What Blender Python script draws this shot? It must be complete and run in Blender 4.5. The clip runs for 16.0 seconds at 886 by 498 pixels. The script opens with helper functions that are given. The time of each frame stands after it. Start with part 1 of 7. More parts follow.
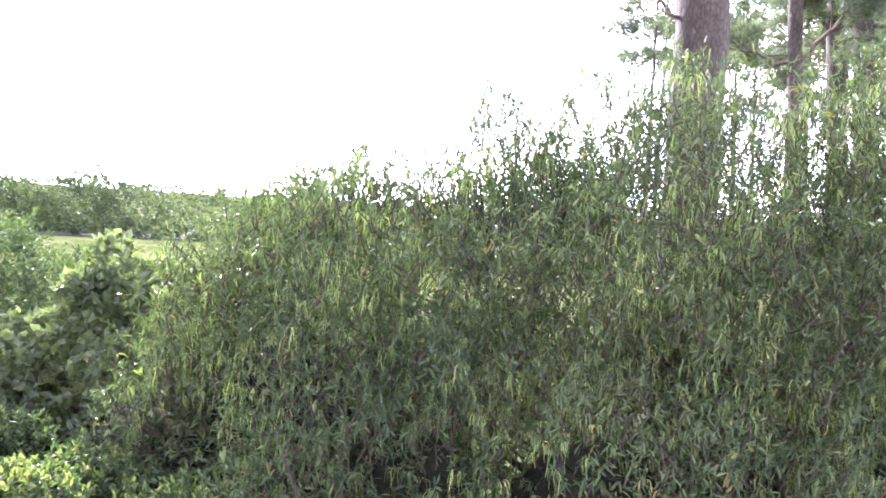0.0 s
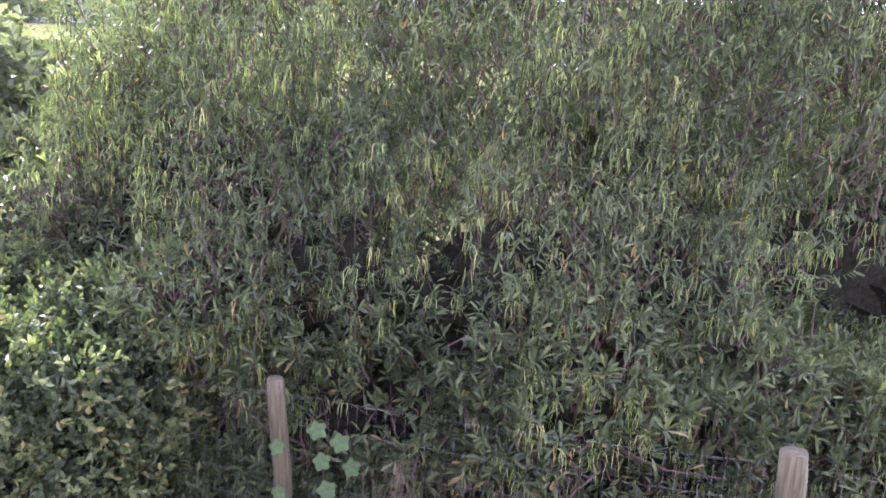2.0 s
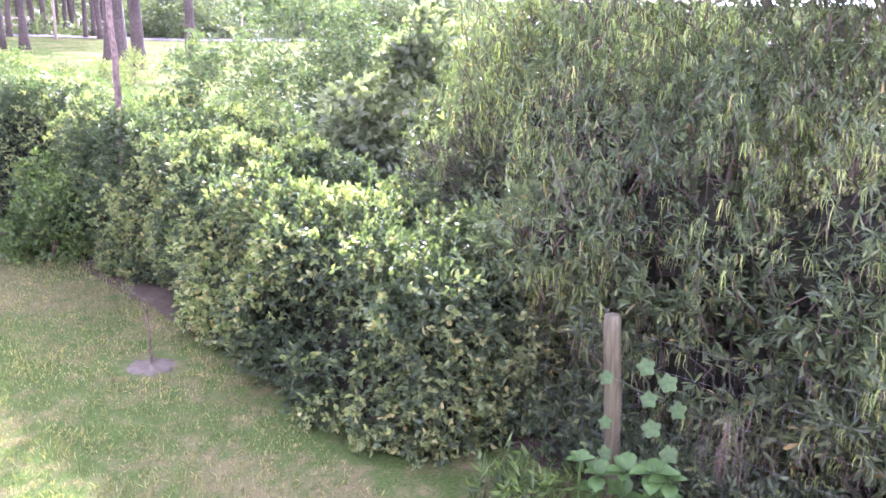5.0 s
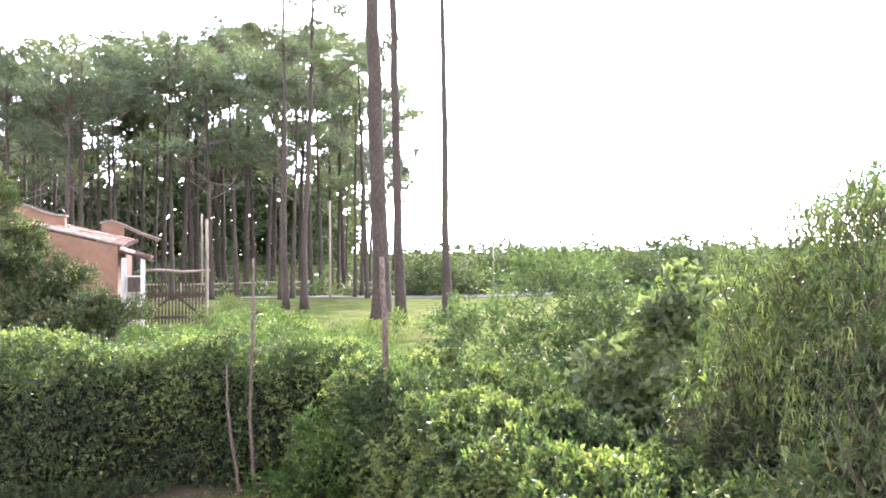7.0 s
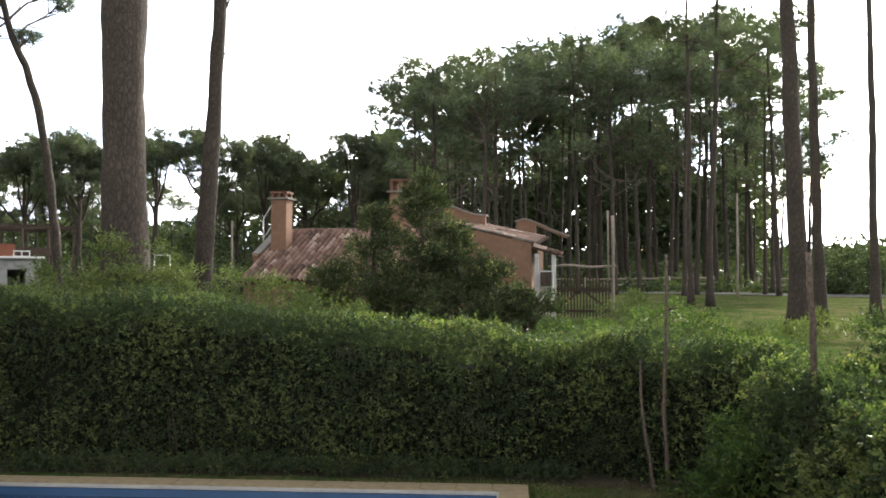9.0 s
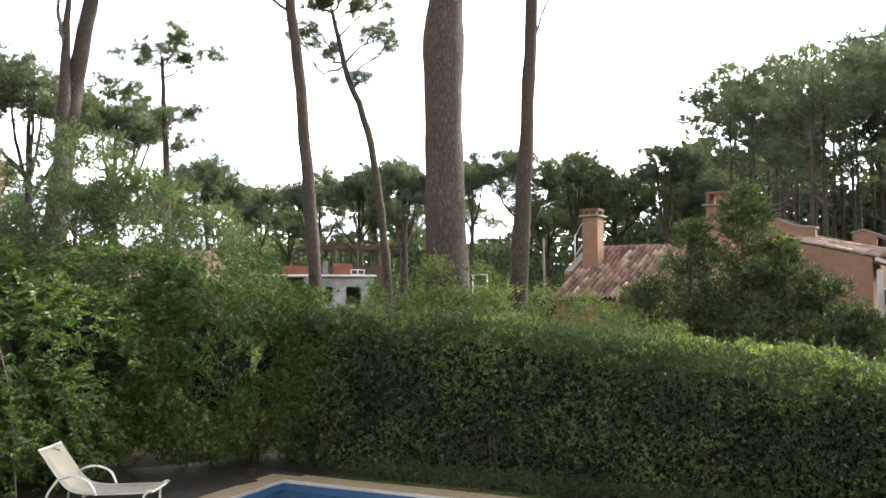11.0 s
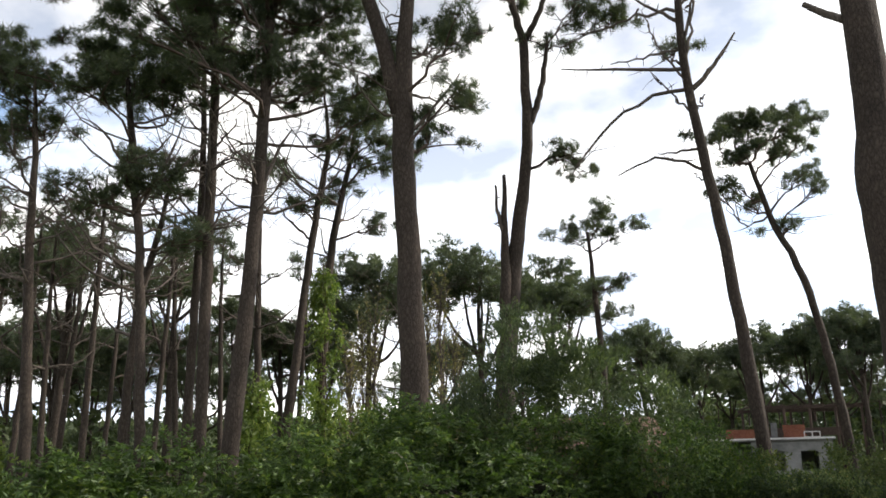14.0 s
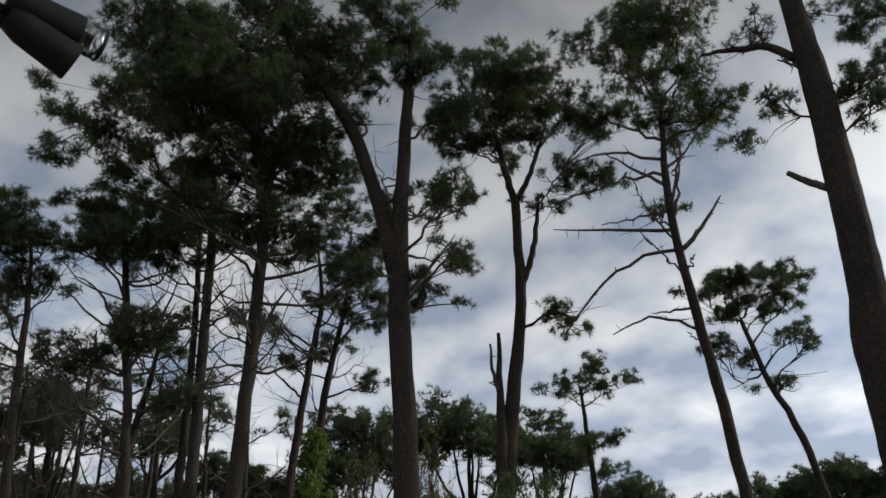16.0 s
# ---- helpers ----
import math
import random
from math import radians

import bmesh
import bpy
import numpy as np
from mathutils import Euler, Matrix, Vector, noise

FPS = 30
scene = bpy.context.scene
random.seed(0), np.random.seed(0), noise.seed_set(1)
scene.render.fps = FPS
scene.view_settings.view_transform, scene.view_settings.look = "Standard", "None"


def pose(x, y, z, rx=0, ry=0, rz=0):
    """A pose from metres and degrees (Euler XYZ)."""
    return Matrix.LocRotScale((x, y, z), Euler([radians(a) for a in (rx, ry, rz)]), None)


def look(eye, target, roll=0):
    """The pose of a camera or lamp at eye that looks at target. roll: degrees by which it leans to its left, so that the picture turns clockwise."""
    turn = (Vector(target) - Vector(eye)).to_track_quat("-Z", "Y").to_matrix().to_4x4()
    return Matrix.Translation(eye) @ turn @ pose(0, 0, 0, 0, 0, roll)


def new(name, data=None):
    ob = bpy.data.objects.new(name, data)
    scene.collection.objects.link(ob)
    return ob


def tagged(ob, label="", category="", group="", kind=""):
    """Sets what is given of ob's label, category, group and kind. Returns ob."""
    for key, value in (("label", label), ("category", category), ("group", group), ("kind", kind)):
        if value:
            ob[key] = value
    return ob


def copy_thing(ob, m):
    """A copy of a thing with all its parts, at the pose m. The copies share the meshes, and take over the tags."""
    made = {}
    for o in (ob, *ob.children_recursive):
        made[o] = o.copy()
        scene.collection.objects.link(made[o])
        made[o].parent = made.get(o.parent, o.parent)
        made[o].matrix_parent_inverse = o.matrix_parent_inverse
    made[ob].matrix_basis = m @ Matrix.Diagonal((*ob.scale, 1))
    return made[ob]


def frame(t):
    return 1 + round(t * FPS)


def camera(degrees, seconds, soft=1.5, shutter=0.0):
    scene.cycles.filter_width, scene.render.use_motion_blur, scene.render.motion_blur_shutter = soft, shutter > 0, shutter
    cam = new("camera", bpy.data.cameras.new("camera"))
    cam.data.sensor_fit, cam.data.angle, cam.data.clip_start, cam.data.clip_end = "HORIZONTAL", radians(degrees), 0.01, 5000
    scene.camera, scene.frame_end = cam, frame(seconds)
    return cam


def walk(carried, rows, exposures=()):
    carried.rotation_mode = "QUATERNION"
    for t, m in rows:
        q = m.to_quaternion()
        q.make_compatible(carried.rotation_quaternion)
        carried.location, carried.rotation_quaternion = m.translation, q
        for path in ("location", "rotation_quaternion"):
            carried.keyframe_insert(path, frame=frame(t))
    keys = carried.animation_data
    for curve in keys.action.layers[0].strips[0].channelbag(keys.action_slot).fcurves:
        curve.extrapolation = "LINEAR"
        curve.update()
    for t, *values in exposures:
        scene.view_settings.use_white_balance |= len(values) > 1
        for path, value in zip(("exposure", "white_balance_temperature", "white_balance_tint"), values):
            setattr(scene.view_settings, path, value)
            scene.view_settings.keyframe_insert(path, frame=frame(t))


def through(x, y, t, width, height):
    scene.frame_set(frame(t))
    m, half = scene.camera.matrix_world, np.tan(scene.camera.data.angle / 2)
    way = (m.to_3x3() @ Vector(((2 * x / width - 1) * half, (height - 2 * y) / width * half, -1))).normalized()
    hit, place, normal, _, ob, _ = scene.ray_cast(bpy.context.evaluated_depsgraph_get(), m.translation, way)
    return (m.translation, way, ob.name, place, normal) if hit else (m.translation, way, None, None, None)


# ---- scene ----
cam = camera(54.52, 16.0, soft=1.6, shutter=0.12)
walk(cam, [
    (0, pose(0.497, 0.153, 3.338, 89.05, -2.95, -84.36)),
    (0.5, pose(0.544, 0.137, 3.335, 88.69, -3.24, -90.05)),
    (1, pose(0.565, 0.126, 3.320, 85.94, -3.36, -92.19)),
    (1.5, pose(0.558, 0.127, 3.283, 80.85, -3.49, -91.61)),
    (2, pose(0.550, 0.131, 3.264, 75.39, -3.11, -89.63)),
    (2.5, pose(0.525, 0.134, 3.231, 71.76, -2.79, -87.78)),
    (3, pose(0.500, 0.143, 3.196, 69.13, -3.71, -84.88)),
    (3.2, pose(0.490, 0.147, 3.193, 68.44, -3.86, -83.54)),
    (5.3, pose(0.269, -0.336, 2.849, 78.12, -1.09, -59.60)),
    (5.5, pose(0.269, -0.329, 2.854, 79.83, -0.91, -57.99)),
    (6, pose(0.254, -0.296, 2.902, 85.93, -0.35, -53.64)),
    (6.5, pose(0.225, -0.267, 2.950, 90.10, 0.40, -50.05)),
    (7, pose(0.205, -0.255, 2.975, 92.24, 0.52, -46.62)),
    (7.5, pose(0.161, -0.239, 2.984, 93.05, 0.09, -41.91)),
    (8, pose(0.127, -0.214, 2.982, 93.02, -0.15, -34.22)),
    (8.5, pose(0.084, -0.215, 2.983, 92.50, -0.18, -27.38)),
    (8.7, pose(0.068, -0.206, 2.980, 92.16, -0.23, -24.38)),
    (10.8, pose(-0.027, 0.001, 3.099, 92.72, 0.44, -2.55)),
    (11, pose(-0.000, 0.000, 3.100, 92.95, -0.06, -0.01)),
    (11.5, pose(0.018, 0.030, 3.068, 94.44, -2.05, 5.82)),
    (12, pose(0.021, -0.003, 3.094, 96.72, -1.91, 12.52)),
    (12.5, pose(0.020, -0.019, 3.113, 98.81, -0.31, 17.67)),
    (13, pose(0.009, -0.026, 3.121, 100.38, 0.47, 22.01)),
    (13.5, pose(-0.003, -0.037, 3.119, 101.57, 0.74, 25.61)),
    (14, pose(0.022, -0.052, 3.076, 104.11, 1.02, 28.49)),
    (14.5, pose(-0.007, -0.089, 3.128, 107.04, 1.03, 29.11)),
    (15, pose(-0.121, -0.198, 3.334, 109.40, 1.28, 28.80)),
    (15.5, pose(-0.146, -0.231, 3.391, 111.28, 1.04, 28.20)),
    (16, pose(-0.177, -0.297, 3.491, 113.59, 1.40, 27.48)),
], exposures=[(0.0, 2.75, 5600, 32), (1.0, 2.85, 5500, 44), (2.0, 2.95, 5500, 52), (3.2, 3.2, 5550, 56), (5.3, 3.55, 5400, 50), (6.0, 3.4, 5550, 40), (6.5, 3.05, 5750, 32), (7.5, 2.05, 6300, 14), (8.0, 1.4, 6400, 11), (8.7, 0.85, 6500, 10), (11.0, 1.35, 6500, 11), (12.0, 1.6, 6500, 13), (12.5, 1.6, 6500, 12), (13.4, 1.0, 6500, 11),
               (14.0, -0.1, 6400, 11), (14.5, -1.05, 6200, 10), (15.0, -1.4, 6150, 10), (16.0, -1.5, 6050, 10)])

# ---- world and sun ----
SUN_AZ, SUN_EL = -52.0, 24.0


def toward(az, el=0.0):
    """Unit vector at az degrees to the left of +y, el degrees up."""
    a, e = radians(az), radians(el)
    return Vector((-math.sin(a) * math.cos(e), math.cos(a) * math.cos(e), math.sin(e)))


def spot(az, d, z=0.0):
    a = radians(az)
    return Vector((-math.sin(a) * d, math.cos(a) * d, z))


def build_world():
    w = bpy.data.worlds.new("sky")
    scene.world = w
    w.use_nodes = True
    nt = w.node_tree
    nt.nodes.clear()
    N, L = nt.nodes.new, nt.links.new
    out, bg = N("ShaderNodeOutputWorld"), N("ShaderNodeBackground")
    bg.inputs["Strength"].default_value = 0.1
    sky = N("ShaderNodeTexSky")
    sky.sky_type, sky.sun_disc = "NISHITA", False
    sky.sun_elevation, sky.sun_rotation = radians(SUN_EL), radians(-SUN_AZ)
    sky.dust_density, sky.air_density = 2.5, 1.0
    co = N("ShaderNodeTexCoord")
    # cloud layer: directions projected on a flat deck, so clouds flatten towards the horizon
    sep = N("ShaderNodeSeparateXYZ")
    L(co.outputs["Generated"], sep.inputs[0])
    lift = N("ShaderNodeMath")
    lift.operation = "ADD"
    lift.inputs[1].default_value = 0.4
    L(sep.outputs["Z"], lift.inputs[0])
    top = N("ShaderNodeMath")
    top.operation = "MAXIMUM"
    top.inputs[1].default_value = 0.08
    L(lift.outputs[0], top.inputs[0])
    div = N("ShaderNodeVectorMath")
    div.operation = "DIVIDE"
    L(co.outputs["Generated"], div.inputs[0])
    comb = N("ShaderNodeCombineXYZ")
    for k in range(3):
        L(top.outputs[0], comb.inputs[k])
    L(comb.outputs[0], div.inputs[1])
    n1 = N("ShaderNodeTexNoise")
    n1.inputs["Scale"].default_value, n1.inputs["Detail"].default_value, n1.inputs["Roughness"].default_value = 1.9, 7, 0.55
    L(div.outputs[0], n1.inputs["Vector"])
    mask = N("ShaderNodeMapRange")
    mask.inputs["From Min"].default_value, mask.inputs["From Max"].default_value = 0.31, 0.44
    L(n1.outputs["Fac"], mask.inputs["Value"])
    n2 = N("ShaderNodeTexNoise")
    n2.inputs["Scale"].default_value, n2.inputs["Detail"].default_value = 4.2, 8
    L(div.outputs[0], n2.inputs["Vector"])
    shade = N("ShaderNodeValToRGB")
    shade.color_ramp.elements[0].position, shade.color_ramp.elements[1].position = 0.38, 0.6
    shade.color_ramp.elements[0].color, shade.color_ramp.elements[1].color = (10, 11.2, 13.4, 1), (23, 22.6, 21.8, 1)
    L(n2.outputs["Fac"], shade.inputs[0])
    # clouds scatter the sun forward: brighter round it
    dot = N("ShaderNodeVectorMath")
    dot.operation = "DOT_PRODUCT"
    dot.inputs[1].default_value = toward(SUN_AZ, SUN_EL)
    L(co.outputs["Generated"], dot.inputs[0])
    pos = N("ShaderNodeMath")
    pos.operation = "MAXIMUM"
    pos.inputs[1].default_value = 0
    L(dot.outputs["Value"], pos.inputs[0])
    pw = N("ShaderNodeMath")
    pw.operation = "POWER"
    pw.inputs[1].default_value = 5
    L(pos.outputs[0], pw.inputs[0])
    gain = N("ShaderNodeMath")
    gain.operation = "MULTIPLY_ADD"
    gain.inputs[1].default_value, gain.inputs[2].default_value = 3.0, 1.0
    L(pw.outputs[0], gain.inputs[0])
    lit = N("ShaderNodeVectorMath")
    lit.operation = "SCALE"
    # the deck is thicker, and so darker, overhead than low down
    deck = N("ShaderNodeMapRange")
    deck.inputs["From Min"].default_value, deck.inputs["From Max"].default_value = 0.2, 0.68
    deck.inputs["To Min"].default_value, deck.inputs["To Max"].default_value = 1.05, 0.25
    L(sep.outputs["Z"], deck.inputs["Value"])
    both = N("ShaderNodeMath")
    both.operation = "MULTIPLY"
    L(gain.outputs[0], both.inputs[0])
    L(deck.outputs[0], both.inputs[1])
    L(shade.outputs[0], lit.inputs[0])
    L(both.outputs[0], lit.inputs["Scale"])
    clear = N("ShaderNodeVectorMath")
    clear.operation = "SCALE"
    clear.inputs["Scale"].default_value = 3.0
    L(sky.outputs[0], clear.inputs[0])
    mix = N("ShaderNodeMix")
    mix.data_type = "RGBA"
    L(mask.outputs[0], mix.inputs[0])
    L(clear.outputs[0], mix.inputs[6])
    L(lit.outputs[0], mix.inputs[7])
    L(mix.outputs[2], bg.inputs["Color"])
    L(bg.outputs[0], out.inputs["Surface"])


build_world()
sun = new("sun", bpy.data.lights.new("sun", "SUN"))
sun.data.energy, sun.data.angle, sun.data.color = 4.5, radians(1.5), (1.0, 0.93, 0.82)
sun.matrix_world = look(toward(SUN_AZ, SUN_EL) * 100, (0, 0, 0))

# ---- materials ----


class Nodes:
    """Short hand for building a node material."""

    def __init__(self, name):
        self.m = bpy.data.materials.new(name)
        self.m.use_nodes = True
        self.t = self.m.node_tree
        self.bsdf = self.t.nodes["Principled BSDF"]
        self.out = self.t.nodes["Material Output"]
        self.co = self.t.nodes.new("ShaderNodeTexCoord").outputs["Object"]

    def node(self, kind, **sets):
        n = self.t.nodes.new(kind)
        for k, v in sets.items():
            n.inputs[k].default_value = v
        return n

    def link(self, a, b):
        self.t.links.new(a, b)

    def mapped(self, scale):
        n = self.node("ShaderNodeMapping", Scale=scale)
        self.link(self.co, n.inputs["Vector"])
        return n.outputs[0]

    def noise(self, scale, detail=4.0, rough=0.55, vec=None):
        n = self.node("ShaderNodeTexNoise", Scale=scale, Detail=detail, Roughness=rough)
        self.link(vec or self.co, n.inputs["Vector"])
        return n.outputs["Fac"]

    def ramp(self, fac, stops):
        n = self.t.nodes.new("ShaderNodeValToRGB")
        e = n.color_ramp.elements
        while len(e) < len(stops):
            e.new(0.5)
        for s, (p, c) in zip(e, stops):
            s.position, s.color = p, (*c, 1)
        self.link(fac, n.inputs[0])
        return n.outputs[0]

    def blend(self, fac, a, b, mode="MIX"):
        n = self.t.nodes.new("ShaderNodeMix")
        n.data_type, n.blend_type = "RGBA", mode
        for v, s in ((fac, 0), (a, 6), (b, 7)):
            if isinstance(v, (int, float)):
                n.inputs[s].default_value = v
            elif isinstance(v, tuple):
                n.inputs[s].default_value = (*v, 1)
            else:
                self.link(v, n.inputs[s])
        return n.outputs[2]

    def island(self):
        return self.t.nodes.new("ShaderNodeNewGeometry").outputs["Random Per Island"]

    def chance(self):
        return self.t.nodes.new("ShaderNodeObjectInfo").outputs["Random"]

    def bump(self, height, strength=0.5, distance=0.02):
        n = self.node("ShaderNodeBump", Strength=strength, Distance=distance)
        self.link(height, n.inputs["Height"])
        self.link(n.outputs[0], self.bsdf.inputs["Normal"])

    def done(self, colour=None, rough=0.7, metal=0.0, spec=0.5):
        if colour is not None:
            if isinstance(colour, tuple):
                self.bsdf.inputs["Base Color"].default_value = (*colour, 1)
            else:
                self.link(colour, self.bsdf.inputs["Base Color"])
        if isinstance(rough, float):
            self.bsdf.inputs["Roughness"].default_value = rough
        else:
            self.link(rough, self.bsdf.inputs["Roughness"])
        self.bsdf.inputs["Metallic"].default_value = metal
        self.bsdf.inputs["Specular IOR Level"].default_value = spec
        return self.m


def leaf_material(name, stops, through=0.4, rough=0.45, spec=0.5, patch=0.6):
    """Leaves: each takes its own tone; the light also passes through them."""
    n = Nodes(name)
    own = n.ramp(n.island(), stops)
    big = n.ramp(n.noise(patch, 3), [(0.3, (0.62, 0.66, 0.6)), (0.7, (1.25, 1.2, 1.1))])
    col = n.blend(1.0, own, big, "MULTIPLY")
    n.done(col, rough, 0.0, spec)
    tr = n.node("ShaderNodeBsdfTranslucent")
    n.link(n.blend(1.0, col, (1.15, 1.35, 0.55), "MULTIPLY"), tr.inputs["Color"])
    mix = n.node("ShaderNodeMixShader", Fac=through)
    n.link(n.bsdf.outputs[0], mix.inputs[1])
    n.link(tr.outputs[0], mix.inputs[2])
    n.link(mix.outputs[0], n.out.inputs["Surface"])
    return n.m


def bark_material(name, dark, mid, light, stretch=0.16, scale=9.0, depth=0.03):
    n = Nodes(name)
    v = n.mapped((1, 1, stretch))
    vor = n.node("ShaderNodeTexVoronoi", Scale=scale)
    vor.feature = "DISTANCE_TO_EDGE"
    warp = n.node("ShaderNodeVectorMath")
    warp.operation = "ADD"
    nz = n.node("ShaderNodeTexNoise", Scale=scale * 0.8, Detail=4.0)
    n.link(v, nz.inputs["Vector"])
    sc = n.node("ShaderNodeVectorMath")
    sc.operation = "SCALE"
    sc.inputs["Scale"].default_value = 0.12
    n.link(nz.outputs["Color"], sc.inputs[0])
    n.link(v, warp.inputs[0])
    n.link(sc.outputs[0], warp.inputs[1])
    n.link(warp.outputs[0], vor.inputs["Vector"])
    fine = n.noise(45, 5, 0.6, v)
    plate = n.ramp(vor.outputs["Distance"], [(0.0, dark), (0.12, mid), (0.5, light)])
    col = n.blend(0.45, plate, n.ramp(fine, [(0.3, dark), (0.7, light)]))
    col = n.blend(1.0, col, n.ramp(n.noise(0.7, 3), [(0.3, (0.7, 0.68, 0.66)), (0.7, (1.2, 1.15, 1.1))]), "MULTIPLY")
    n.bump(n.blend(0.3, vor.outputs["Distance"], fine), 0.9, depth)
    return n.done(col, 0.9, 0.0, 0.2)


def plain_material(name, a, b, scale=8.0, rough=0.7, metal=0.0, bump=0.3, dist=0.005, spec=0.5):
    """A painted, cast or rubbed surface with two scales of variation."""
    n = Nodes(name)
    f1, f2 = n.noise(scale, 6, 0.6), n.noise(scale * 0.13, 3)
    col = n.ramp(n.blend(0.5, f1, f2), [(0.32, a), (0.68, b)])
    n.bump(f1, bump, dist)
    return n.done(col, rough, metal, spec)


PINE_BARK = bark_material("pine_bark", (0.02, 0.017, 0.015), (0.046, 0.037, 0.031), (0.1, 0.081, 0.066), 0.42, 13)
PINE_LIMB = bark_material("pine_limb", (0.04, 0.03, 0.025), (0.11, 0.085, 0.07), (0.19, 0.15, 0.125), 0.4, 18, 0.012)
DEAD_WOOD = bark_material("dead_wood", (0.045, 0.038, 0.033), (0.125, 0.107, 0.092), (0.22, 0.19, 0.165), 0.25, 16, 0.01)
DARK_BARK = bark_material("dark_bark", (0.02, 0.016, 0.014), (0.05, 0.038, 0.03), (0.09, 0.07, 0.055), 0.4, 25, 0.006)
SHRUB_BARK = bark_material("shrub_bark", (0.03, 0.024, 0.02), (0.09, 0.07, 0.055), (0.17, 0.13, 0.1), 0.4, 25, 0.006)
NEEDLES = leaf_material("pine_needles", [(0.0, (0.062, 0.078, 0.06)), (0.6, (0.1, 0.122, 0.09)), (0.95, (0.14, 0.162, 0.112)), (1.0, (0.17, 0.15, 0.1))], 0.36, 0.55, 0.3, 0.5)
WATTLE_LEAF = leaf_material("wattle_leaf", [(0.0, (0.04, 0.058, 0.03)), (0.5, (0.064, 0.09, 0.043)), (0.85, (0.095, 0.124, 0.055)), (0.97, (0.13, 0.155, 0.068)), (1.0, (0.2, 0.14, 0.06))], 0.26, 0.5, 0.25, 0.5)
MALLOW_LEAF = leaf_material("mallow_leaf", [(0.0, (0.076, 0.096, 0.055)), (0.6, (0.12, 0.145, 0.085)), (1.0, (0.175, 0.2, 0.12))], 0.42, 0.55, 0.3, 1.0)
POD = leaf_material("wattle_pod", [(0.0, (0.125, 0.18, 0.06)), (0.6, (0.21, 0.27, 0.09)), (0.9, (0.29, 0.34, 0.13)), (1.0, (0.34, 0.24, 0.1))], 0.35, 0.5, 0.3, 1.0)
HEDGE_LEAF = leaf_material("hedge_leaf", [(0.0, (0.035, 0.052, 0.031)), (0.55, (0.056, 0.083, 0.043)), (0.85, (0.083, 0.112, 0.052)), (1.0, (0.124, 0.138, 0.058))], 0.4, 0.55, 0.28, 0.9)
HEDGE_TIP = leaf_material("hedge_tip", [(0.0, (0.105, 0.145, 0.055)), (0.6, (0.155, 0.195, 0.078)), (0.9, (0.225, 0.24, 0.11)), (1.0, (0.3, 0.25, 0.11))], 0.42, 0.45, 0.4, 1.0)
PRIVET_LEAF = leaf_material("privet_leaf", [(0.0, (0.036, 0.062, 0.018)), (0.55, (0.064, 0.108, 0.03)), (0.9, (0.112, 0.17, 0.044)), (1.0, (0.2, 0.235, 0.064))], 0.38, 0.5, 0.35, 0.5)
GREY_LEAF = leaf_material("grey_leaf", [(0.0, (0.046, 0.066, 0.04)), (0.6, (0.08, 0.107, 0.062)), (1.0, (0.132, 0.157, 0.086))], 0.4, 0.5, 0.35, 0.6)
CYPRESS_LEAF = leaf_material("cypress_leaf", [(0.0, (0.04, 0.056, 0.03)), (0.6, (0.068, 0.09, 0.044)), (1.0, (0.12, 0.135, 0.062))], 0.3, 0.55, 0.3, 0.6)
WILD_LEAF = leaf_material("wild_leaf", [(0.0, (0.062, 0.086, 0.034)), (0.6, (0.105, 0.135, 0.052)), (0.92, (0.165, 0.185, 0.08)), (1.0, (0.24, 0.22, 0.11))], 0.4, 0.5, 0.3, 0.8)
CREEPER_LEAF = leaf_material("creeper_leaf", [(0.0, (0.1, 0.15, 0.04)), (0.6, (0.17, 0.23, 0.06)), (1.0, (0.27, 0.31, 0.09))], 0.45, 0.42, 0.5, 1.0)
DRY_LEAF = leaf_material("dry_leaf", [(0.0, (0.16, 0.14, 0.08)), (0.6, (0.25, 0.22, 0.12)), (1.0, (0.34, 0.3, 0.16))], 0.35, 0.6, 0.3, 1.0)
SILVER_LEAF = leaf_material("silver_leaf", [(0.0, (0.04, 0.055, 0.034)), (0.6, (0.075, 0.095, 0.058)), (1.0, (0.14, 0.15, 0.1))], 0.35, 0.35, 0.5, 1.0)
SOFT_LEAF = leaf_material("soft_leaf", [(0.0, (0.032, 0.066, 0.02)), (0.6, (0.054, 0.105, 0.031)), (1.0, (0.085, 0.15, 0.048))], 0.35, 0.5, 0.3, 2.0)
GRASS_BLADE = leaf_material("grass_blade", [(0.0, (0.065, 0.09, 0.028)), (0.45, (0.12, 0.14, 0.05)), (0.7, (0.18, 0.17, 0.075)), (1.0, (0.27, 0.225, 0.115))], 0.4, 0.5, 0.4, 0.7)
FAR_LEAF = leaf_material("far_leaf", [(0.0, (0.04, 0.055, 0.03)), (0.6, (0.065, 0.085, 0.045)), (1.0, (0.1, 0.12, 0.06))], 0.25, 0.6, 0.2, 0.08)
# Near-black: the shade inside hedges and bushes, painted on solid cores.
CORE = plain_material("inner_shade", (0.01, 0.011, 0.007), (0.026, 0.026, 0.016), 14, 0.95, 0, 1.0, 0.05, 0.1)


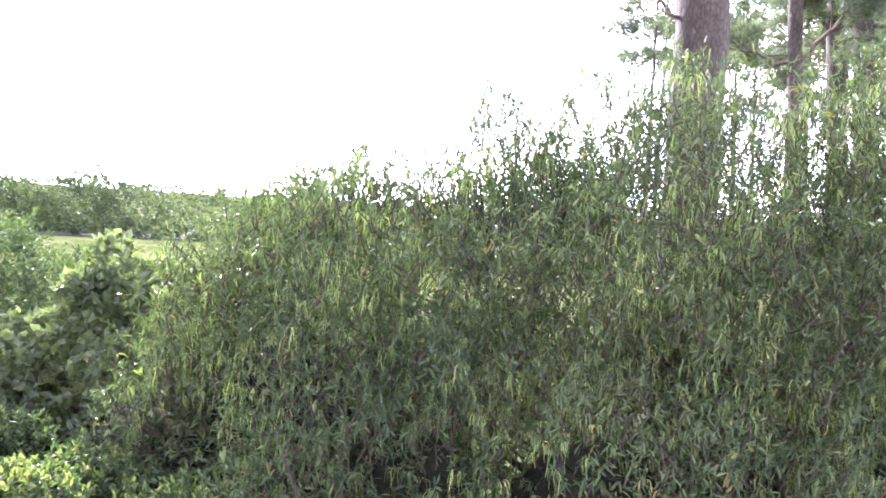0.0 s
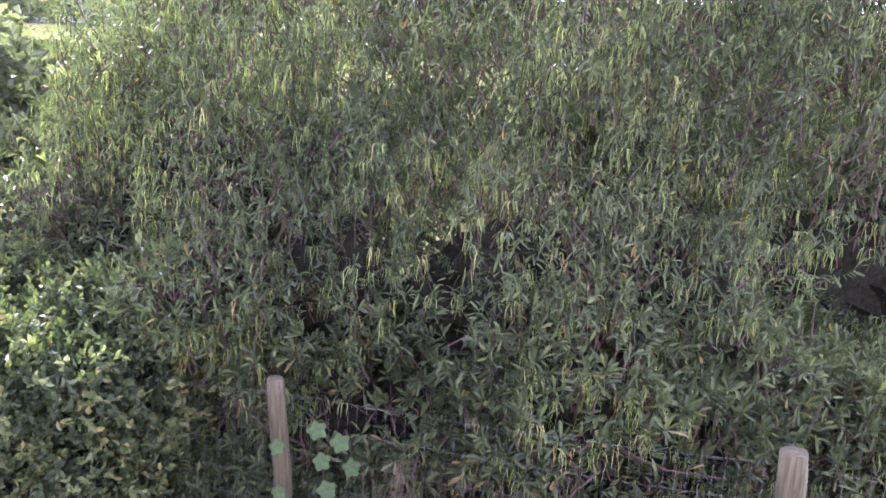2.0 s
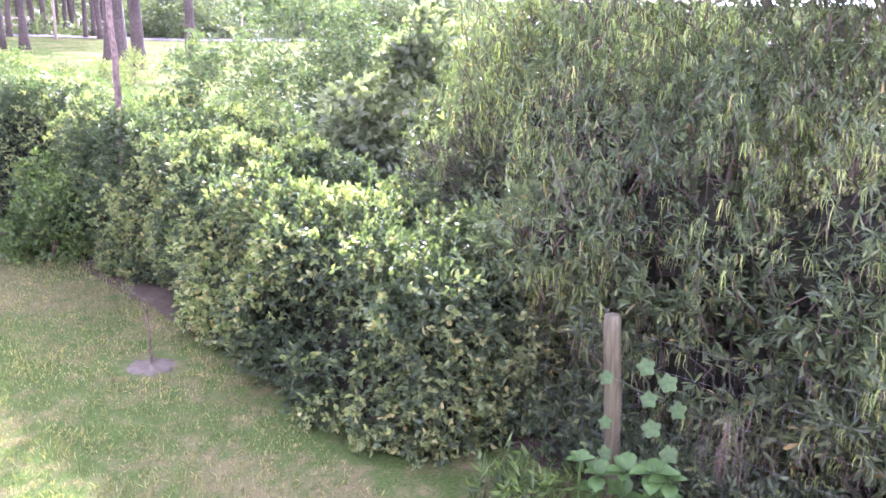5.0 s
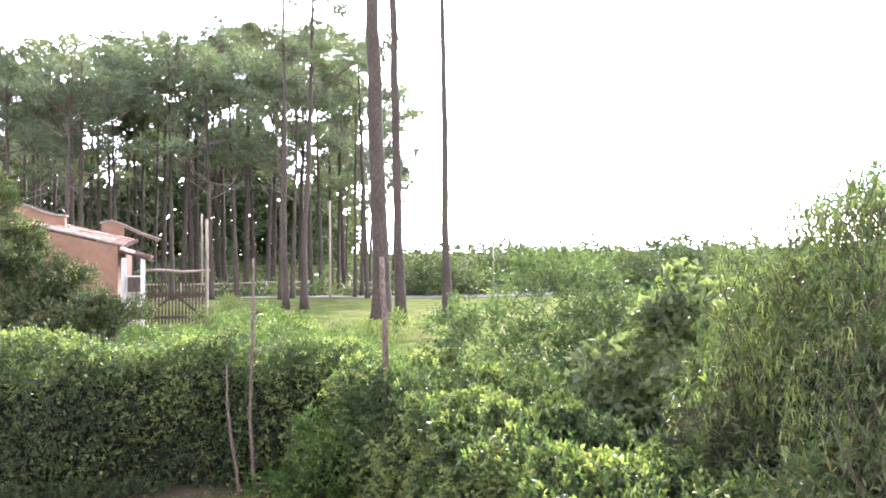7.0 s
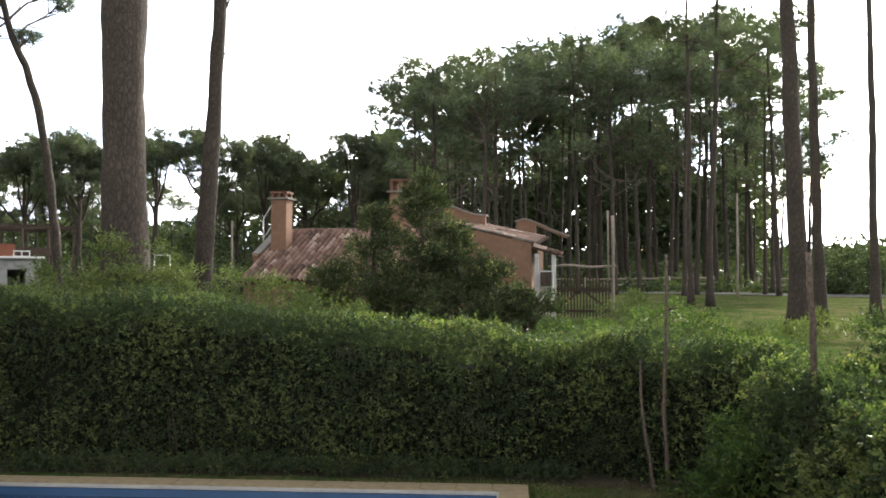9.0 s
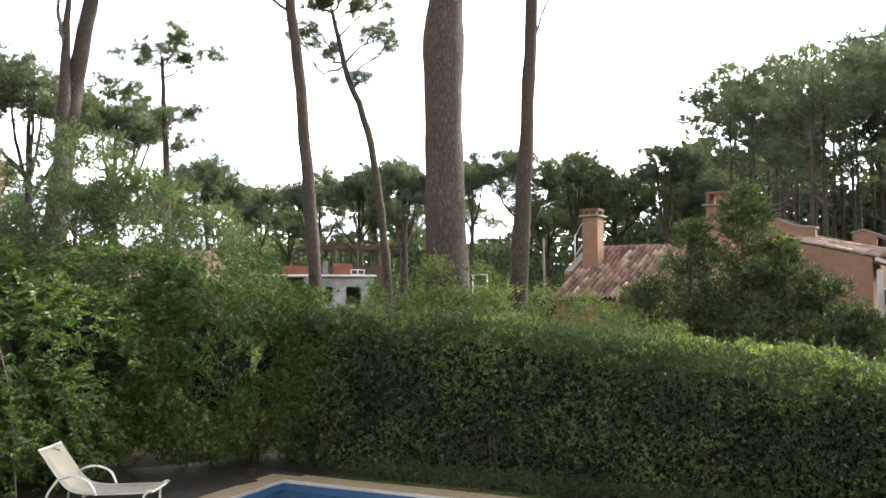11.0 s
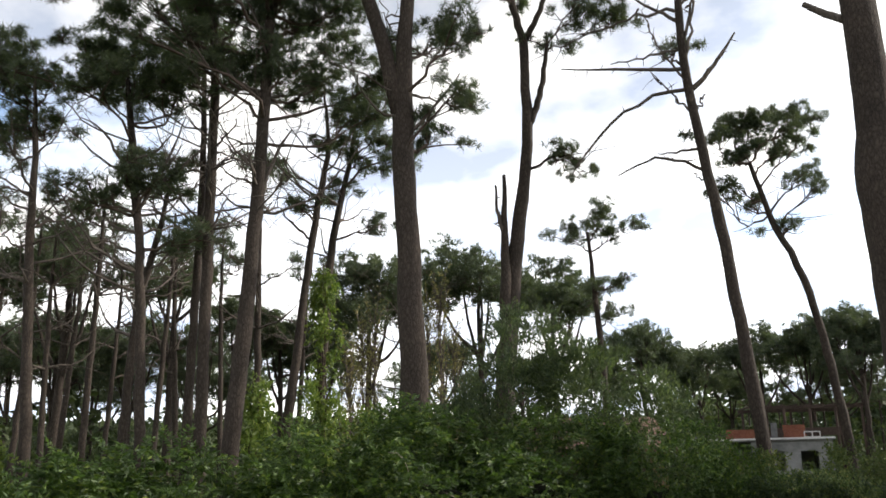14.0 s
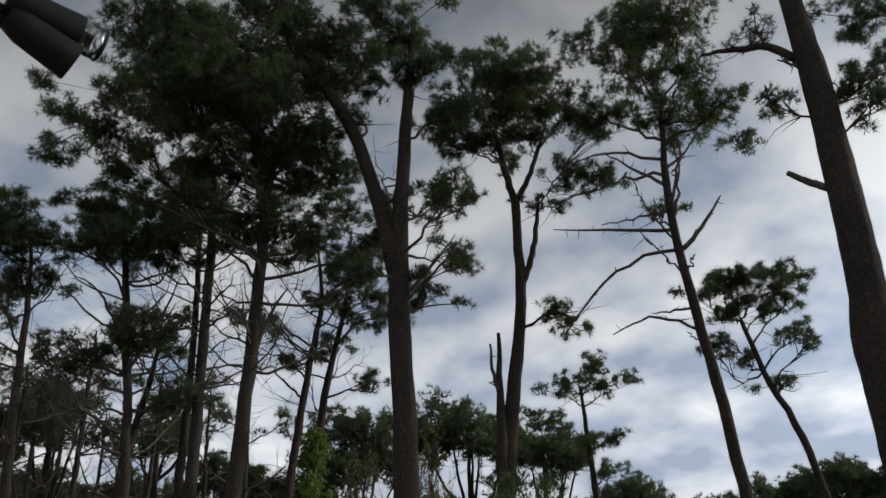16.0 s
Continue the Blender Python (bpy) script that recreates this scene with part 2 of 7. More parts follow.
def ground_material():
    n = Nodes("ground")
    f1, f2, f3 = n.noise(0.55, 5, 0.6), n.noise(5, 6, 0.65), n.noise(38, 4, 0.7)
    green = n.ramp(f3, [(0.25, (0.03, 0.048, 0.015)), (0.6, (0.06, 0.092, 0.026)), (0.8, (0.1, 0.125, 0.042))])
    dry = n.ramp(f3, [(0.25, (0.08, 0.068, 0.034)), (0.75, (0.2, 0.165, 0.088))])
    patch = n.ramp(n.blend(0.5, f1, f2), [(0.46, (0, 0, 0)), (0.58, (0.75, 0.75, 0.75))])
    n.bump(f3, 0.9, 0.03)
    return n.done(n.blend(patch, green, dry), 1.0, 0.0, 0.0)


GROUND = ground_material()

STUCCO = plain_material("orange_stucco", (0.155, 0.09, 0.06), (0.235, 0.138, 0.092), 6, 0.9, 0, 0.5, 0.006, 0.2)
COPING = plain_material("grey_coping", (0.13, 0.118, 0.1), (0.25, 0.23, 0.2), 7, 0.85, 0, 0.4)
GREY_PAINT = plain_material("grey_paint", (0.3, 0.29, 0.27), (0.48, 0.47, 0.45), 9, 0.7, 0, 0.2)
WHITE_PAINT = plain_material("white_paint", (0.62, 0.6, 0.56), (0.78, 0.77, 0.74), 9, 0.6, 0, 0.15)
GREY_WOOD = bark_material("grey_wood", (0.12, 0.1, 0.085), (0.25, 0.215, 0.18), (0.38, 0.34, 0.29), 0.06, 30, 0.006)
DARK_WOOD = bark_material("dark_wood", (0.03, 0.022, 0.018), (0.07, 0.052, 0.042), (0.12, 0.09, 0.075), 0.06, 30, 0.006)
POST_WOOD = bark_material("post_wood", (0.038, 0.036, 0.02), (0.076, 0.073, 0.044), (0.118, 0.115, 0.073), 0.05, 24, 0.006)
WIRE = plain_material("galvanised_wire", (0.09, 0.09, 0.083), (0.16, 0.16, 0.15), 60, 0.6, 0.0, 0.1)
CONCRETE = plain_material("raw_concrete", (0.11, 0.11, 0.107), (0.33, 0.325, 0.315), 2.6, 0.9, 0, 0.5, 0.01, 0.2)
BRICK = plain_material("red_brick", (0.2, 0.075, 0.05), (0.34, 0.14, 0.085), 12, 0.9, 0, 0.4, 0.006, 0.2)
ASPHALT = plain_material("asphalt", (0.1, 0.1, 0.1), (0.16, 0.155, 0.15), 3, 1.0, 0, 0.4, 0.01, 0.0)
TARP = plain_material("blue_grey_sheet", (0.022, 0.034, 0.038), (0.042, 0.058, 0.064), 3, 0.5, 0, 0.3, 0.01, 0.4)
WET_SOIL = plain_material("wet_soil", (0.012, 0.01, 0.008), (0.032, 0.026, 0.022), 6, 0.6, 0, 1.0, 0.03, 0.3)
TURNED_SOIL = plain_material("turned_soil", (0.05, 0.045, 0.032), (0.12, 0.105, 0.078), 16, 0.97, 0, 1.0, 0.03, 0.1)
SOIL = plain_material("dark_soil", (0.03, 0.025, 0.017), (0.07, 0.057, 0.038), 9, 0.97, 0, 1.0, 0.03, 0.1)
STONE = plain_material("pool_stone", (0.23, 0.17, 0.095), (0.4, 0.315, 0.195), 5, 0.8, 0, 0.4, 0.006, 0.3)
POOL_LINING = plain_material("pool_lining", (0.025, 0.07, 0.15), (0.04, 0.1, 0.2), 4, 0.4)
CANVAS = plain_material("cream_canvas", (0.62, 0.55, 0.38), (0.75, 0.69, 0.53), 5, 0.85, 0, 0.3, 0.004, 0.2)
SLING = plain_material("white_sling", (0.22, 0.205, 0.165), (0.28, 0.265, 0.22), 40, 0.75, 0, 0.3, 0.002, 0.3)
WHITE_METAL = plain_material("white_metal", (0.55, 0.55, 0.54), (0.68, 0.68, 0.67), 12, 0.35, 0, 0.1, 0.002)
CHROME = plain_material("bright_metal", (0.6, 0.58, 0.52), (0.75, 0.73, 0.68), 12, 0.12, 1.0, 0.05, 0.001)
BLACK_METAL = plain_material("black_metal", (0.008, 0.008, 0.009), (0.02, 0.02, 0.021), 14, 0.7, 0, 0.1, 0.002, 0.2)
PLASTER = plain_material("house_plaster", (0.55, 0.52, 0.47), (0.68, 0.65, 0.6), 5, 0.9, 0, 0.3)
PINK = plain_material("pink_petal", (0.75, 0.12, 0.2), (0.85, 0.2, 0.3), 20, 0.6)
YELLOW = plain_material("yellow_petal", (0.75, 0.6, 0.15), (0.85, 0.75, 0.4), 20, 0.6)
SLATE = plain_material("blue_grey_roof", (0.16, 0.19, 0.24), (0.26, 0.3, 0.36), 3, 0.7)


def tile_material():
    n = Nodes("clay_tile")
    own = n.ramp(n.chance(), [(0.0, (0.07, 0.037, 0.03)), (0.35, (0.18, 0.096, 0.073)), (0.7, (0.28, 0.165, 0.128)), (0.9, (0.4, 0.27, 0.21)), (1.0, (0.58, 0.46, 0.38))])
    moss = n.ramp(n.noise(9, 5, 0.65), [(0.45, (0, 0, 0)), (0.62, (0.75, 0.75, 0.75))])
    n.bump(n.noise(40, 4), 0.4, 0.004)
    return n.done(n.blend(moss, own, (0.16, 0.14, 0.11)), 0.9, 0.0, 0.2)


def water_material():
    n = Nodes("pool_water")
    n.bump(n.noise(6, 3), 0.12, 0.02)
    return n.done((0.02, 0.055, 0.12), 0.06, 0.0, 0.6)


def glass_material():
    n = Nodes("lamp_glass")
    n.bsdf.inputs["Transmission Weight"].default_value = 1.0
    n.bsdf.inputs["IOR"].default_value = 1.45
    return n.done((0.95, 0.95, 0.95), 0.05)


CLAY = tile_material()
# Clay bed under the tiles, darkened as the shade in their channels.
SHADED_CLAY = plain_material("shaded_clay", (0.035, 0.022, 0.018), (0.075, 0.045, 0.035), 9, 0.95, 0, 0.4, 0.006, 0.1)
# Brick of the chimney hoods, darker than the brick stacks.
HOOD_BRICK = plain_material("dark_brown_brick", (0.1, 0.055, 0.042), (0.19, 0.1, 0.07), 12, 0.9, 0, 0.4, 0.006, 0.2)
WATER = water_material()
GLASS = glass_material()

# ---- mesh helpers ----
rng = np.random.default_rng(7)


def mesh_from(name, verts, faces, smooth=True):
    """A mesh from an array of places and one or more arrays of faces of equal size."""
    me = bpy.data.meshes.new(name)
    verts = np.asarray(verts, dtype=np.float32)
    groups = [np.asarray(f, dtype=np.int32) for f in (faces if isinstance(faces, list) else [faces])]
    groups = [g for g in groups if len(g)]
    me.vertices.add(len(verts))
    me.vertices.foreach_set("co", verts.ravel())
    loops = np.concatenate([g.ravel() for g in groups])
    sizes = np.concatenate([np.full(len(g), g.shape[1], dtype=np.int32) for g in groups])
    me.loops.add(len(loops))
    me.loops.foreach_set("vertex_index", loops)
    me.polygons.add(len(sizes))
    starts = np.concatenate([[0], np.cumsum(sizes)[:-1]]).astype(np.int32)
    me.polygons.foreach_set("loop_start", starts)
    me.polygons.foreach_set("use_smooth", np.full(len(sizes), smooth))
    me.update(calc_edges=True)
    return me


def arr_part(name, verts, faces, material, parent=None, label="", smooth=True):
    me = mesh_from(name, verts, faces, smooth)
    me.materials.append(material)
    ob = new(name, me)
    ob.parent = parent
    tagged(ob, label, kind="stuff" if name in STUFF else "")
    return ob


STUFF = ("foliage", "crown", "branching", "shade_core", "new_growth", "leafage", "wire_mesh", "undergrowth", "grass", "tiling", "podding", "tangle")


def part(name, bm, material, parent=None, label="", smooth=False):
    """Links a bmesh as one mesh object under a thing or a part."""
    me = bpy.data.meshes.new(name)
    bm.to_mesh(me)
    bm.free()
    for p in me.polygons:
        p.use_smooth = smooth
    me.materials.append(material)
    ob = new(name, me)
    ob.parent = parent
    if label:
        tagged(ob, label)
    return ob


def thing(name, label, category, place=(0, 0, 0), group="", kind="", turn=0.0):
    ob = new(name)
    ob.matrix_basis = pose(*place, 0, 0, turn)
    return tagged(ob, label, category, group, kind)


def box(bm, size, at=(0, 0, 0), bevel=0.0, turn=None):
    """A block of that size whose middle is at that place."""
    m = Matrix.Translation(at) @ (turn.to_4x4() if turn else Matrix.Identity(4)) @ Matrix.Diagonal((*size, 1))
    g = bmesh.ops.create_cube(bm, size=1, matrix=m)
    if bevel:
        es = list({e for v in g["verts"] for e in v.link_edges})
        bmesh.ops.bevel(bm, geom=es, offset=bevel, segments=2, affect="EDGES", clamp_overlap=True)
    return bm


def tube(points, radii, seg=8, wob=0.0):
    """Vertices and quads of a tapered tube along the points."""
    P = np.array([tuple(p) for p in points], dtype=float)
    r = np.asarray(radii, dtype=float)
    n = len(P)
    T = np.gradient(P, axis=0)
    T /= np.linalg.norm(T, axis=1, keepdims=True) + 1e-9
    ref = np.where(np.abs(T[:, 2:3]) > 0.9, np.array([[1.0, 0, 0]]), np.array([[0, 0, 1.0]]))
    if np.abs(T[:, 2]).mean() > 0.6:
        ref[:] = (1, 0, 0)
    A = np.cross(T, ref)
    A /= np.linalg.norm(A, axis=1, keepdims=True) + 1e-9
    B = np.cross(T, A)
    an = np.linspace(0, 2 * np.pi, seg, endpoint=False)
    rad = r[:, None] * (1 + wob * rng.standard_normal((n, seg)))
    V = P[:, None] + rad[..., None] * (np.cos(an)[None, :, None] * A[:, None] + np.sin(an)[None, :, None] * B[:, None])
    i, j = np.meshgrid(np.arange(n - 1), np.arange(seg), indexing="ij")
    q = np.stack([i * seg + j, i * seg + (j + 1) % seg, (i + 1) * seg + (j + 1) % seg, (i + 1) * seg + j], -1).reshape(-1, 4)
    V = np.concatenate([V.reshape(-1, 3), P[:1], P[-1:]])
    k = np.arange(seg)
    c0 = np.stack([np.full(seg, n * seg), (k + 1) % seg, k, k], -1)[:, :3]
    c1 = np.stack([np.full(seg, n * seg + 1), (n - 1) * seg + k, (n - 1) * seg + (k + 1) % seg], -1)
    return V, q, np.concatenate([c0, c1])


def join(tubes):
    vs, qs, ts, o = [], [], [], 0
    for v, q, t in tubes:
        vs.append(v), qs.append(q + o), ts.append(t + o)
        o += len(v)
    return np.concatenate(vs), [np.concatenate(qs), np.concatenate(ts)]


def resample(points, n, wob=0.0):
    """Points along a smooth line through the given ones."""
    P = np.array([tuple(p) for p in points], dtype=float)
    s = np.concatenate([[0], np.cumsum(np.linalg.norm(np.diff(P[:, :3], axis=0), axis=1))])
    q = np.linspace(0, s[-1], n)
    O = np.stack([np.interp(q, s, P[:, k]) for k in range(P.shape[1])], 1)
    for _ in range(2):
        O[1:-1] = (O[:-2] + 2 * O[1:-1] + O[2:]) / 4
    if wob:
        O[1:-1, :3] += rng.standard_normal((n - 2, 3)) * wob
    return O


def unit(v):
    return v / (np.linalg.norm(v, axis=-1, keepdims=True) + 1e-9)


def leaf_arrays(base, axis, length, width, fold=0.25, six=False):
    """Pointed leaves: a base, an axis, a length and a width each. Two folded halves."""
    n = len(base)
    length, width = np.broadcast_to(length, n)[:, None], np.broadcast_to(width, n)[:, None]
    axis = unit(axis)
    side = unit(np.cross(axis, rng.standard_normal((n, 3))))
    nor = np.cross(side, axis)
    if six:
        m1, m2 = base + axis * length * 0.3, base + axis * length * 0.68
        lift = nor * width * fold
        V = np.stack([base, m1 + side * width * 0.46 + lift, m2 + side * width * 0.42 + lift, base + axis * length - nor * length * 0.08, m2 - side * width * 0.42 + lift, m1 - side * width * 0.46 + lift], 1)
        o = np.arange(n)[:, None] * 6
        F = np.concatenate([o + [0, 1, 2, 3], o + [0, 3, 4, 5]])
    else:
        mid = base + axis * length * 0.45
        lift = nor * width * fold
        V = np.stack([base, mid + side * width * 0.5 + lift, base + axis * length, mid - side * width * 0.5 + lift], 1)
        o = np.arange(n)[:, None] * 4
        F = np.concatenate([o + [0, 1, 2], o + [0, 2, 3]])
    return V.reshape(-1, 3), F


def sprays(centres, heading, per, reach, length, width, droop=0.0, spread=0.8, six=False):
    """Leaves set along short twigs: per leaves on each twig."""
    n = len(centres)
    heading = unit(heading)
    s = np.tile(np.linspace(0.1, 1, per), n)
    C, D = np.repeat(centres, per, 0), np.repeat(heading, per, 0)
    base = C + D * (s * reach)[:, None]
    base[:, 2] -= droop * s * s * reach
    ax = D * 0.75 + unit(rng.standard_normal((n * per, 3))) * spread
    ax[:, 2] -= droop * 0.7
    L = length * rng.uniform(0.65, 1.25, n * per)
    return leaf_arrays(base, ax, L, width * rng.uniform(0.75, 1.2, n * per), six=six)


def in_blobs(blobs, n, shell=0.45):
    """Random places in the outer part of overlapping ellipsoids, and the way outwards. blobs: (x, y, z, rx, ry, rz)."""
    B = np.array(blobs, dtype=float)
    area = (B[:, 3] * B[:, 4] + B[:, 3] * B[:, 5] + B[:, 4] * B[:, 5])
    P, D, need = [], [], n
    while need > 0:
        k = rng.choice(len(B), size=need * 2, p=area / area.sum())
        d = unit(rng.standard_normal((need * 2, 3)))
        rr = 1 - shell * rng.random(need * 2) ** 1.6
        lump = 1 + 0.16 * np.sin(d[:, 0] * 5 + k * 2.1) * np.sin(d[:, 1] * 6 + k) + 0.1 * np.sin(d[:, 2] * 9 + k * 1.3)
        p = B[k, :3] + d * B[k, 3:] * (rr * lump)[:, None]
        deep = np.zeros(len(p), bool)
        for j in range(len(B)):
            deep |= (k != j) & ((((p - B[j, :3]) / B[j, 3:]) ** 2).sum(1) < 0.36)
        p, d = p[~deep][:need], d[~deep][:need]
        P.append(p), D.append(d)
        need -= len(p)
    return np.concatenate(P), np.concatenate(D)


def ground_z(x, y):
    """The height of the ground: a level garden, a bank behind its hedges, open land that rises slowly."""
    x, y = np.asarray(x, float), np.asarray(y, float)
    r = np.hypot(x, y)

    def ease(a, b, v):
        q = np.clip((v - a) / (b - a), 0, 1)
        return q * q * (3 - 2 * q)
    s = 16.4 - 2.8 * ease(0.5, 4.5, x)
    z = 1.45 * ease(s, s + 5.0, r) + 0.6 * ease(32, 62, r) + 5.5 * ease(66, 130, r)
    # the pool's pit
    u, v = (x + 2.83) * 0.91 - (y - 14.88) * 0.415, -(x + 2.83) * 0.415 - (y - 14.88) * 0.91
    z = np.where((u > 0.16) & (u < 9.04) & (v > 0.16) & (v < 4.4), -1.7, z)
    return z + 0.12 * ease(18, 30, r) * np.sin(x * 0.23 + 1) * np.sin(y * 0.19)

# ---- ground ----


def build_ground():
    rs = np.concatenate([np.linspace(0, 24, 49), np.linspace(25.5, 70, 31), np.geomspace(74, 3000, 26)])
    na = 144
    an = np.linspace(0, 2 * np.pi, na, endpoint=False)
    X, Y = rs[:, None] * np.cos(an), rs[:, None] * np.sin(an)
    V = np.stack([X, Y, ground_z(X, Y)], -1).reshape(-1, 3)
    i, j = np.meshgrid(np.arange(len(rs) - 1), np.arange(na), indexing="ij")
    F = np.stack([i * na + j, (i + 1) * na + j, (i + 1) * na + (j + 1) % na, i * na + (j + 1) % na], -1).reshape(-1, 4)
    ob = arr_part("ground", V, F, GROUND)
    tagged(ob, "mown lawn and open grass with dry patches", "ground", kind="structure")


build_ground()

# ---- pines ----


def needle_tufts(centres, heading, per=16, length=0.2, width=0.012):
    """Tufts of needles that spray from twig ends."""
    n = len(centres)
    C, D = np.repeat(centres, per, 0), np.repeat(unit(heading), per, 0)
    d = unit(D * 0.55 + unit(rng.standard_normal((n * per, 3))))
    side = unit(np.cross(d, rng.standard_normal((n * per, 3)))) * width / 2
    L = (length * rng.uniform(0.6, 1.15, n * per))[:, None]
    base = C + d * L * 0.1
    V = np.stack([base - side, base + side, base + d * L], 1).reshape(-1, 3)
    return V, np.arange(n * per * 3).reshape(-1, 3)


def clump_tufts(centre, radius, flat, n):
    """Twig ends gathered in small round heads, spread through a flattened cloud."""
    sub = 5 + int(radius * radius * 15)
    subc = unit(rng.standard_normal((sub, 3))) * rng.uniform(0.25, 0.95, (sub, 1)) * radius * [1, 1, flat]
    subc[:, 2] += 0.12 * radius
    k = rng.integers(0, sub, n)
    size = (0.13 + 0.11 * radius) * rng.uniform(0.7, 1.25, sub)[k]
    off = unit(rng.standard_normal((n, 3))) * rng.uniform(0.2, 1.0, (n, 1))
    off[:, 2] *= 0.75
    p = subc[k] + off * size[:, None]
    d = off + 0.5 * p / radius + [0, 0, 0.4]
    return centre + p, d, centre + subc


def pine(name, label, trunk, clumps, dead=(), stems=(), per_m2=64, seg=14, needle=0.2, width=0.017, group="pines", flat=0.62, sink=True, extra=2, per=15, twigs=8, bare=None, steps=26):
    """A pine from world places. trunk: rows x, y, z, radius; clumps: (x, y, z, radius); dead: lists of rows for bare limbs; stems: further stems."""
    t = np.array(trunk, float)
    if sink:
        g = float(ground_z(t[0, 0], t[0, 1])) - 0.15
        d = t[0] - t[1]
        foot = t[0] + d * ((t[0, 2] - g) / max(d[2] * -1, 0.3)) * 0.35
        foot[2], foot[3] = g, t[0, 3] * 1.18
        t = np.vstack([foot, t])
    root = thing(name, label, "tree", (t[0, 0], t[0, 1], t[0, 2]), group)
    o = t[0, :3].copy()
    T = resample(t, steps, 0.012 * (26 / steps) ** 2)
    T[:, :3] -= o
    T[0, 3] *= 1.25
    v, q, c = tube(T[:, :3], T[:, 3], seg, 0.05 * 26 / steps)
    arr_part("trunk", v, [q, c], PINE_BARK, root)
    for s in stems:
        S = resample(np.array(s, float), 14, 0.015)
        v, q, c = tube(S[:, :3] - o, S[:, 3], 10, 0.05)
        arr_part("stem", v, [q, c], PINE_BARK, root)
    lines = [T] + [resample(np.array(s, float) - [*o, 0], 14) for s in stems]
    allp = np.concatenate([l for l in lines])
    limbs, P, D = [], [], []
    for cx, cy, cz, r in clumps:
        c0 = np.array([cx, cy, cz]) - o
        want = c0 - np.array([0, 0, 0.35 * np.hypot(*(c0[:2] - allp[np.argmin(np.abs(allp[:, 2] - c0[2])), :2])) + 0.3])
        k = np.argmin(((allp[:, :3] - want) ** 2).sum(1) + 0.5 * np.maximum(0, allp[:, 2] - want[2]) ** 2)
        a = allp[k, :3]
        gap = np.linalg.norm(c0 - a)
        m = (a + c0) / 2 + rng.standard_normal(3) * 0.14 * gap + [0, 0, -0.1 * gap]
        rad = min(allp[k, 3] * 0.5, 0.025 + 0.035 * r)
        L = resample([(*a, rad), (*m, rad * 0.7), (*c0, rad * 0.35)], 9, 0.04)
        limbs.append(tube(L[:, :3], L[:, 3], 5))
        group_ = [(c0, r)]
        for _ in range(extra):
            q = unit(rng.standard_normal(3)) * [1, 1, 0.4] * r * rng.uniform(1.0, 1.7)
            b = L[rng.integers(4, 9), :3]
            group_.append((c0 + q, r * rng.uniform(0.35, 0.6)))
            limbs.append(tube(resample([tuple(b), tuple((b + c0 + q) / 2 + rng.standard_normal(3) * 0.12), tuple(c0 + q)], 5), np.linspace(rad * 0.5, 0.01, 5), 4))
        for c1, r1 in group_:
            p, d, subs = clump_tufts(c1, r1, flat, int(per_m2 * r1 * r1 * 4))
            for s in subs[:twigs]:
                b = c1 if c1 is not c0 else L[rng.integers(4, 9), :3]
                limbs.append(tube([b, (b + s) / 2 + rng.standard_normal(3) * 0.07, s], [0.02, 0.014, 0.006], 3))
            P.append(p), D.append(d)
        for _ in range(2 if extra else 0):
            b = L[rng.integers(2, 6), :3]
            e = b + unit(rng.standard_normal(3)) * [1, 1, 0.5] * rng.uniform(0.6, 1.6)
            limbs.append(tube(resample([tuple(b), tuple((b + e) / 2 + rng.standard_normal(3) * 0.14), tuple(e)], 5), [0.018, 0.014, 0.011, 0.008, 0.004], 4))
    for _ in range(bare[0] if bare else 0):
        # bare boughs below the crown, which rise and fork
        h = rng.uniform(bare[1], bare[2]) - o[2]
        i = int(np.argmin(np.abs(T[:, 2] - h)))
        a, g = rng.uniform(0, 6.28), rng.uniform(1.3, 3.4)
        out = np.array([math.cos(a), math.sin(a), 0])
        b, thick = T[i, :3], min(T[i, 3] * 0.45, rng.uniform(0.03, 0.055))
        e = b + out * g + [0, 0, g * rng.uniform(0.15, 1.0)]
        S = resample([(*b, thick), (*(b + out * g * 0.5 + [0, 0, g * rng.uniform(0.05, 0.25)]), thick * 0.65), (*e, 0.006)], 9, 0.04)
        bits = [tube(S[:, :3], S[:, 3], 5)]
        for j in range(2, 9, 1 if g > 2 else 2):
            w = unit(S[j, :3] - S[j - 1, :3] + rng.standard_normal(3) * 0.5 + [0, 0, 0.25]) * rng.uniform(0.3, 1.2)
            m = S[j, :3] + w * 0.5 + rng.standard_normal(3) * 0.05
            bits.append(tube([S[j, :3], m, S[j, :3] + w], [S[j, 3] * 0.6, 0.009, 0.004], 4))
            bits.append(tube([m, m + unit(w + rng.standard_normal(3) * 0.5) * 0.45], [0.008, 0.003], 3))
        v, f = join(bits)
        arr_part("dead_branch", v, f, DEAD_WOOD, root)
    if limbs:
        v, f = join(limbs)
        arr_part("branching", v, f, PINE_LIMB, root)
        v, f = needle_tufts(np.concatenate(P), np.concatenate(D), per, needle, width)
        arr_part("crown", v, f, NEEDLES, root, smooth=False)
    for d in dead:
        stout = d[0][3] >= 0.08
        S = resample(np.array(d, float), 10, 0.004 if stout else 0.02)
        S[:, :3] -= o
        bits = [tube(S[:, :3], S[:, 3], 8)]
        for k in range(2, 9, 6 if stout else 1):
            e = S[k, :3] + rng.standard_normal(3) * [0.12, 0.12, 0.12]
            bits.append(tube([S[k, :3], e], [S[k, 3] * 0.5, 0.006], 4))
        v, f = join(bits)
        arr_part("dead_branch", v, f, DEAD_WOOD, root)
    return root


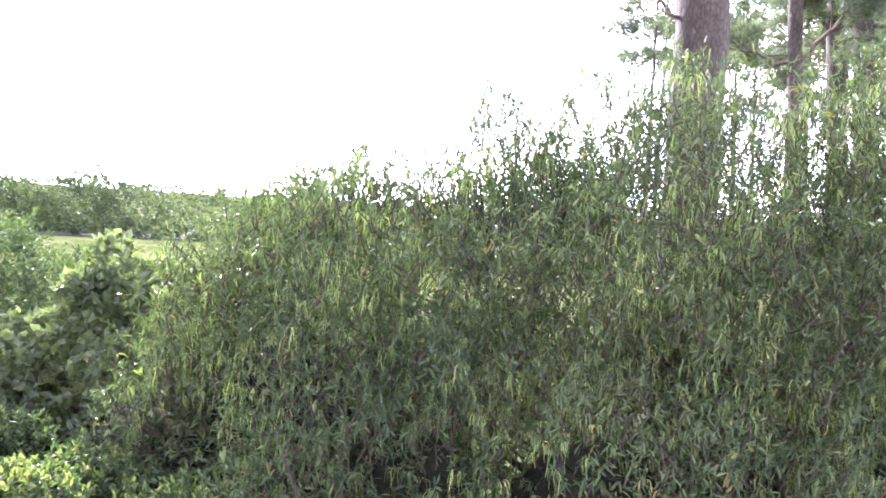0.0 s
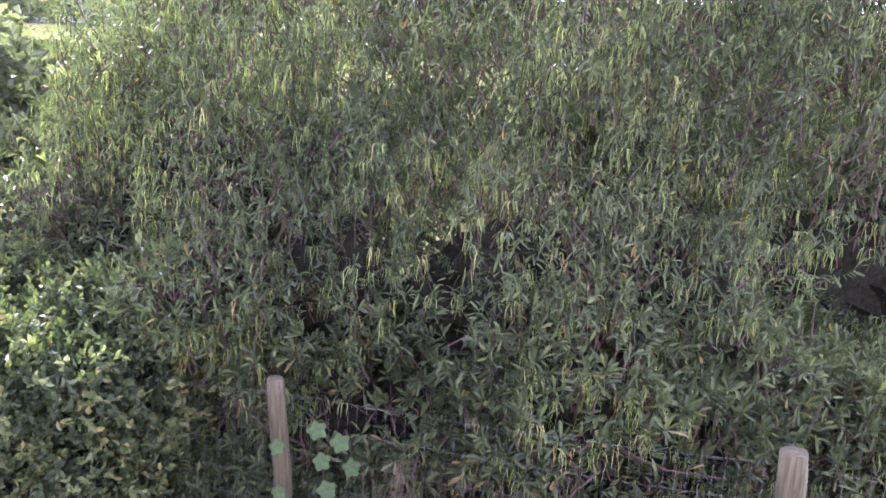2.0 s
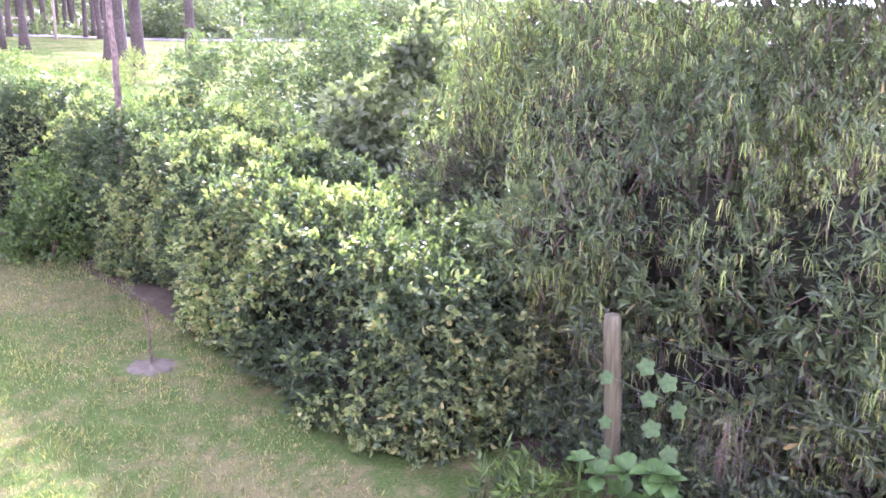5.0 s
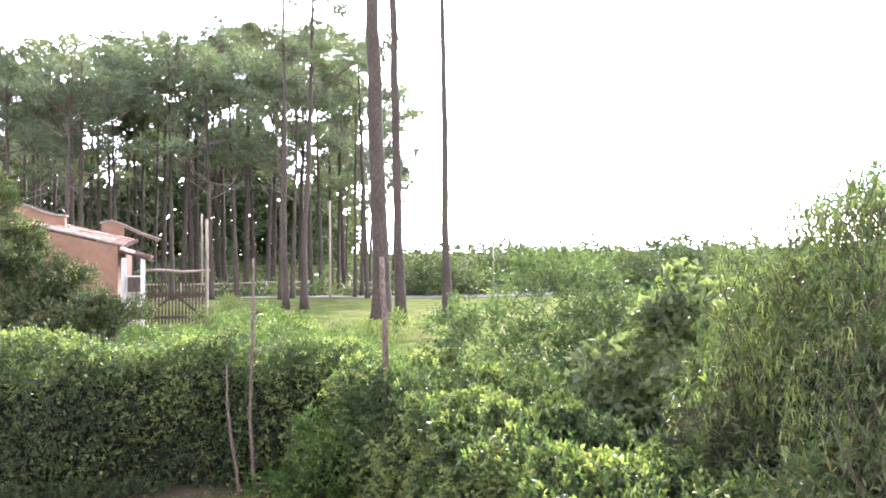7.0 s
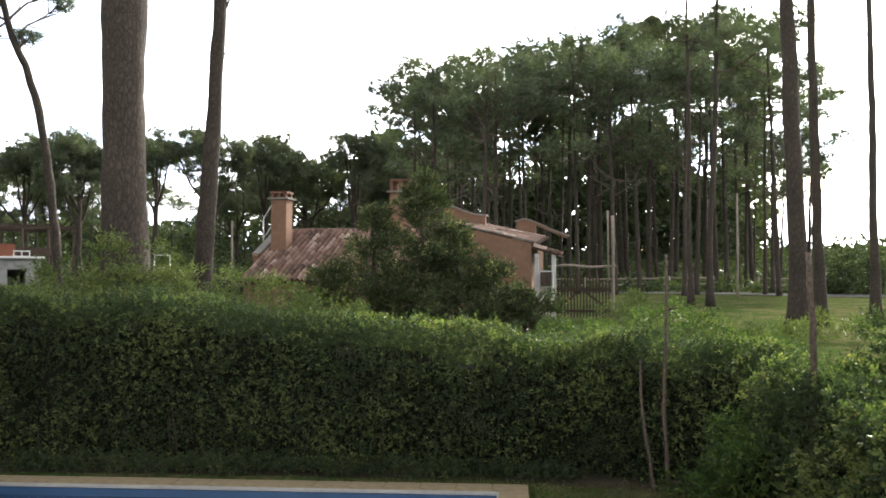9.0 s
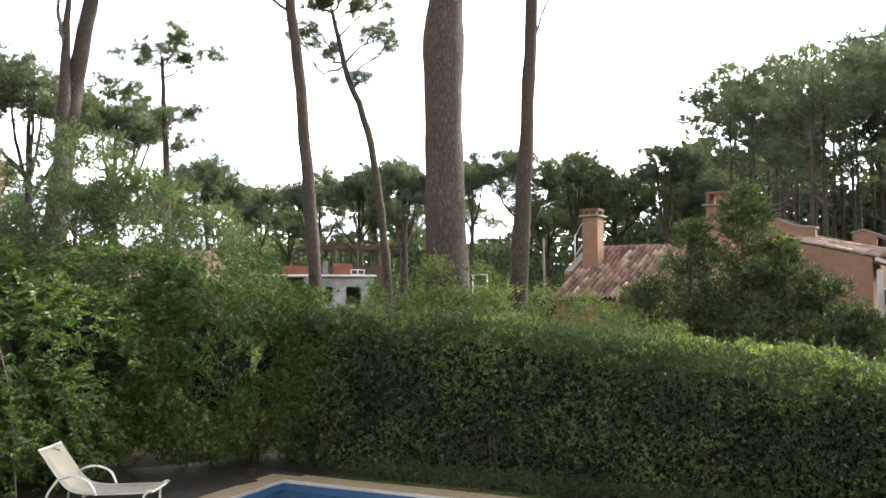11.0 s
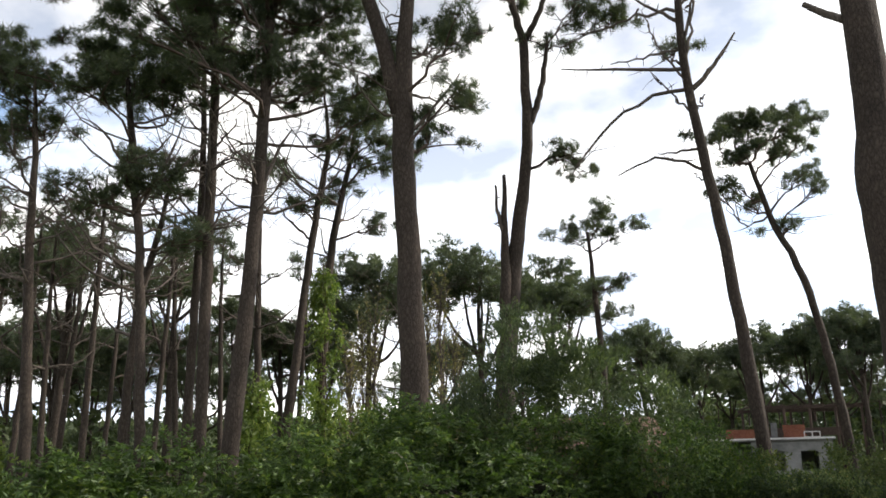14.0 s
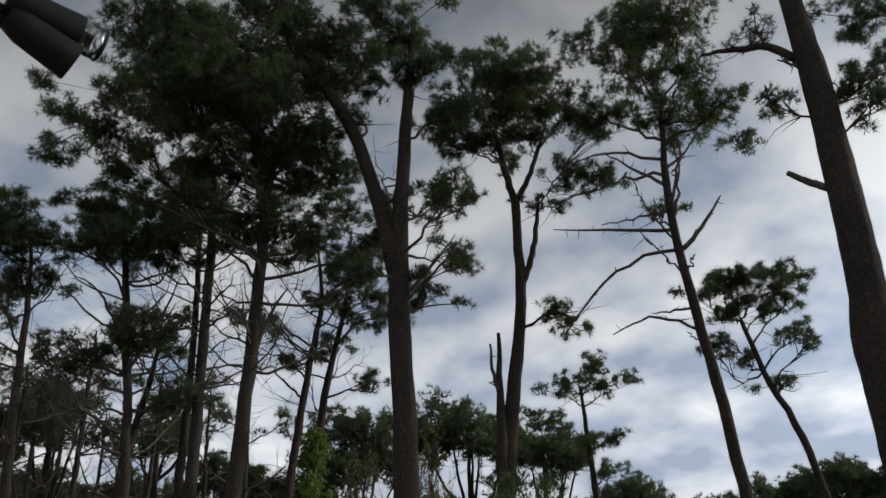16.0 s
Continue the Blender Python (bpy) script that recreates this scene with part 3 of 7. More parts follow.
def coned_limbs(root, limbs):
    """Bare forking limbs with old cones sitting on them, under a standing pine."""
    global rng
    shared, rng = rng, np.random.default_rng(76)
    own, o = np.random.default_rng(77), np.array(root.location)
    t = np.linspace(0, 1, 6)
    bulge = 0.036 * np.sin(0.35 + t * 2.5)
    for d in limbs:
        S = resample(np.array(d, float), 12, 0.0)
        S[:, :3] -= o
        S[1:-1, :3] += own.standard_normal((10, 3)) * 0.035
        bits = [tube(S[:, :3], S[:, 3], 6)]
        long = np.linalg.norm(S[-1, :3] - S[0, :3])
        for k in range(3, 12) if long > 1 else ():
            w = unit(S[k, :3] - S[k - 1, :3] + own.standard_normal(3) * 0.6) * own.uniform(0.12, 0.55)
            bits.append(tube([S[k, :3], S[k, :3] + w * 0.5 + own.standard_normal(3) * 0.03, S[k, :3] + w], [S[k, 3] * 0.6, 0.009, 0.004], 4))
        v, f = join(bits)
        limb = arr_part("dead_branch", v, f, DEAD_WOOD, root)
        for k in (4, 7, 9) if long > 1 else ():
            w = unit(own.standard_normal(3) + [0, 0, -0.3])
            c = S[k, :3] + w * S[k, 3]
            v, f = join([tube([c + w * 0.15 * q for q in t], bulge, 7)])
            arr_part("pine_cone", v, f, DEAD_WOOD, limb)
    rng = shared


def rows_at(d, pts):
    return [(*spot(a, d, z), r) for a, z, r in pts]


def clumps_at(d, pts, depth=1.0):
    return [(*spot(a, d + rng.uniform(-depth, depth) * r, z), r) for a, z, r in pts]


TALL = "tall maritime pine with a bare brown trunk"
pine("pine_tree", "slim pine with a thin grey trunk", rows_at(26, [(53.9, 4.01, 0.160), (54.8, 9.55, 0.120), (54.9, 12.1, 0.088), (55.5, 14.5, 0.040)]),
     clumps_at(26, [(55.5, 13.0, 0.9), (56.1, 14.6, 1.1), (57.1, 15.2, 0.9), (54.2, 14.0, 0.6), (57.5, 13.6, 1.1), (54.6, 13.0, 0.8), (58.6, 14.4, 1.2), (56.6, 12.4, 0.9)]),
     dead=[rows_at(26, [(54.8, 10.5, 0.04), (56.5, 11.2, 0.03), (58, 11.0, 0.012)])], bare=(18, 8, 13))
pine("pine_tree", "pine with a forked dead top and sparse needles", rows_at(24, [(47.5, 3.78, 0.14), (48.3, 8.97, 0.12), (49.07, 11.2, 0.105), (49.6, 13.2, 0.09), (50.0, 14.6, 0.03)]),
     clumps_at(24, [(49.6, 10.8, 0.90), (47.4, 10.6, 0.80), (51.2, 10.4, 0.80), (45.7, 9.3, 0.90), (48.3, 11.5, 0.60), (53.3, 10.5, 0.70), (50.1, 14.0, 1.2), (52.6, 12.9, 1.1), (46.6, 13.3, 0.9), (49.0, 13.3, 1.1), (51.6, 14.5, 1.2), (48.0, 14.6, 1.2)]),
     dead=[rows_at(24, [(48.6, 10, 0.06), (46.8, 11.6, 0.04), (45.9, 12.9, 0.015)]), rows_at(24, [(48.9, 10.8, 0.05), (51.2, 12.3, 0.03), (52.6, 12.5, 0.012)])], bare=(22, 7, 12.5))
pine("pine_tree", "thin leaning pine behind its neighbours", rows_at(27, [(48.56, 3.87, 0.136), (48.2, 7.95, 0.120), (47.2, 10.1, 0.096), (46.6, 12.0, 0.048)]), clumps_at(27, [(46.4, 12.6, 0.8), (47.5, 11.6, 0.6)]), bare=(16, 7, 12))
pine("pine_tree", TALL, rows_at(27, [(44.78, 4.0, 0.145), (44.64, 9.1, 0.125), (44.57, 12.0, 0.105), (44.9, 16.0, 0.07)]), clumps_at(27, [(45.6, 16.5, 1.3), (43.8, 17.0, 1.1), (46.6, 15.4, 0.9)]), bare=(12, 10, 15))
pine("pine_tree", TALL, rows_at(24, [(43.93, 3.77, 0.165), (44.06, 10.4, 0.145), (44.04, 14.1, 0.125), (44.5, 16.0, 0.09)]),
     clumps_at(24, [(46.2, 15.7, 1.45), (42.3, 15.9, 1.25), (46.2, 14.1, 0.9), (44.5, 17.0, 1.2)]), bare=(20, 9, 15))
pine("pine_tree", "tall pine with a dense dark crown", rows_at(22, [(42.06, 3.7, 0.224), (41.24, 7.9, 0.192), (40.76, 11.6, 0.160), (40.6, 15.5, 0.128), (38.9, 17.1, 0.064)]),
     clumps_at(22, [(42.6, 16.4, 2.42), (46.7, 16.3, 2.21), (49.5, 15.4, 1.95), (40.7, 17.6, 2.03), (37.2, 17.0, 1.56), (51.0, 14.2, 1.2), (45.0, 18.0, 2.04), (43.0, 13.6, 0.9), (41.2, 14.1, 1.0), (39.2, 13.6, 1.0), (37.4, 13.3, 0.9), (45.2, 13.4, 0.9), (38.5, 15.2, 1.2), (38.3, 17.2, 1.0), (35.6, 15.8, 1.0), (39.8, 15.5, 1.0), (32.6, 13.7, 0.95), (34.7, 12.5, 0.79), (36.5, 18.5, 1.4), (40.0, 19.8, 1.5), (47.5, 18.4, 1.4)]),
     dead=[rows_at(22, [(41.0, 9.9, 0.07), (39.6, 11.4, 0.04), (38.8, 11.9, 0.02)])], bare=(20, 9, 15))
pine("pine_tree", "slim pine that leans, with few needles", rows_at(26, [(38.56, 4.26, 0.144), (37.64, 8.25, 0.120), (36.74, 11.5, 0.104), (36.0, 12.9, 0.080), (36.6, 14.8, 0.032)]),
     clumps_at(26, [(38.1, 11.0, 0.6), (36.6, 13.1, 0.55), (36.9, 15.0, 0.9), (37.5, 15.3, 0.8)]),
     dead=[rows_at(26, [(37.2, 9.9, 0.04), (39.0, 10.6, 0.03), (39.4, 10.9, 0.012)])], bare=(7, 9, 14))
pine("pine_tree", "slim pine hung with creeper", rows_at(27, [(36.58, 3.96, 0.160), (36.05, 9.2, 0.128), (35.35, 11.5, 0.104), (34.4, 13.3, 0.064), (34.2, 16.0, 0.032)]),
     clumps_at(27, [(33.4, 13.9, 1.14), (34.1, 12.9, 1.02), (31.0, 12.7, 0.84), (32.5, 10.6, 0.60), (35.3, 11.9, 0.72), (35.1, 16.4, 1.44), (33.0, 14.8, 1.08)]), bare=(9, 9, 14))
pine("pine_tree", "thick pine that forks into two stems", rows_at(20, [(30.21, 3.83, 0.34), (30.63, 8.17, 0.28), (31.03, 11.4, 0.27), (30.78, 13.3, 0.2), (30.5, 15.2, 0.18), (29.6, 19.5, 0.08)]),
     clumps_at(20, [(27.2, 16.0, 1.01), (28.4, 13.9, 1.07), (27.1, 11.8, 0.74), (29.0, 11.2, 0.83), (27.0, 13.3, 0.78), (31.6, 19.1, 1.30), (28.0, 17.9, 0.85), (48.6, 17.5, 1.82), (43.8, 18.6, 1.82), (50.8, 18.0, 1.89), (38.0, 18.9, 1.69), (33.9, 18.0, 1.30), (55.5, 14.1, 0.65), (51.9, 15.4, 1.17), (36.2, 18.8, 1.2), (33.0, 19.8, 1.2), (34.6, 16.4, 0.8), (29.4, 17.6, 0.8), (40.8, 19.0, 1.2)]),
     dead=[rows_at(20, [(30.6, 11.0, 0.05), (28.5, 11.9, 0.035), (26.8, 12.7, 0.015)])],
     stems=[rows_at(20, [(31.1, 11.4, 0.2), (31.5, 12.4, 0.2), (33.3, 14.8, 0.19), (35.6, 17.06, 0.17), (39.2, 17.9, 0.13), (43.7, 18.4, 0.09), (48.2, 18.2, 0.05), (52.5, 16.2, 0.02)])], bare=(5, 10, 15))
pine("pine_tree", "pine with a forked top beside a broken snag", rows_at(23, [(24.29, 5.19, 0.27), (23.45, 8.37, 0.22), (22.39, 10.8, 0.17), (22.02, 12.5, 0.15), (22.09, 15.2, 0.13)]),
     clumps_at(23, [(22.4, 19.7, 1.32), (25.3, 17.4, 0.96), (22.1, 18.4, 1.44), (19.5, 18.1, 1.32), (17.4, 17.7, 1.20), (15.9, 17.0, 0.96), (27.3, 17.9, 0.76), (15.8, 15.7, 1.03), (18.3, 15.6, 0.74), (20.5, 15.0, 0.41), (18.8, 11.1, 0.60), (19.5, 11.5, 0.42), (24.2, 18.7, 1.2), (26.4, 17.3, 0.8), (23.2, 17.3, 1.0), (20.8, 17.1, 1.0), (23.9, 19.8, 0.9), (20.5, 19.3, 1.1)]),
     stems=[rows_at(23, [(22.1, 15.0, 0.12), (22.8, 16.3, 0.1), (23.4, 17.6, 0.06)]), rows_at(23, [(22.0, 15.1, 0.1), (20.9, 15.9, 0.08), (19.4, 17.6, 0.05)]), rows_at(23, [(22.0, 12.4, 0.1), (21.0, 13.4, 0.09), (20.4, 14.9, 0.05)]),
            rows_at(23, [(22.4, 11.0, 0.05), (20.2, 11.5, 0.035), (18.6, 11.3, 0.02)])])
pine("snag", "broken dead pine stem", rows_at(22.8, [(24.2, 5.2, 0.17), (24.03, 7.6, 0.15), (23.98, 9.2, 0.1), (23.88, 10.9, 0.05)]), [],
     dead=[rows_at(22.8, [(24.0, 9.0, 0.07), (24.4, 9.9, 0.05), (24.5, 10.6, 0.03)])], group="")
pine("pine_tree", "small far pine with a flat open crown", rows_at(34, [(17.89, 7.56, 0.13), (18.14, 10.0, 0.1), (18.34, 12.1, 0.06)]),
     clumps_at(34, [(18.0, 12.2, 1.00), (19.4, 12.0, 0.72), (16.7, 11.9, 0.78), (17.4, 9.8, 0.82), (16.7, 8.7, 0.65)]))
leaning = pine("pine_tree", "tall leaning pine with bare dead branches", rows_at(22, [(8.37, 3.33, 0.165), (9.09, 6.22, 0.155), (9.75, 9.25, 0.145), (10.79, 12.1, 0.125), (11.2, 14.5, 0.105), (10.6, 17.2, 0.07)]),
     clumps_at(22, [(9.7, 18.8, 2.14), (10.7, 19.7, 1.74), (7.7, 17.2, 1.34), (12.8, 17.8, 1.15), (6.3, 16.5, 0.65), (11.6, 14.0, 0.48), (9.4, 17.0, 1.44)]),
     dead=[[(x, y, z, r * 1.5) for x, y, z, r in rows_at(22, p)] for p in ([(10.6, 12.6, 0.05), (9.0, 13.2, 0.04), (7.5, 14.0, 0.015)], [(10.3, 10.3, 0.03), (13.2, 10.9, 0.025), (16.0, 10.4, 0.01)], [(10.9, 12.6, 0.04), (13.5, 12.6, 0.03), (17.2, 11.6, 0.025), (19.2, 10.5, 0.01)],
                                      [(11.0, 13.2, 0.04), (15, 13.4, 0.03), (19.5, 13.6, 0.01)], [(11.0, 13.8, 0.03), (13.5, 13.7, 0.02), (16.0, 13.6, 0.01)], [(10.4, 10.9, 0.03), (12, 10.9, 0.02), (13.3, 10.9, 0.008)],
                                      [(11.2, 14.6, 0.035), (13.2, 15.2, 0.025), (15.2, 15.9, 0.01)], [(11.1, 15, 0.03), (9.2, 15.6, 0.02), (8.0, 16.4, 0.01)])])
coned_limbs(leaning, [rows_at(22, p) for p in ([(11.2, 14.9, 0.05), (14.0, 15.0, 0.035), (18.5, 14.5, 0.01)], [(11.1, 15.4, 0.05), (14.5, 15.9, 0.035), (18.8, 15.6, 0.01)], [(10.9, 16.0, 0.05), (14.0, 16.8, 0.03), (17.0, 17.0, 0.01)],
                                               [(10.9, 14.0, 0.045), (9.9, 15.3, 0.035), (9.5, 17.0, 0.012)], [(11.0, 13.4, 0.045), (10.0, 14.7, 0.035), (10.2, 16.6, 0.012)], [(11.0, 12.9, 0.04), (12.6, 13.9, 0.03), (13.6, 15.1, 0.01)],
                                               [(10.7, 11.9, 0.04), (10.2, 12.1, 0.03), (9.8, 12.4, 0.02)], [(10.8, 11.9, 0.035), (12.2, 12.6, 0.025), (13.6, 13.3, 0.012)], [(10.2, 10.0, 0.03), (10.7, 10.15, 0.02), (11.1, 10.3, 0.012)])])
pine("pine_tree", "slender crooked pine with a rounded crown", rows_at(27, [(3.66, 3.62, 0.12), (4.4, 6.76, 0.112), (5.17, 8.53, 0.11), (6.57, 10.1, 0.09), (7.47, 12.0, 0.065)]),
     clumps_at(27, [(9.5, 12.8, 0.65), (8.0, 13.4, 0.85), (6.4, 13.4, 0.95), (4.9, 13.0, 0.85), (4.2, 12.5, 0.65), (7.0, 12.6, 0.85), (5.6, 12.3, 0.6), (8.4, 12.3, 0.5), (4.3, 11.3, 0.60), (3.7, 11.0, 0.42), (7.7, 10.8, 0.50), (5.8, 9.9, 0.45), (8.8, 11.2, 0.45), (9.4, 11.0, 0.4)]), per_m2=80, extra=1)
pine("pine_tree", "very thick pine trunk with a swelling", rows_at(18, [(-0.3, 3.55, 0.45), (-0.07, 5.7, 0.4), (0.0, 7.6, 0.4), (0.0, 8.0, 0.415), (0.01, 8.35, 0.485), (0.0, 8.6, 0.47), (-0.1, 8.95, 0.375), (-0.23, 9.63, 0.36), (-0.24, 11.1, 0.345), (-0.1, 14.5, 0.31), (0.6, 18.0, 0.2)]),
     clumps_at(18, [(2.6, 14.0, 0.5), (-2.7, 14.1, 0.7), (-4.5, 14.7, 0.85), (3.1, 16.1, 0.45), (-3.0, 13.4, 0.55), (5.0, 18.4, 1.0), (0.5, 19.5, 1.5), (-4.0, 18.0, 1.2)]),
     dead=[rows_at(18, [(0.7, 11.8, 0.09), (1.9, 12.05, 0.08), (3.0, 12.35, 0.06)]), rows_at(18, [(0.5, 14.9, 0.05), (1.2, 15.0, 0.04), (2.1, 15.25, 0.02)])],
     stems=[rows_at(18, [(0.4, 15.0, 0.12), (2.5, 15.7, 0.09), (5.0, 15.8, 0.07), (7.3, 15.9, 0.03)])], seg=20, steps=48)
pine("pine_tree", "slim straight pine with short dead twigs", rows_at(20, [(-5.0, 3.23, 0.22), (-5.48, 6.27, 0.18), (-5.91, 9.05, 0.15), (-6.15, 11.7, 0.125), (-6.2, 17, 0.07)]),
     clumps_at(20, [(-6.2, 18, 1.4), (-8.0, 17.2, 1.0), (-4.6, 17.4, 1.0)]),
     dead=[rows_at(20, [(-5.9, 8.0, 0.02), (-6.5, 8.2, 0.012), (-7.1, 8.5, 0.006)]), rows_at(20, [(-5.95, 8.9, 0.03), (-7.0, 10.0, 0.02), (-7.7, 11.0, 0.008)])])
for a, d, z, r in ((50.8, 31, 13.2, 0.11), (52.2, 35, 12.0, 0.11), (46.8, 33, 12.6, 0.1), (40.4, 29, 13.4, 0.12), (55.8, 30, 11.5, 0.11), (42.6, 34, 12.2, 0.1), (58.6, 29, 12.6, 0.12), (31.6, 36, 10.6, 0.1), (54.6, 33, 12.2, 0.1), (49.6, 37, 11.6, 0.1), (57.2, 36, 11.8, 0.1), (45.2, 36, 12.0, 0.11), (38.0, 35, 11.4, 0.1), (60.4, 33, 12.0, 0.11), (53.0, 29, 10.6, 0.09)):
    q = rng.uniform(-0.8, 0.8)
    pine("pine_tree", "slender pine with a bare trunk inside the wood", rows_at(d, [(a, 2.0, r * 1.1), (a + q * 0.4, z * 0.45, r), (a + q, z * 0.8, r * 0.7), (a + q, z, r * 0.3)]),
         clumps_at(d, [(a + q + rng.uniform(-1.8, 1.8), z * rng.uniform(0.86, 1.06), rng.uniform(0.5, 0.8)) for _ in range(4)]), per_m2=30, needle=0.24, width=0.02, per=12, extra=2, bare=(7, z * 0.55, z * 0.9))
# beyond the wattle
pine("pine_tree", "thick pine trunk behind the wattle bush", rows_at(13, [(-99.2, 2.0, 0.42), (-99.3, 6.2, 0.37), (-99.4, 11, 0.3), (-99, 16, 0.15)]), clumps_at(13, [(-96, 12.5, 1.2), (-103, 13.5, 1.4), (-99, 16, 1.6), (-94.8, 7.2, 0.45), (-95.5, 8.6, 0.6)]))
for a, d, r, z in ((-43.3, 26, 0.29, 1.5), (-44.4, 30, 0.19, 1.5), (-47.4, 38, 0.19, 1.6), (-36.7, 44, 0.14, 1.8), (-37.9, 44, 0.17, 1.8)):
    lean = rng.uniform(-0.5, 0.5)
    pine("pine_tree", "old pine standing on the open grass", rows_at(d, [(a, z, r * 1.15), (a + 0.1, z + 2.2, r * 0.85), (a + lean, 9, r * 0.75), (a + 2 * lean, 16, r * 0.5), (a + 2 * lean, 21, r * 0.2)]),
         clumps_at(d, [(a + lean * 2 + q, h, w) for q, h, w in ((-2, 17.5, 1.4), (2, 18.5, 1.5), (-1, 20, 1.7), (1, 21.5, 1.8), (0, 23, 1.6), (3, 17, 0.9))] if d < 40 else [(a + lean * 2 + q, h, w) for q, h, w in ((-3, 14.5, 1.4), (2.5, 15.5, 1.5), (-1.5, 17.5, 1.7), (1.5, 18.8, 1.8))]), per_m2=30, needle=0.26, width=0.02, per=12)
for a, d, r in ((-105.6, 17, 0.13), (-108.1, 20, 0.2), (-109.7, 22, 0.26), (-112.5, 19, 0.16), (-116, 23, 0.22)):
    pine("pine_tree", "pine trunk standing in shade behind bushes", rows_at(d, [(a, 2.5, r * 1.15), (a + 0.4, 6, r), (a + 1.0, 10, r * 0.8), (a + 1.0, 14, r * 0.4)]),
         clumps_at(d, [(a + 3, 8.6, 0.9), (a - 2.5, 9.4, 1.0), (a + 1, 11.5, 1.3), (a - 1, 13.5, 1.3), (a + 4, 7.2, 0.6), (a - 3, 7.6, 0.7)]))


def round_pine(az, d, top, half, seed, label="far pine with a rounded dark crown on bare limbs"):
    """A pine with a domed crown: a lens of clumps, flat below, on limbs that rise from half its height."""
    r = np.random.default_rng(seed)
    g = float(ground_z(*spot(az, d).xy))
    half = half * 1.5
    deep = half * 1.5
    low = top - deep
    cl = []
    for k in range(20):
        a, q = r.uniform(0, 6.28), math.sqrt(r.uniform(0, 1)) * half * 0.78
        c = spot(az, d)
        cap = top - 0.3 * half - deep * 0.55 * (q / half) ** 2
        cl.append((c.x + q * math.cos(a), c.y + q * math.sin(a), cap - r.uniform(0, 0.42) * deep, half * r.uniform(0.26, 0.42)))
    bend = r.uniform(-0.5, 0.5)
    c = spot(az, d)
    rad = 0.06 + 0.012 * top
    t = [(c.x + bend, c.y, g, rad), (c.x + bend * 0.3, c.y, g + (low - g) * 0.5, rad * 0.8), (c.x, c.y, low, rad * 0.5), (c.x, c.y, top - 0.4 * deep, rad * 0.2)]
    limbs = []
    for k in range(0, 20, 4):
        hs = g + (low - g) * r.uniform(0.62, 0.92)
        e = cl[k]
        limbs.append([(c.x + bend * 0.15, c.y, hs, rad * 0.42), ((c.x * 0.45 + e[0] * 0.55), c.y * 0.45 + e[1] * 0.55, hs * 0.55 + e[2] * 0.45 - 0.25, rad * 0.32), (e[0], e[1], e[2], 0.03)])
    pine("pine_tree", label, t, cl, stems=limbs, per_m2=30, needle=0.3, width=0.05, per=7, extra=1, twigs=3, group="pines of the far wood", flat=0.75, seg=8)


for k, (a, d, z, w) in enumerate(((25.9, 44, 15.3, 2.5), (21.0, 46, 14.5, 2.2), (33.3, 42, 13.9, 2.4), (15.4, 70, 14.6, 2.9), (12.0, 75, 13.9, 2.6), (8.2, 70, 13.7, 2.3), (5.6, 66, 13.5, 2.3), (2.5, 62, 13.8, 2.5),
                                 (56.3, 36, 12.2, 1.4), (52.2, 38, 13.4, 1.7), (45.9, 40, 13.6, 1.5), (41.7, 44, 12.1, 1.7), (39.1, 46, 11.6, 1.5), (48.3, 46, 11.4, 2.0), (52.6, 46, 11.6, 2.0), (-2.0, 64, 13.9, 1.6),
                                 (-5.1, 62, 14.2, 2.2), (-8.8, 66, 14.5, 2.6), (-11.4, 72, 14.2, 2.4), (0.2, 70, 13.8, 2.2), (-14.6, 66, 14.8, 2.4), (58.5, 44, 11.0, 2.0), (36.4, 48, 11.5, 1.8), (17.8, 78, 12.6, 2.2), (-17.0, 74, 14.0, 2.4), (10.2, 82, 12.8, 2.4), (4.0, 84, 13.0, 2.4), (-7.0, 82, 13.4, 2.4), (43.8, 54, 11.6, 2.2), (50.4, 54, 11.2, 2.2), (55.0, 52, 11.4, 2.2), (28.4, 56, 12.0, 1.8), (23.2, 60, 11.8, 1.8))):
    round_pine(a, d, z, w, 100 + k)


def far_pine(kind, height, seed):
    """A pine for the woods, about its own origin, in lower detail."""
    r = np.random.default_rng(seed)
    lean = r.uniform(-0.04, 0.04, 2)
    top = height
    trunk = [(lean[0] * z, lean[1] * z, z, 0.135 * (1 - 0.75 * z / top)) for z in np.linspace(-0.3, top * 0.92, 7)]
    cl = []
    low = {"umbrella": 0.74, "ragged": 0.55, "tall": 0.68}[kind]
    for k in range({"umbrella": 14, "ragged": 14, "tall": 12}[kind]):
        h = r.uniform(low, 0.97)
        spread = {"umbrella": 0.27, "ragged": 0.22, "tall": 0.18}[kind] * top * (1.15 - 0.55 * (h - low) / (1 - low))
        a = r.uniform(0, 6.28)
        q = spread * math.sqrt(r.uniform(0.1, 1))
        cl.append((lean[0] * h * top + q * math.cos(a), lean[1] * h * top + q * math.sin(a), h * top, r.uniform(0.07, 0.13) * top * 0.85))
    dead = []
    for k in range(3):
        h, a = r.uniform(0.3, low) * top, r.uniform(0, 6.28)
        dead.append([(lean[0] * h, lean[1] * h, h, 0.028), (math.cos(a) * 0.8, math.sin(a) * 0.8, h + 0.5, 0.02), (math.cos(a) * 1.6, math.sin(a) * 1.6, h + 0.8, 0.01)])
    return pine("pine_tree", "far pine of the wood with a dark crown", trunk, cl, dead, per_m2=9, seg=7, needle=0.42, width=0.06, extra=0, group="pines of the far wood", sink=False, per=7, twigs=4, flat=0.45)


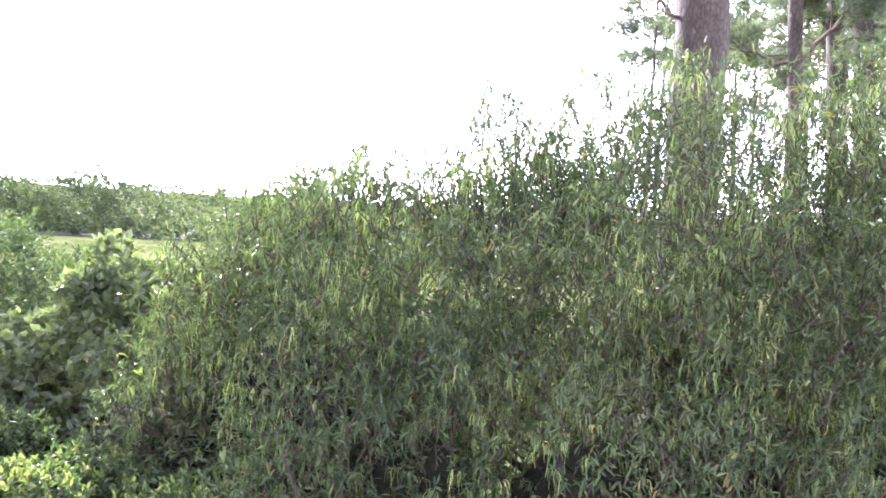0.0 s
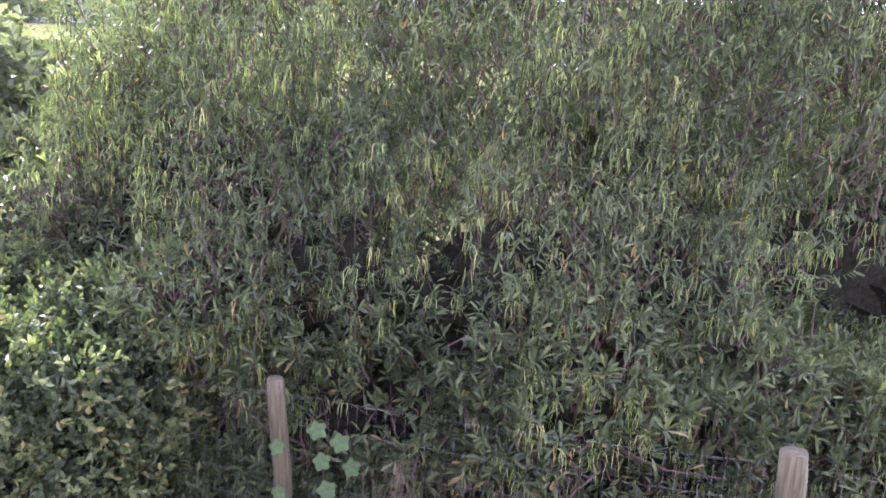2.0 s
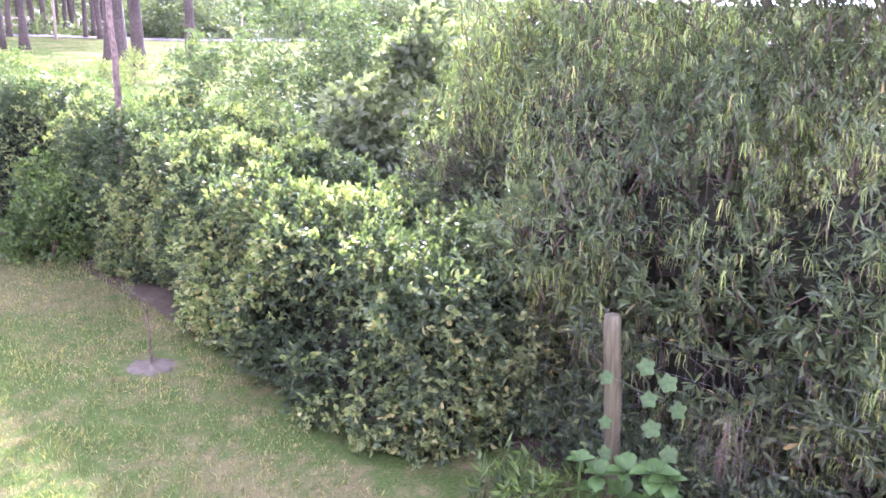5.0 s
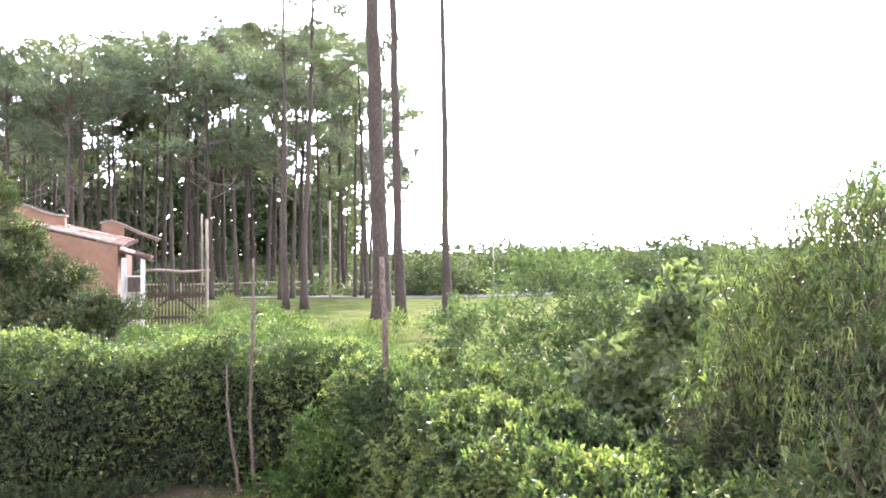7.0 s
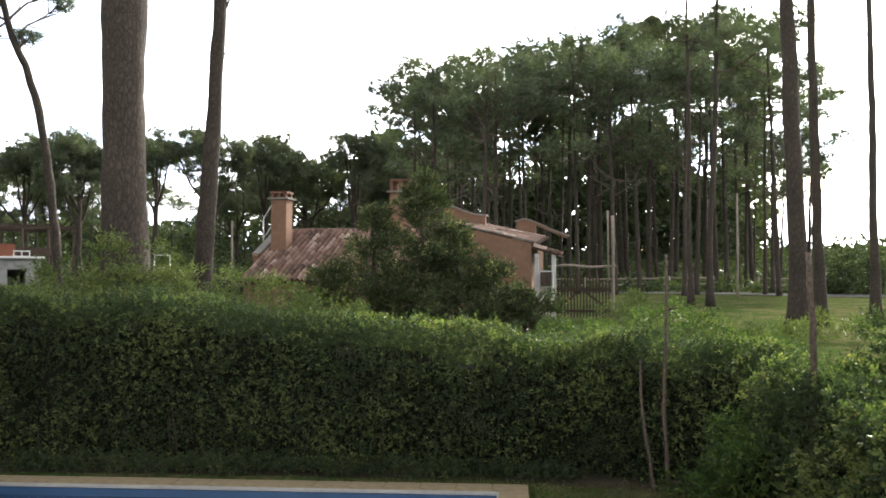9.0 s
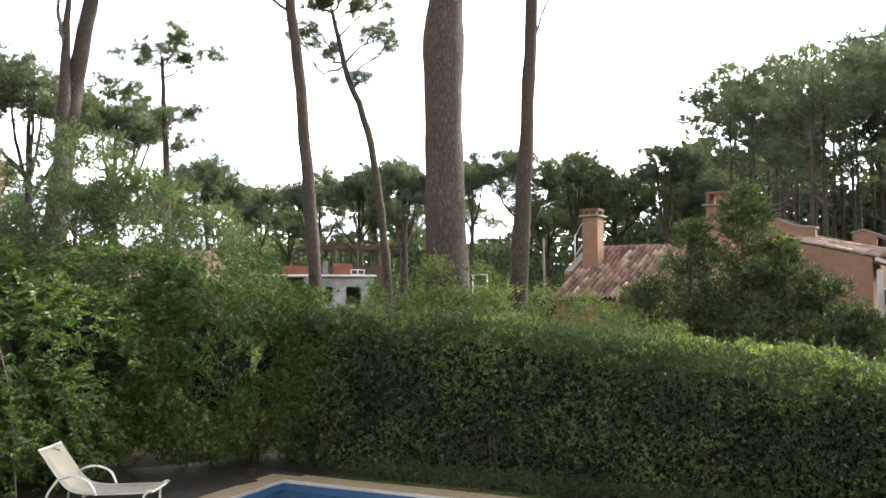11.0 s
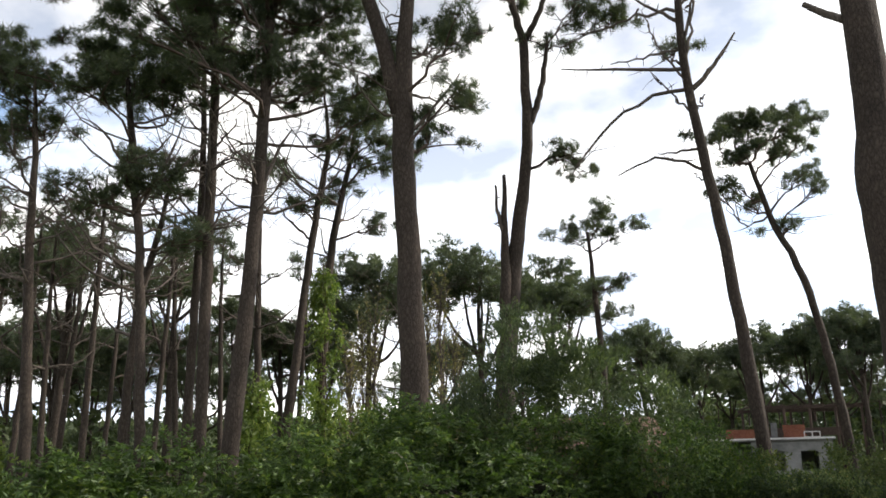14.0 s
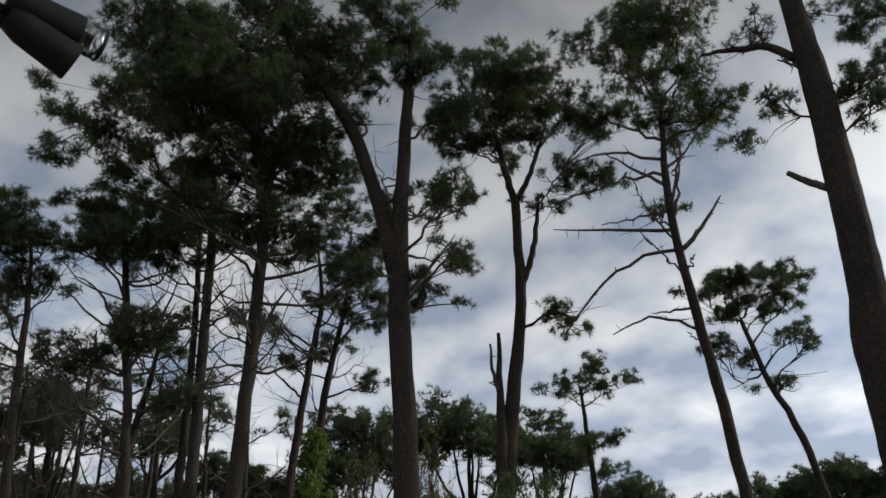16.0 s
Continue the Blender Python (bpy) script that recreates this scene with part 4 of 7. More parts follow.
WOOD = [far_pine("umbrella", 12, 11), far_pine("ragged", 12, 12), far_pine("tall", 13, 13), far_pine("umbrella", 12, 14), far_pine("ragged", 11, 15)]
HEIGHT = [12, 12, 13, 12, 11]


def plant_wood():
    r = np.random.default_rng(5)
    # az from, az to, nearest, farthest, lowest and highest top, how many
    zones = [(34, 62, 46, 80, 9, 11.5, 16), (14, 34, 60, 85, 8, 10, 8), (-9, 14, 70, 92, 9, 11, 13), (-18.5, -9, 64, 85, 10, 12, 10), (-44, -40, 52, 80, 11, 16, 5), (-29, -18.5, 50, 78, 15, 20.5, 20), (-42, -29, 50, 78, 17, 21.5, 22), (-125, -96, 26, 50, 10, 15, 20),
             (-40, -18.5, 80, 125, 17, 21, 12), (10, 64, 82, 125, 9, 12, 6), (-18, 12, 88, 125, 9, 12, 6)]
    first = set()
    for a0, a1, d0, d1, h0, h1, n in zones:
        for k in range(n):
            a = a0 + (a1 - a0) * (k + r.uniform(0.1, 0.9)) / n
            d = d0 + (d1 - d0) * math.sqrt(r.uniform(0, 1))
            p = spot(a, d)
            p.z = float(ground_z(p.x, p.y)) - 0.1
            top = 3.1 + r.uniform(h0, h1) * d / ((d0 + d1) / 2) * 0.86 - p.z
            w = int(r.integers(0, 5))
            s = top / HEIGHT[w]
            m = pose(*p, 0, 0, r.uniform(0, 360)) @ Matrix.Diagonal((s * r.uniform(0.85, 1.1), s * r.uniform(0.85, 1.1), s, 1))
            if w not in first:
                first.add(w)
                WOOD[w].matrix_basis = m
                WOOD[w].scale = m.to_scale()
                ob = WOOD[w]
            else:
                ob = copy_thing(WOOD[w], pose(*p, 0, 0, r.uniform(0, 360)))
                ob.scale = (s * r.uniform(0.85, 1.1), s * r.uniform(0.85, 1.1), s)


plant_wood()

# ---- hedges and bushes ----


def hedge(name, label, path, width, height, leaves, tips, size=0.038, group="", six=False, wide=0.55):
    """A clipped hedge along a line of places. height: at each place."""
    root = thing(name, label, "hedge", (path[0][0], path[0][1], 0), group)
    o = np.array([path[0][0], path[0][1], 0.0])
    L = resample([(x, y, 0, h) for (x, y), h in zip(path, height)], 40)
    seg = np.linalg.norm(np.diff(L[:, :2], axis=0), axis=1)
    s = np.concatenate([[0], np.cumsum(seg)])
    tan = unit(np.gradient(L[:, :2], axis=0))

    HEADS = [(rng.uniform(0, s[-1]), rng.uniform(0.1, 2.8) + 40 * q if q else rng.uniform(-0.6, 0.6) * width + 20, rng.uniform(0.22, 0.6)) for q, k in ((-1, 10), (1, 10), (0, 7)) for _ in range(int(s[-1] * k))]

    def surface(n, inset, rough):
        u = rng.uniform(0, s[-1], n)
        c = np.stack([np.interp(u, s, L[:, k]) for k in range(4)], 1)
        t = np.stack([np.interp(u, s, tan[:, k]) for k in range(2)], 1)
        nor = np.stack([t[:, 1], -t[:, 0]], 1)
        h = c[:, 3]
        around = rng.uniform(0, 1, n) * (2 * h + width)
        side = np.where(around < h, -1.0, np.where(around < 2 * h, 1.0, 0.0))
        across = np.where(side == 0, rng.uniform(-0.5, 0.5, n) * width, side * width / 2)
        z = np.where(side == 0, h, np.where(around < h, around, around - h))
        out = np.stack([nor[:, 0] * side, nor[:, 1] * side, (side == 0) * 1.0], 1)
        # rounded shoulders and a lumpy face
        sh = np.clip((z - (h - 0.35)) / 0.35, 0, 1) * (side != 0)
        across = across * (1 - 0.18 * sh * sh)
        z = z - 0.16 * (np.abs(across) / (width / 2)) ** 3 * (side == 0)
        # rounded heads of growth, with creases between them
        v = np.where(side == 0, across + 20, z + 40 * side)
        near = np.full(n, 1.0)
        for cu, cv, cr in HEADS:
            near = np.minimum(near, ((u - cu) ** 2 + (v - cv) ** 2) / (cr * cr))
        lump = 0.3 * (1 - near) - 0.16 + 0.06 * np.sin(u * 1.3 + 0.7) * np.sin(z * 1.1 + u * 0.4)
        off = lump - inset - rough * rng.random(n) ** 1.5
        # the two ends
        end = rng.random(n) < (2 * width) / (2 * s[-1] + 2 * width)
        far = rng.random(n) < 0.5
        ce = np.where(far[:, None], L[-1], L[0])
        te = np.where(far[:, None], tan[-1], -tan[0])
        c = np.where(end[:, None], ce, c)
        nor = np.where(end[:, None], np.stack([te[:, 1], -te[:, 0]], 1), nor)
        across = np.where(end, rng.uniform(-0.5, 0.5, n) * width, across)
        z = np.where(end, rng.uniform(0, 1, n) * c[:, 3], z)
        out = np.where(end[:, None], np.concatenate([te, np.zeros((n, 1))], 1), out)
        off = np.where(end, off + 0.2 * np.cos(across / width * 3), off)
        p = np.stack([c[:, 0] + nor[:, 0] * across, c[:, 1] + nor[:, 1] * across, z], 1) + out * off[:, None]
        p[:, 2] = np.maximum(p[:, 2], 0.04)
        return p - o, out + np.array([0, 0, 0.35])

    # solid dark core: the shade among the twigs is put into its colour
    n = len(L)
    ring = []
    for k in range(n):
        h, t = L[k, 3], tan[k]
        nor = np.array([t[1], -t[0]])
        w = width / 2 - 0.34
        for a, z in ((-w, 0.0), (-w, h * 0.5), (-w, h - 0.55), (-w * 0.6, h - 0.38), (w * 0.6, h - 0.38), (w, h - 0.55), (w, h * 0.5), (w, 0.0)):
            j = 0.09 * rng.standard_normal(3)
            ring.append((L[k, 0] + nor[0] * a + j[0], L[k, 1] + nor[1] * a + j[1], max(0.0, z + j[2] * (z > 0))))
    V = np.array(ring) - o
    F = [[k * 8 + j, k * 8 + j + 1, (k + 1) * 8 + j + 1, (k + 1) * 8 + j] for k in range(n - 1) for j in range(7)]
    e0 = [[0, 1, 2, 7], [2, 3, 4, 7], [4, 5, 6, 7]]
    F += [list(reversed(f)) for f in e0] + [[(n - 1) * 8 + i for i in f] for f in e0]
    arr_part("shade_core", V, np.array(F), CORE, root, smooth=False)
    per = 6
    p, d = surface(leaves // per, 0.0, 0.34)
    # the ends of the run
    v, f = sprays(p, d + 0.9 * rng.standard_normal(p.shape), per, 0.11, size, size * wide, 0.1, 0.9, six)
    tagged(arr_part("foliage", v, f, HEDGE_LEAF, root, smooth=False), "small dark green leaves")
    p, d = surface(tips * 3 // 5, -0.03, 0.06)
    keep = np.sin(p[:, 0] * 2.1 + 1.3) * np.sin(p[:, 1] * 1.7 + p[:, 2] * 2.2) + 0.5 * rng.standard_normal(len(p)) > 0.15
    p, d = p[keep], d[keep]
    v, f = sprays(p, d + 0.5 * rng.standard_normal(p.shape), 5, 0.07, size * 1.05, size * wide * 1.05, 0.0, 0.8, six)
    tagged(arr_part("new_growth", v, f, HEDGE_TIP, root, smooth=False), "yellow-green young leaf tips")
    # unclipped shoots stand out of the top
    p, d = surface(leaves // 150, 0.0, 0.05)
    p = p[p[:, 2] > 0.72 * np.mean(height)]
    k = len(p)
    lift = unit(np.stack([rng.normal(0, 0.3, k), rng.normal(0, 0.3, k), np.ones(k)], 1))
    v, f = sprays(p, lift, 9, 0.22, size * 1.1, size * 0.55, 0.0, 0.6)
    arr_part("leafage", v, f, HEDGE_LEAF, root, "unclipped leafy shoots", smooth=False)
    # bare twigs at the foot
    bits = []
    for k in range(70):
        q, dd = surface(1, 0.12, 0.05)
        q = q[0]
        q[2] = 0
        e = q + np.array([rng.uniform(-0.15, 0.15), rng.uniform(-0.15, 0.15), rng.uniform(0.5, 1.1)])
        bits.append(tube([q, (q + e) / 2 + rng.standard_normal(3) * 0.05, e], [0.014, 0.01, 0.005], 4))
    v, f = join(bits)
    arr_part("branching", v, f, SHRUB_BARK, root)
    return root


def shrub(name, label, blobs, sprigs, per, reach, length, width, material, droop=0.2, shell=0.5, stems=6, bark=SHRUB_BARK, category="bush", spread=0.8, foot=None, six=False, heart=0.425, up=0.25, gaps=0.0, feather=0, clumps=0, tuft=0.24):
    """A bush: stems from the ground, a core coloured near-black as inner shade, and leafy sprigs in the outer part of
    its blobs.
    """
    B = np.array(blobs, float)
    fx, fy = foot if foot else (B[:, 0].mean(), B[:, 1].mean())
    o = np.array([fx, fy, float(ground_z(fx, fy)) - 0.05])
    root = thing(name, label, category, tuple(o))
    B[:, :3] -= o
    p, d = in_blobs(B, sprigs, shell)
    if clumps:
        # most of the sprigs gather in tufts at the branch ends
        c, cd = in_blobs(B, clumps, 0.3)
        k = rng.integers(0, clumps, sprigs)
        off = unit(rng.standard_normal((sprigs, 3)) + 0.7 * cd[k] + [0, 0, 0.35])
        own = rng.random(sprigs) < 0.8
        size = tuft * (0.6 + 0.8 * rng.random(clumps))[k]
        p = np.where(own[:, None], c[k] + off * (size * rng.uniform(0.5, 1.0, sprigs))[:, None], p)
        d = np.where(own[:, None], off + 0.4 * cd[k], d)
    ok = p[:, 2] > 0.03
    if gaps:
        q = p * 2.4
        lumps = np.sin(q[:, 0] + 1.7 * np.sin(q[:, 1])) + np.sin(q[:, 1] * 1.3 + q[:, 2]) + np.sin(q[:, 2] * 1.6 + q[:, 0] * 0.7) + 0.5 * np.sin(q[:, 1] * 3.1 + q[:, 2] * 2.7)
        ok &= lumps + 0.9 * rng.standard_normal(len(p)) > gaps
    p, d = p[ok], d[ok]
    h = d + [0, 0, up] + 0.7 * rng.standard_normal(p.shape)
    v, f = feathered(p, h, feather, reach, length, width) if feather else sprays(p, h, per, reach, length, width, droop, spread, six)
    arr_part("foliage", v, f, material, root, smooth=False)
    bits = []
    for k in range(stems):
        b = B[k % len(B)]
        e = b[:3] + unit(rng.standard_normal(3)) * b[3:] * rng.uniform(0.3, 0.9)
        s0 = np.array([rng.uniform(-0.3, 0.3), rng.uniform(-0.3, 0.3), 0.0])
        m = s0 * 0.6 + e * 0.4 + rng.standard_normal(3) * 0.15 + [0, 0, 0.2]
        S = resample([(*s0, 0.05), (*m, 0.035), (*e, 0.012)], 9, 0.03)
        bits.append(tube(S[:, :3], S[:, 3], 6))
        for j in (3, 4, 5, 6, 7):
            e2 = S[j, :3] + unit(rng.standard_normal(3)) * rng.uniform(0.4, 0.9)
            bits.append(tube([S[j, :3], (S[j, :3] + e2) / 2 + rng.standard_normal(3) * 0.06, e2], [0.015, 0.01, 0.004], 4))
    v, f = join(bits)
    arr_part("branching", v, f, bark, root)
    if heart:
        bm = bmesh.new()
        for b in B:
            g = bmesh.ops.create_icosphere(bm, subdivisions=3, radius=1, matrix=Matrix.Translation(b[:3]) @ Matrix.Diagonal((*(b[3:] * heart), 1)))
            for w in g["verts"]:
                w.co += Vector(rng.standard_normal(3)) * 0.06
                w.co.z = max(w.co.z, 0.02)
        tagged(part("shade_core", bm, CORE, root), kind="stuff")
    return root


def feathered(centres, heading, pairs, reach, length, width):
    """Compound leaves: leaflets in pairs along a drooping stalk."""
    n, m = len(centres), pairs * 2 + 1
    D = unit(heading)
    side = unit(np.cross(D, np.array([0, 0, 1.0]) + 0.45 * rng.standard_normal((n, 3))))
    s = np.array([0.2 + 0.75 * (k // 2) / (pairs - 1) for k in range(pairs * 2)] + [1.0])
    sign = np.array([1 if k % 2 else -1 for k in range(pairs * 2)] + [0.0])
    reach = reach * rng.uniform(0.7, 1.2, n)
    base = centres[:, None] + D[:, None] * (reach[:, None] * s)[:, :, None]
    base[:, :, 2] -= 0.35 * reach[:, None] * s * s
    ax = D[:, None] * 0.55 + side[:, None] * sign[None, :, None] + 0.12 * rng.standard_normal((n, m, 3))
    ax[:, :, 2] -= 0.3
    L = length * rng.uniform(0.75, 1.15, n * m)
    return leaf_arrays(base.reshape(-1, 3), ax.reshape(-1, 3), L, width)


def at3(az, d, z, rx, ry, rz):
    p = spot(az, d, z)
    return (p.x, p.y, p.z, rx, ry, rz)


hedge("hedge", "tall clipped hedge of small dark leaves behind the pool", [(-2.6, 16.0), (0.7, 15.1), (4.1, 13.1), (7.3, 11.4), (9.2, 10.0)], 1.3, [2.7, 2.62, 2.17, 2.07, 1.95], 200000, 30000, 0.052)
hedge("hedge", "lower hedge beside the lawn with yellow young leaves", [(8.6, 8.6), (7.9, 6.8), (7.0, 5.0), (6.0, 3.0), (5.75, 2.1)], 1.7, [1.85, 1.8, 1.6, 1.4, 1.3], 105000, 20000, 0.053, six=True, wide=0.62)

WATTLE = [at3(-89, 6.1, 0.65, 0.7, 0.9, 0.75), at3(-97, 6.0, 0.6, 0.7, 0.9, 0.7), at3(-105, 5.9, 0.6, 0.7, 0.9, 0.7), at3(-82, 6.2, 0.6, 0.6, 0.7, 0.7), at3(-76, 8.6, 2.1, 1.1, 1.2, 1.7), at3(-74, 7.8, 1.7, 1.1, 1.3, 1.7), at3(-80, 7.6, 2.1, 1.3, 1.4, 1.9), at3(-88, 7.6, 2.4, 1.4, 1.5, 2.0), at3(-97, 7.5, 2.5, 1.5, 1.6, 2.15), at3(-106, 7.4, 2.4, 1.5, 1.5, 1.95), at3(-115, 7.7, 3.4, 1.6, 1.5, 1.35),
          at3(-93, 6.3, 1.4, 1.0, 1.3, 1.3), at3(-82, 6.5, 1.4, 0.9, 1.0, 1.25), at3(-104, 6.4, 1.5, 1.0, 1.1, 1.2), at3(-99, 5.6, 1.0, 0.7, 0.8, 0.75), at3(-111, 6.5, 0.7, 0.8, 0.9, 0.75), at3(-118, 6.6, 0.6, 0.9, 0.9, 0.7), at3(-116, 8.9, 1.5, 1.2, 1.0, 1.5), (5.95, 1.6, 1.5, 0.55, 0.55, 0.45)]


def spoon_leaves(base, axis, length, width):
    """Leaves that widen towards a blunt tip."""
    n = len(base)
    axis = unit(axis)
    side = unit(np.cross(axis, np.array([0, 0, 1.0]) + 0.5 * rng.standard_normal((n, 3)))) * width[:, None]
    nor = np.cross(side, axis)
    a = axis * length[:, None]
    V = np.stack([base, base + a * 0.62 + side * 0.48 + nor * 0.2, base + a * 0.92 + side * 0.3, base + a - nor * 0.2, base + a * 0.9 - side * 0.3, base + a * 0.6 - side * 0.48 + nor * 0.2], 1)
    o = np.arange(n)[:, None] * 6
    return V.reshape(-1, 3), np.concatenate([o + [0, 1, 2, 3], o + [0, 3, 4, 5]])


def strings(base, out, length, width, links=5):
    """Thin hanging ribbons that arch outwards before they fall."""
    n = len(base)
    s = np.linspace(0, 1, links)
    reach = (0.25 + 0.5 * rng.random(n)) * length * 0.45
    wave = rng.uniform(0, 6.28, n)
    P = base[:, None] + out[:, None] * (reach[:, None] * np.sqrt(s))[:, :, None]
    P[:, :, 2] += length[:, None] * (0.16 * s - 1.05 * s * s)
    flat = np.stack([-out[:, 1], out[:, 0], 0 * out[:, 0]], 1)
    P = P + flat[:, None] * (0.06 * length[:, None] * np.sin(s * 7 + wave[:, None]))[:, :, None]
    w = unit(flat + 0.8 * rng.standard_normal((n, 3)))[:, None] * (width * np.array([0.6] + [1.0] * (links - 2) + [0.3]))[None, :, None] / 2
    V = np.stack([P - w, P + w], 2).reshape(n, links * 2, 3)
    o = np.arange(n)[:, None] * links * 2
    F = np.concatenate([o + [2 * k, 2 * k + 1, 2 * k + 3, 2 * k + 2] for k in range(links - 1)])
    return V.reshape(-1, 3), F


def wattle_bush():
    foot = np.array([7.6, -0.3, float(ground_z(7.6, -0.3)) - 0.05])
    root = thing("wattle_bush", "large wattle bush of leaf rosettes hung with seed pods", "bush", tuple(foot))
    B = np.array(WATTLE)
    B[:, :3] -= foot
    p, d = in_blobs(B, 25000, 0.3)
    q = p * 2.1
    lumps = np.sin(q[:, 0] + 1.7 * np.sin(q[:, 1])) + np.sin(q[:, 1] * 1.3 + q[:, 2]) + np.sin(q[:, 2] * 1.6 + q[:, 0] * 0.7) + 0.6 * np.sin(q[:, 1] * 3.1 + q[:, 2] * 2.7)
    # sparser on the side that faces the field
    ok = (p[:, 2] > 0.05) & ((p[:, 0] < 0.7) | (rng.random(len(p)) < 0.65)) & (lumps + 0.75 * rng.standard_normal(len(p)) > -0.65)
    p, d = p[ok], d[ok]
    deep, dd = in_blobs(B, 6500, 0.9)
    # the crown is thick right through
    fill, fd = in_blobs(B[B[:, 2] + B[:, 5] + foot[2] > 3.2], 4200, 0.95)
    fill, fd = fill[fill[:, 2] > 1.7], fd[fill[:, 2] > 1.7]
    deep, dd = np.concatenate([deep, fill]), np.concatenate([dd, fd])
    out = np.concatenate([p, deep]), np.concatenate([d, dd])
    p, d = out[0][out[0][:, 2] > 0.05], out[1][out[0][:, 2] > 0.05]
    # a dark hollow under the boughs, near the fence's far end
    q = p + foot - [6.75, -3.0, 1.62]
    u, w = q[:, 0] * 0.891 - q[:, 1] * 0.454, q[:, 0] * 0.454 + q[:, 1] * 0.891
    hollow = (u / 1.9) ** 2 + (w / 0.75) ** 2 + (q[:, 2] / 0.42) ** 2 < 1
    p, d = p[~hollow], d[~hollow]
    n, per = len(p), 10
    head = unit(d * 0.6 + [0, 0, 0.75] + 0.4 * rng.standard_normal((n, 3)))
    C, H = np.repeat(p, per, 0), np.repeat(head, per, 0)
    s = np.tile(np.linspace(0, 1, per), n)
    ax = H * (0.25 + 0.9 * s)[:, None] + unit(rng.standard_normal((n * per, 3))) * 0.85
    # the upper growth is finer, and half of its leaves hang
    high = np.repeat(np.clip((p[:, 2] + foot[2] - 1.1) / 0.9, 0, 1), per)
    ax[:, 2] -= 1.5 * high * (rng.random(n * per) < 0.5)
    size = np.repeat(rng.uniform(0.75, 1.2, n), per) * (1 - 0.22 * high)
    v, f = spoon_leaves(C + H * (s * (0.06 + 0.08 * high))[:, None], ax, 0.1 * size * rng.uniform(0.7, 1.2, n * per), 0.026 * size * (1 - 0.18 * high))
    arr_part("foliage", v, f, WATTLE_LEAF, root, smooth=False)
    # the twig under each rosette
    k = len(p)
    back = unit(-head + [0, 0, -0.5] + 0.5 * rng.standard_normal((k, 3))) * rng.uniform(0.1, 0.25, (k, 1))
    u = unit(np.cross(back, [0.3, 0.2, 1])) * 0.0035
    w = unit(np.cross(back, u)) * 0.0035
    tri = np.stack([p + u, p - u * 0.5 + w, p - u * 0.5 - w, p + back + u * 1.5, p + back - u * 0.8 + w * 1.5, p + back - u * 0.8 - w * 1.5], 1)
    o = np.arange(k)[:, None] * 6
    bits = [(tri.reshape(-1, 3), np.concatenate([o + [0, 1, 4, 3], o + [1, 2, 5, 4], o + [2, 0, 3, 5]]))]
    v, f = bits[0]
    arr_part("twiggy_growth", v, f, DARK_BARK, root, smooth=False)
    bits = []
    for j in range(40):
        b = B[j % len(B)]
        e = b[:3] + unit(rng.standard_normal(3)) * b[3:] * rng.uniform(0.3, 0.85)
        s0 = np.array([rng.uniform(-0.7, 0.3), rng.uniform(-1.2, 1.2), 0.0])
        m = s0 * 0.6 + e * 0.4 + rng.standard_normal(3) * 0.2 + [0, 0, 0.2]
        S = resample([(*s0, 0.05), (*m, 0.034), (*e, 0.01)], 10, 0.04)
        bits.append(tube(S[:, :3], S[:, 3], 6))
        for i in (3, 4, 5, 6, 7, 8, 9):
            e2 = S[i, :3] + unit(rng.standard_normal(3) + [0, 0, 0.5]) * rng.uniform(0.4, 1.0)
            bits.append(tube([S[i, :3], (S[i, :3] + e2) / 2 + rng.standard_normal(3) * 0.07, e2], [0.012, 0.008, 0.003], 4))
    v, f = join(bits)
    arr_part("branching", v, f, DARK_BARK, root)
    # near-black bodies stand for the shade inside the bush and behind the hollow
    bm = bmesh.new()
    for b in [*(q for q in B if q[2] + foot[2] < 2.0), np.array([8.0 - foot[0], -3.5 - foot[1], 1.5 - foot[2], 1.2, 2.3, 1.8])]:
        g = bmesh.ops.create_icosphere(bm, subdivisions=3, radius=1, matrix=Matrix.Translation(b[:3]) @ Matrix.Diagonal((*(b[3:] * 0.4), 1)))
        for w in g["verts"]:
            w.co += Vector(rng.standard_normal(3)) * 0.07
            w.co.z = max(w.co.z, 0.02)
    tagged(part("shade_core", bm, CORE, root), kind="stuff")
    # pods hang from the outer rosettes, in bunches
    pick = rng.random(len(p)) < 0.34 + 0.45 * np.sin(p[:, 1] * 2.9) * np.sin(p[:, 2] * 3.1 + 1)
    pick[-4000:] = False
    c = p[pick]
    many = 7
    a = rng.uniform(0, 6.28, len(c) * many)
    ring = np.stack([np.cos(a), np.sin(a), 0 * a], 1)
    L = np.repeat(rng.uniform(0.11, 0.2, len(c)), many) * rng.uniform(0.5, 1.15, len(a))
    v, f = strings(np.repeat(c, many, 0) + ring * 0.02, ring, L, 0.0056)
    arr_part("podding", v, f, POD, root, "pale yellow-green stringy pods", smooth=False)
    # a few bright young shoots
    pick = np.flatnonzero(rng.random(len(p) - 4000) < 0.02)
    c = np.repeat(p[pick] + head[pick] * 0.07, 3, 0)
    ax = np.repeat(head[pick], 3, 0) + [0, 0, 0.6] + 0.35 * rng.standard_normal(c.shape)
    v, f = spoon_leaves(c, ax, rng.uniform(0.07, 0.12, len(c)), np.full(len(c), 0.03))
    arr_part("new_growth", v, f, HEDGE_TIP, root, "bright yellow-green young shoots", smooth=False)


wattle_bush()

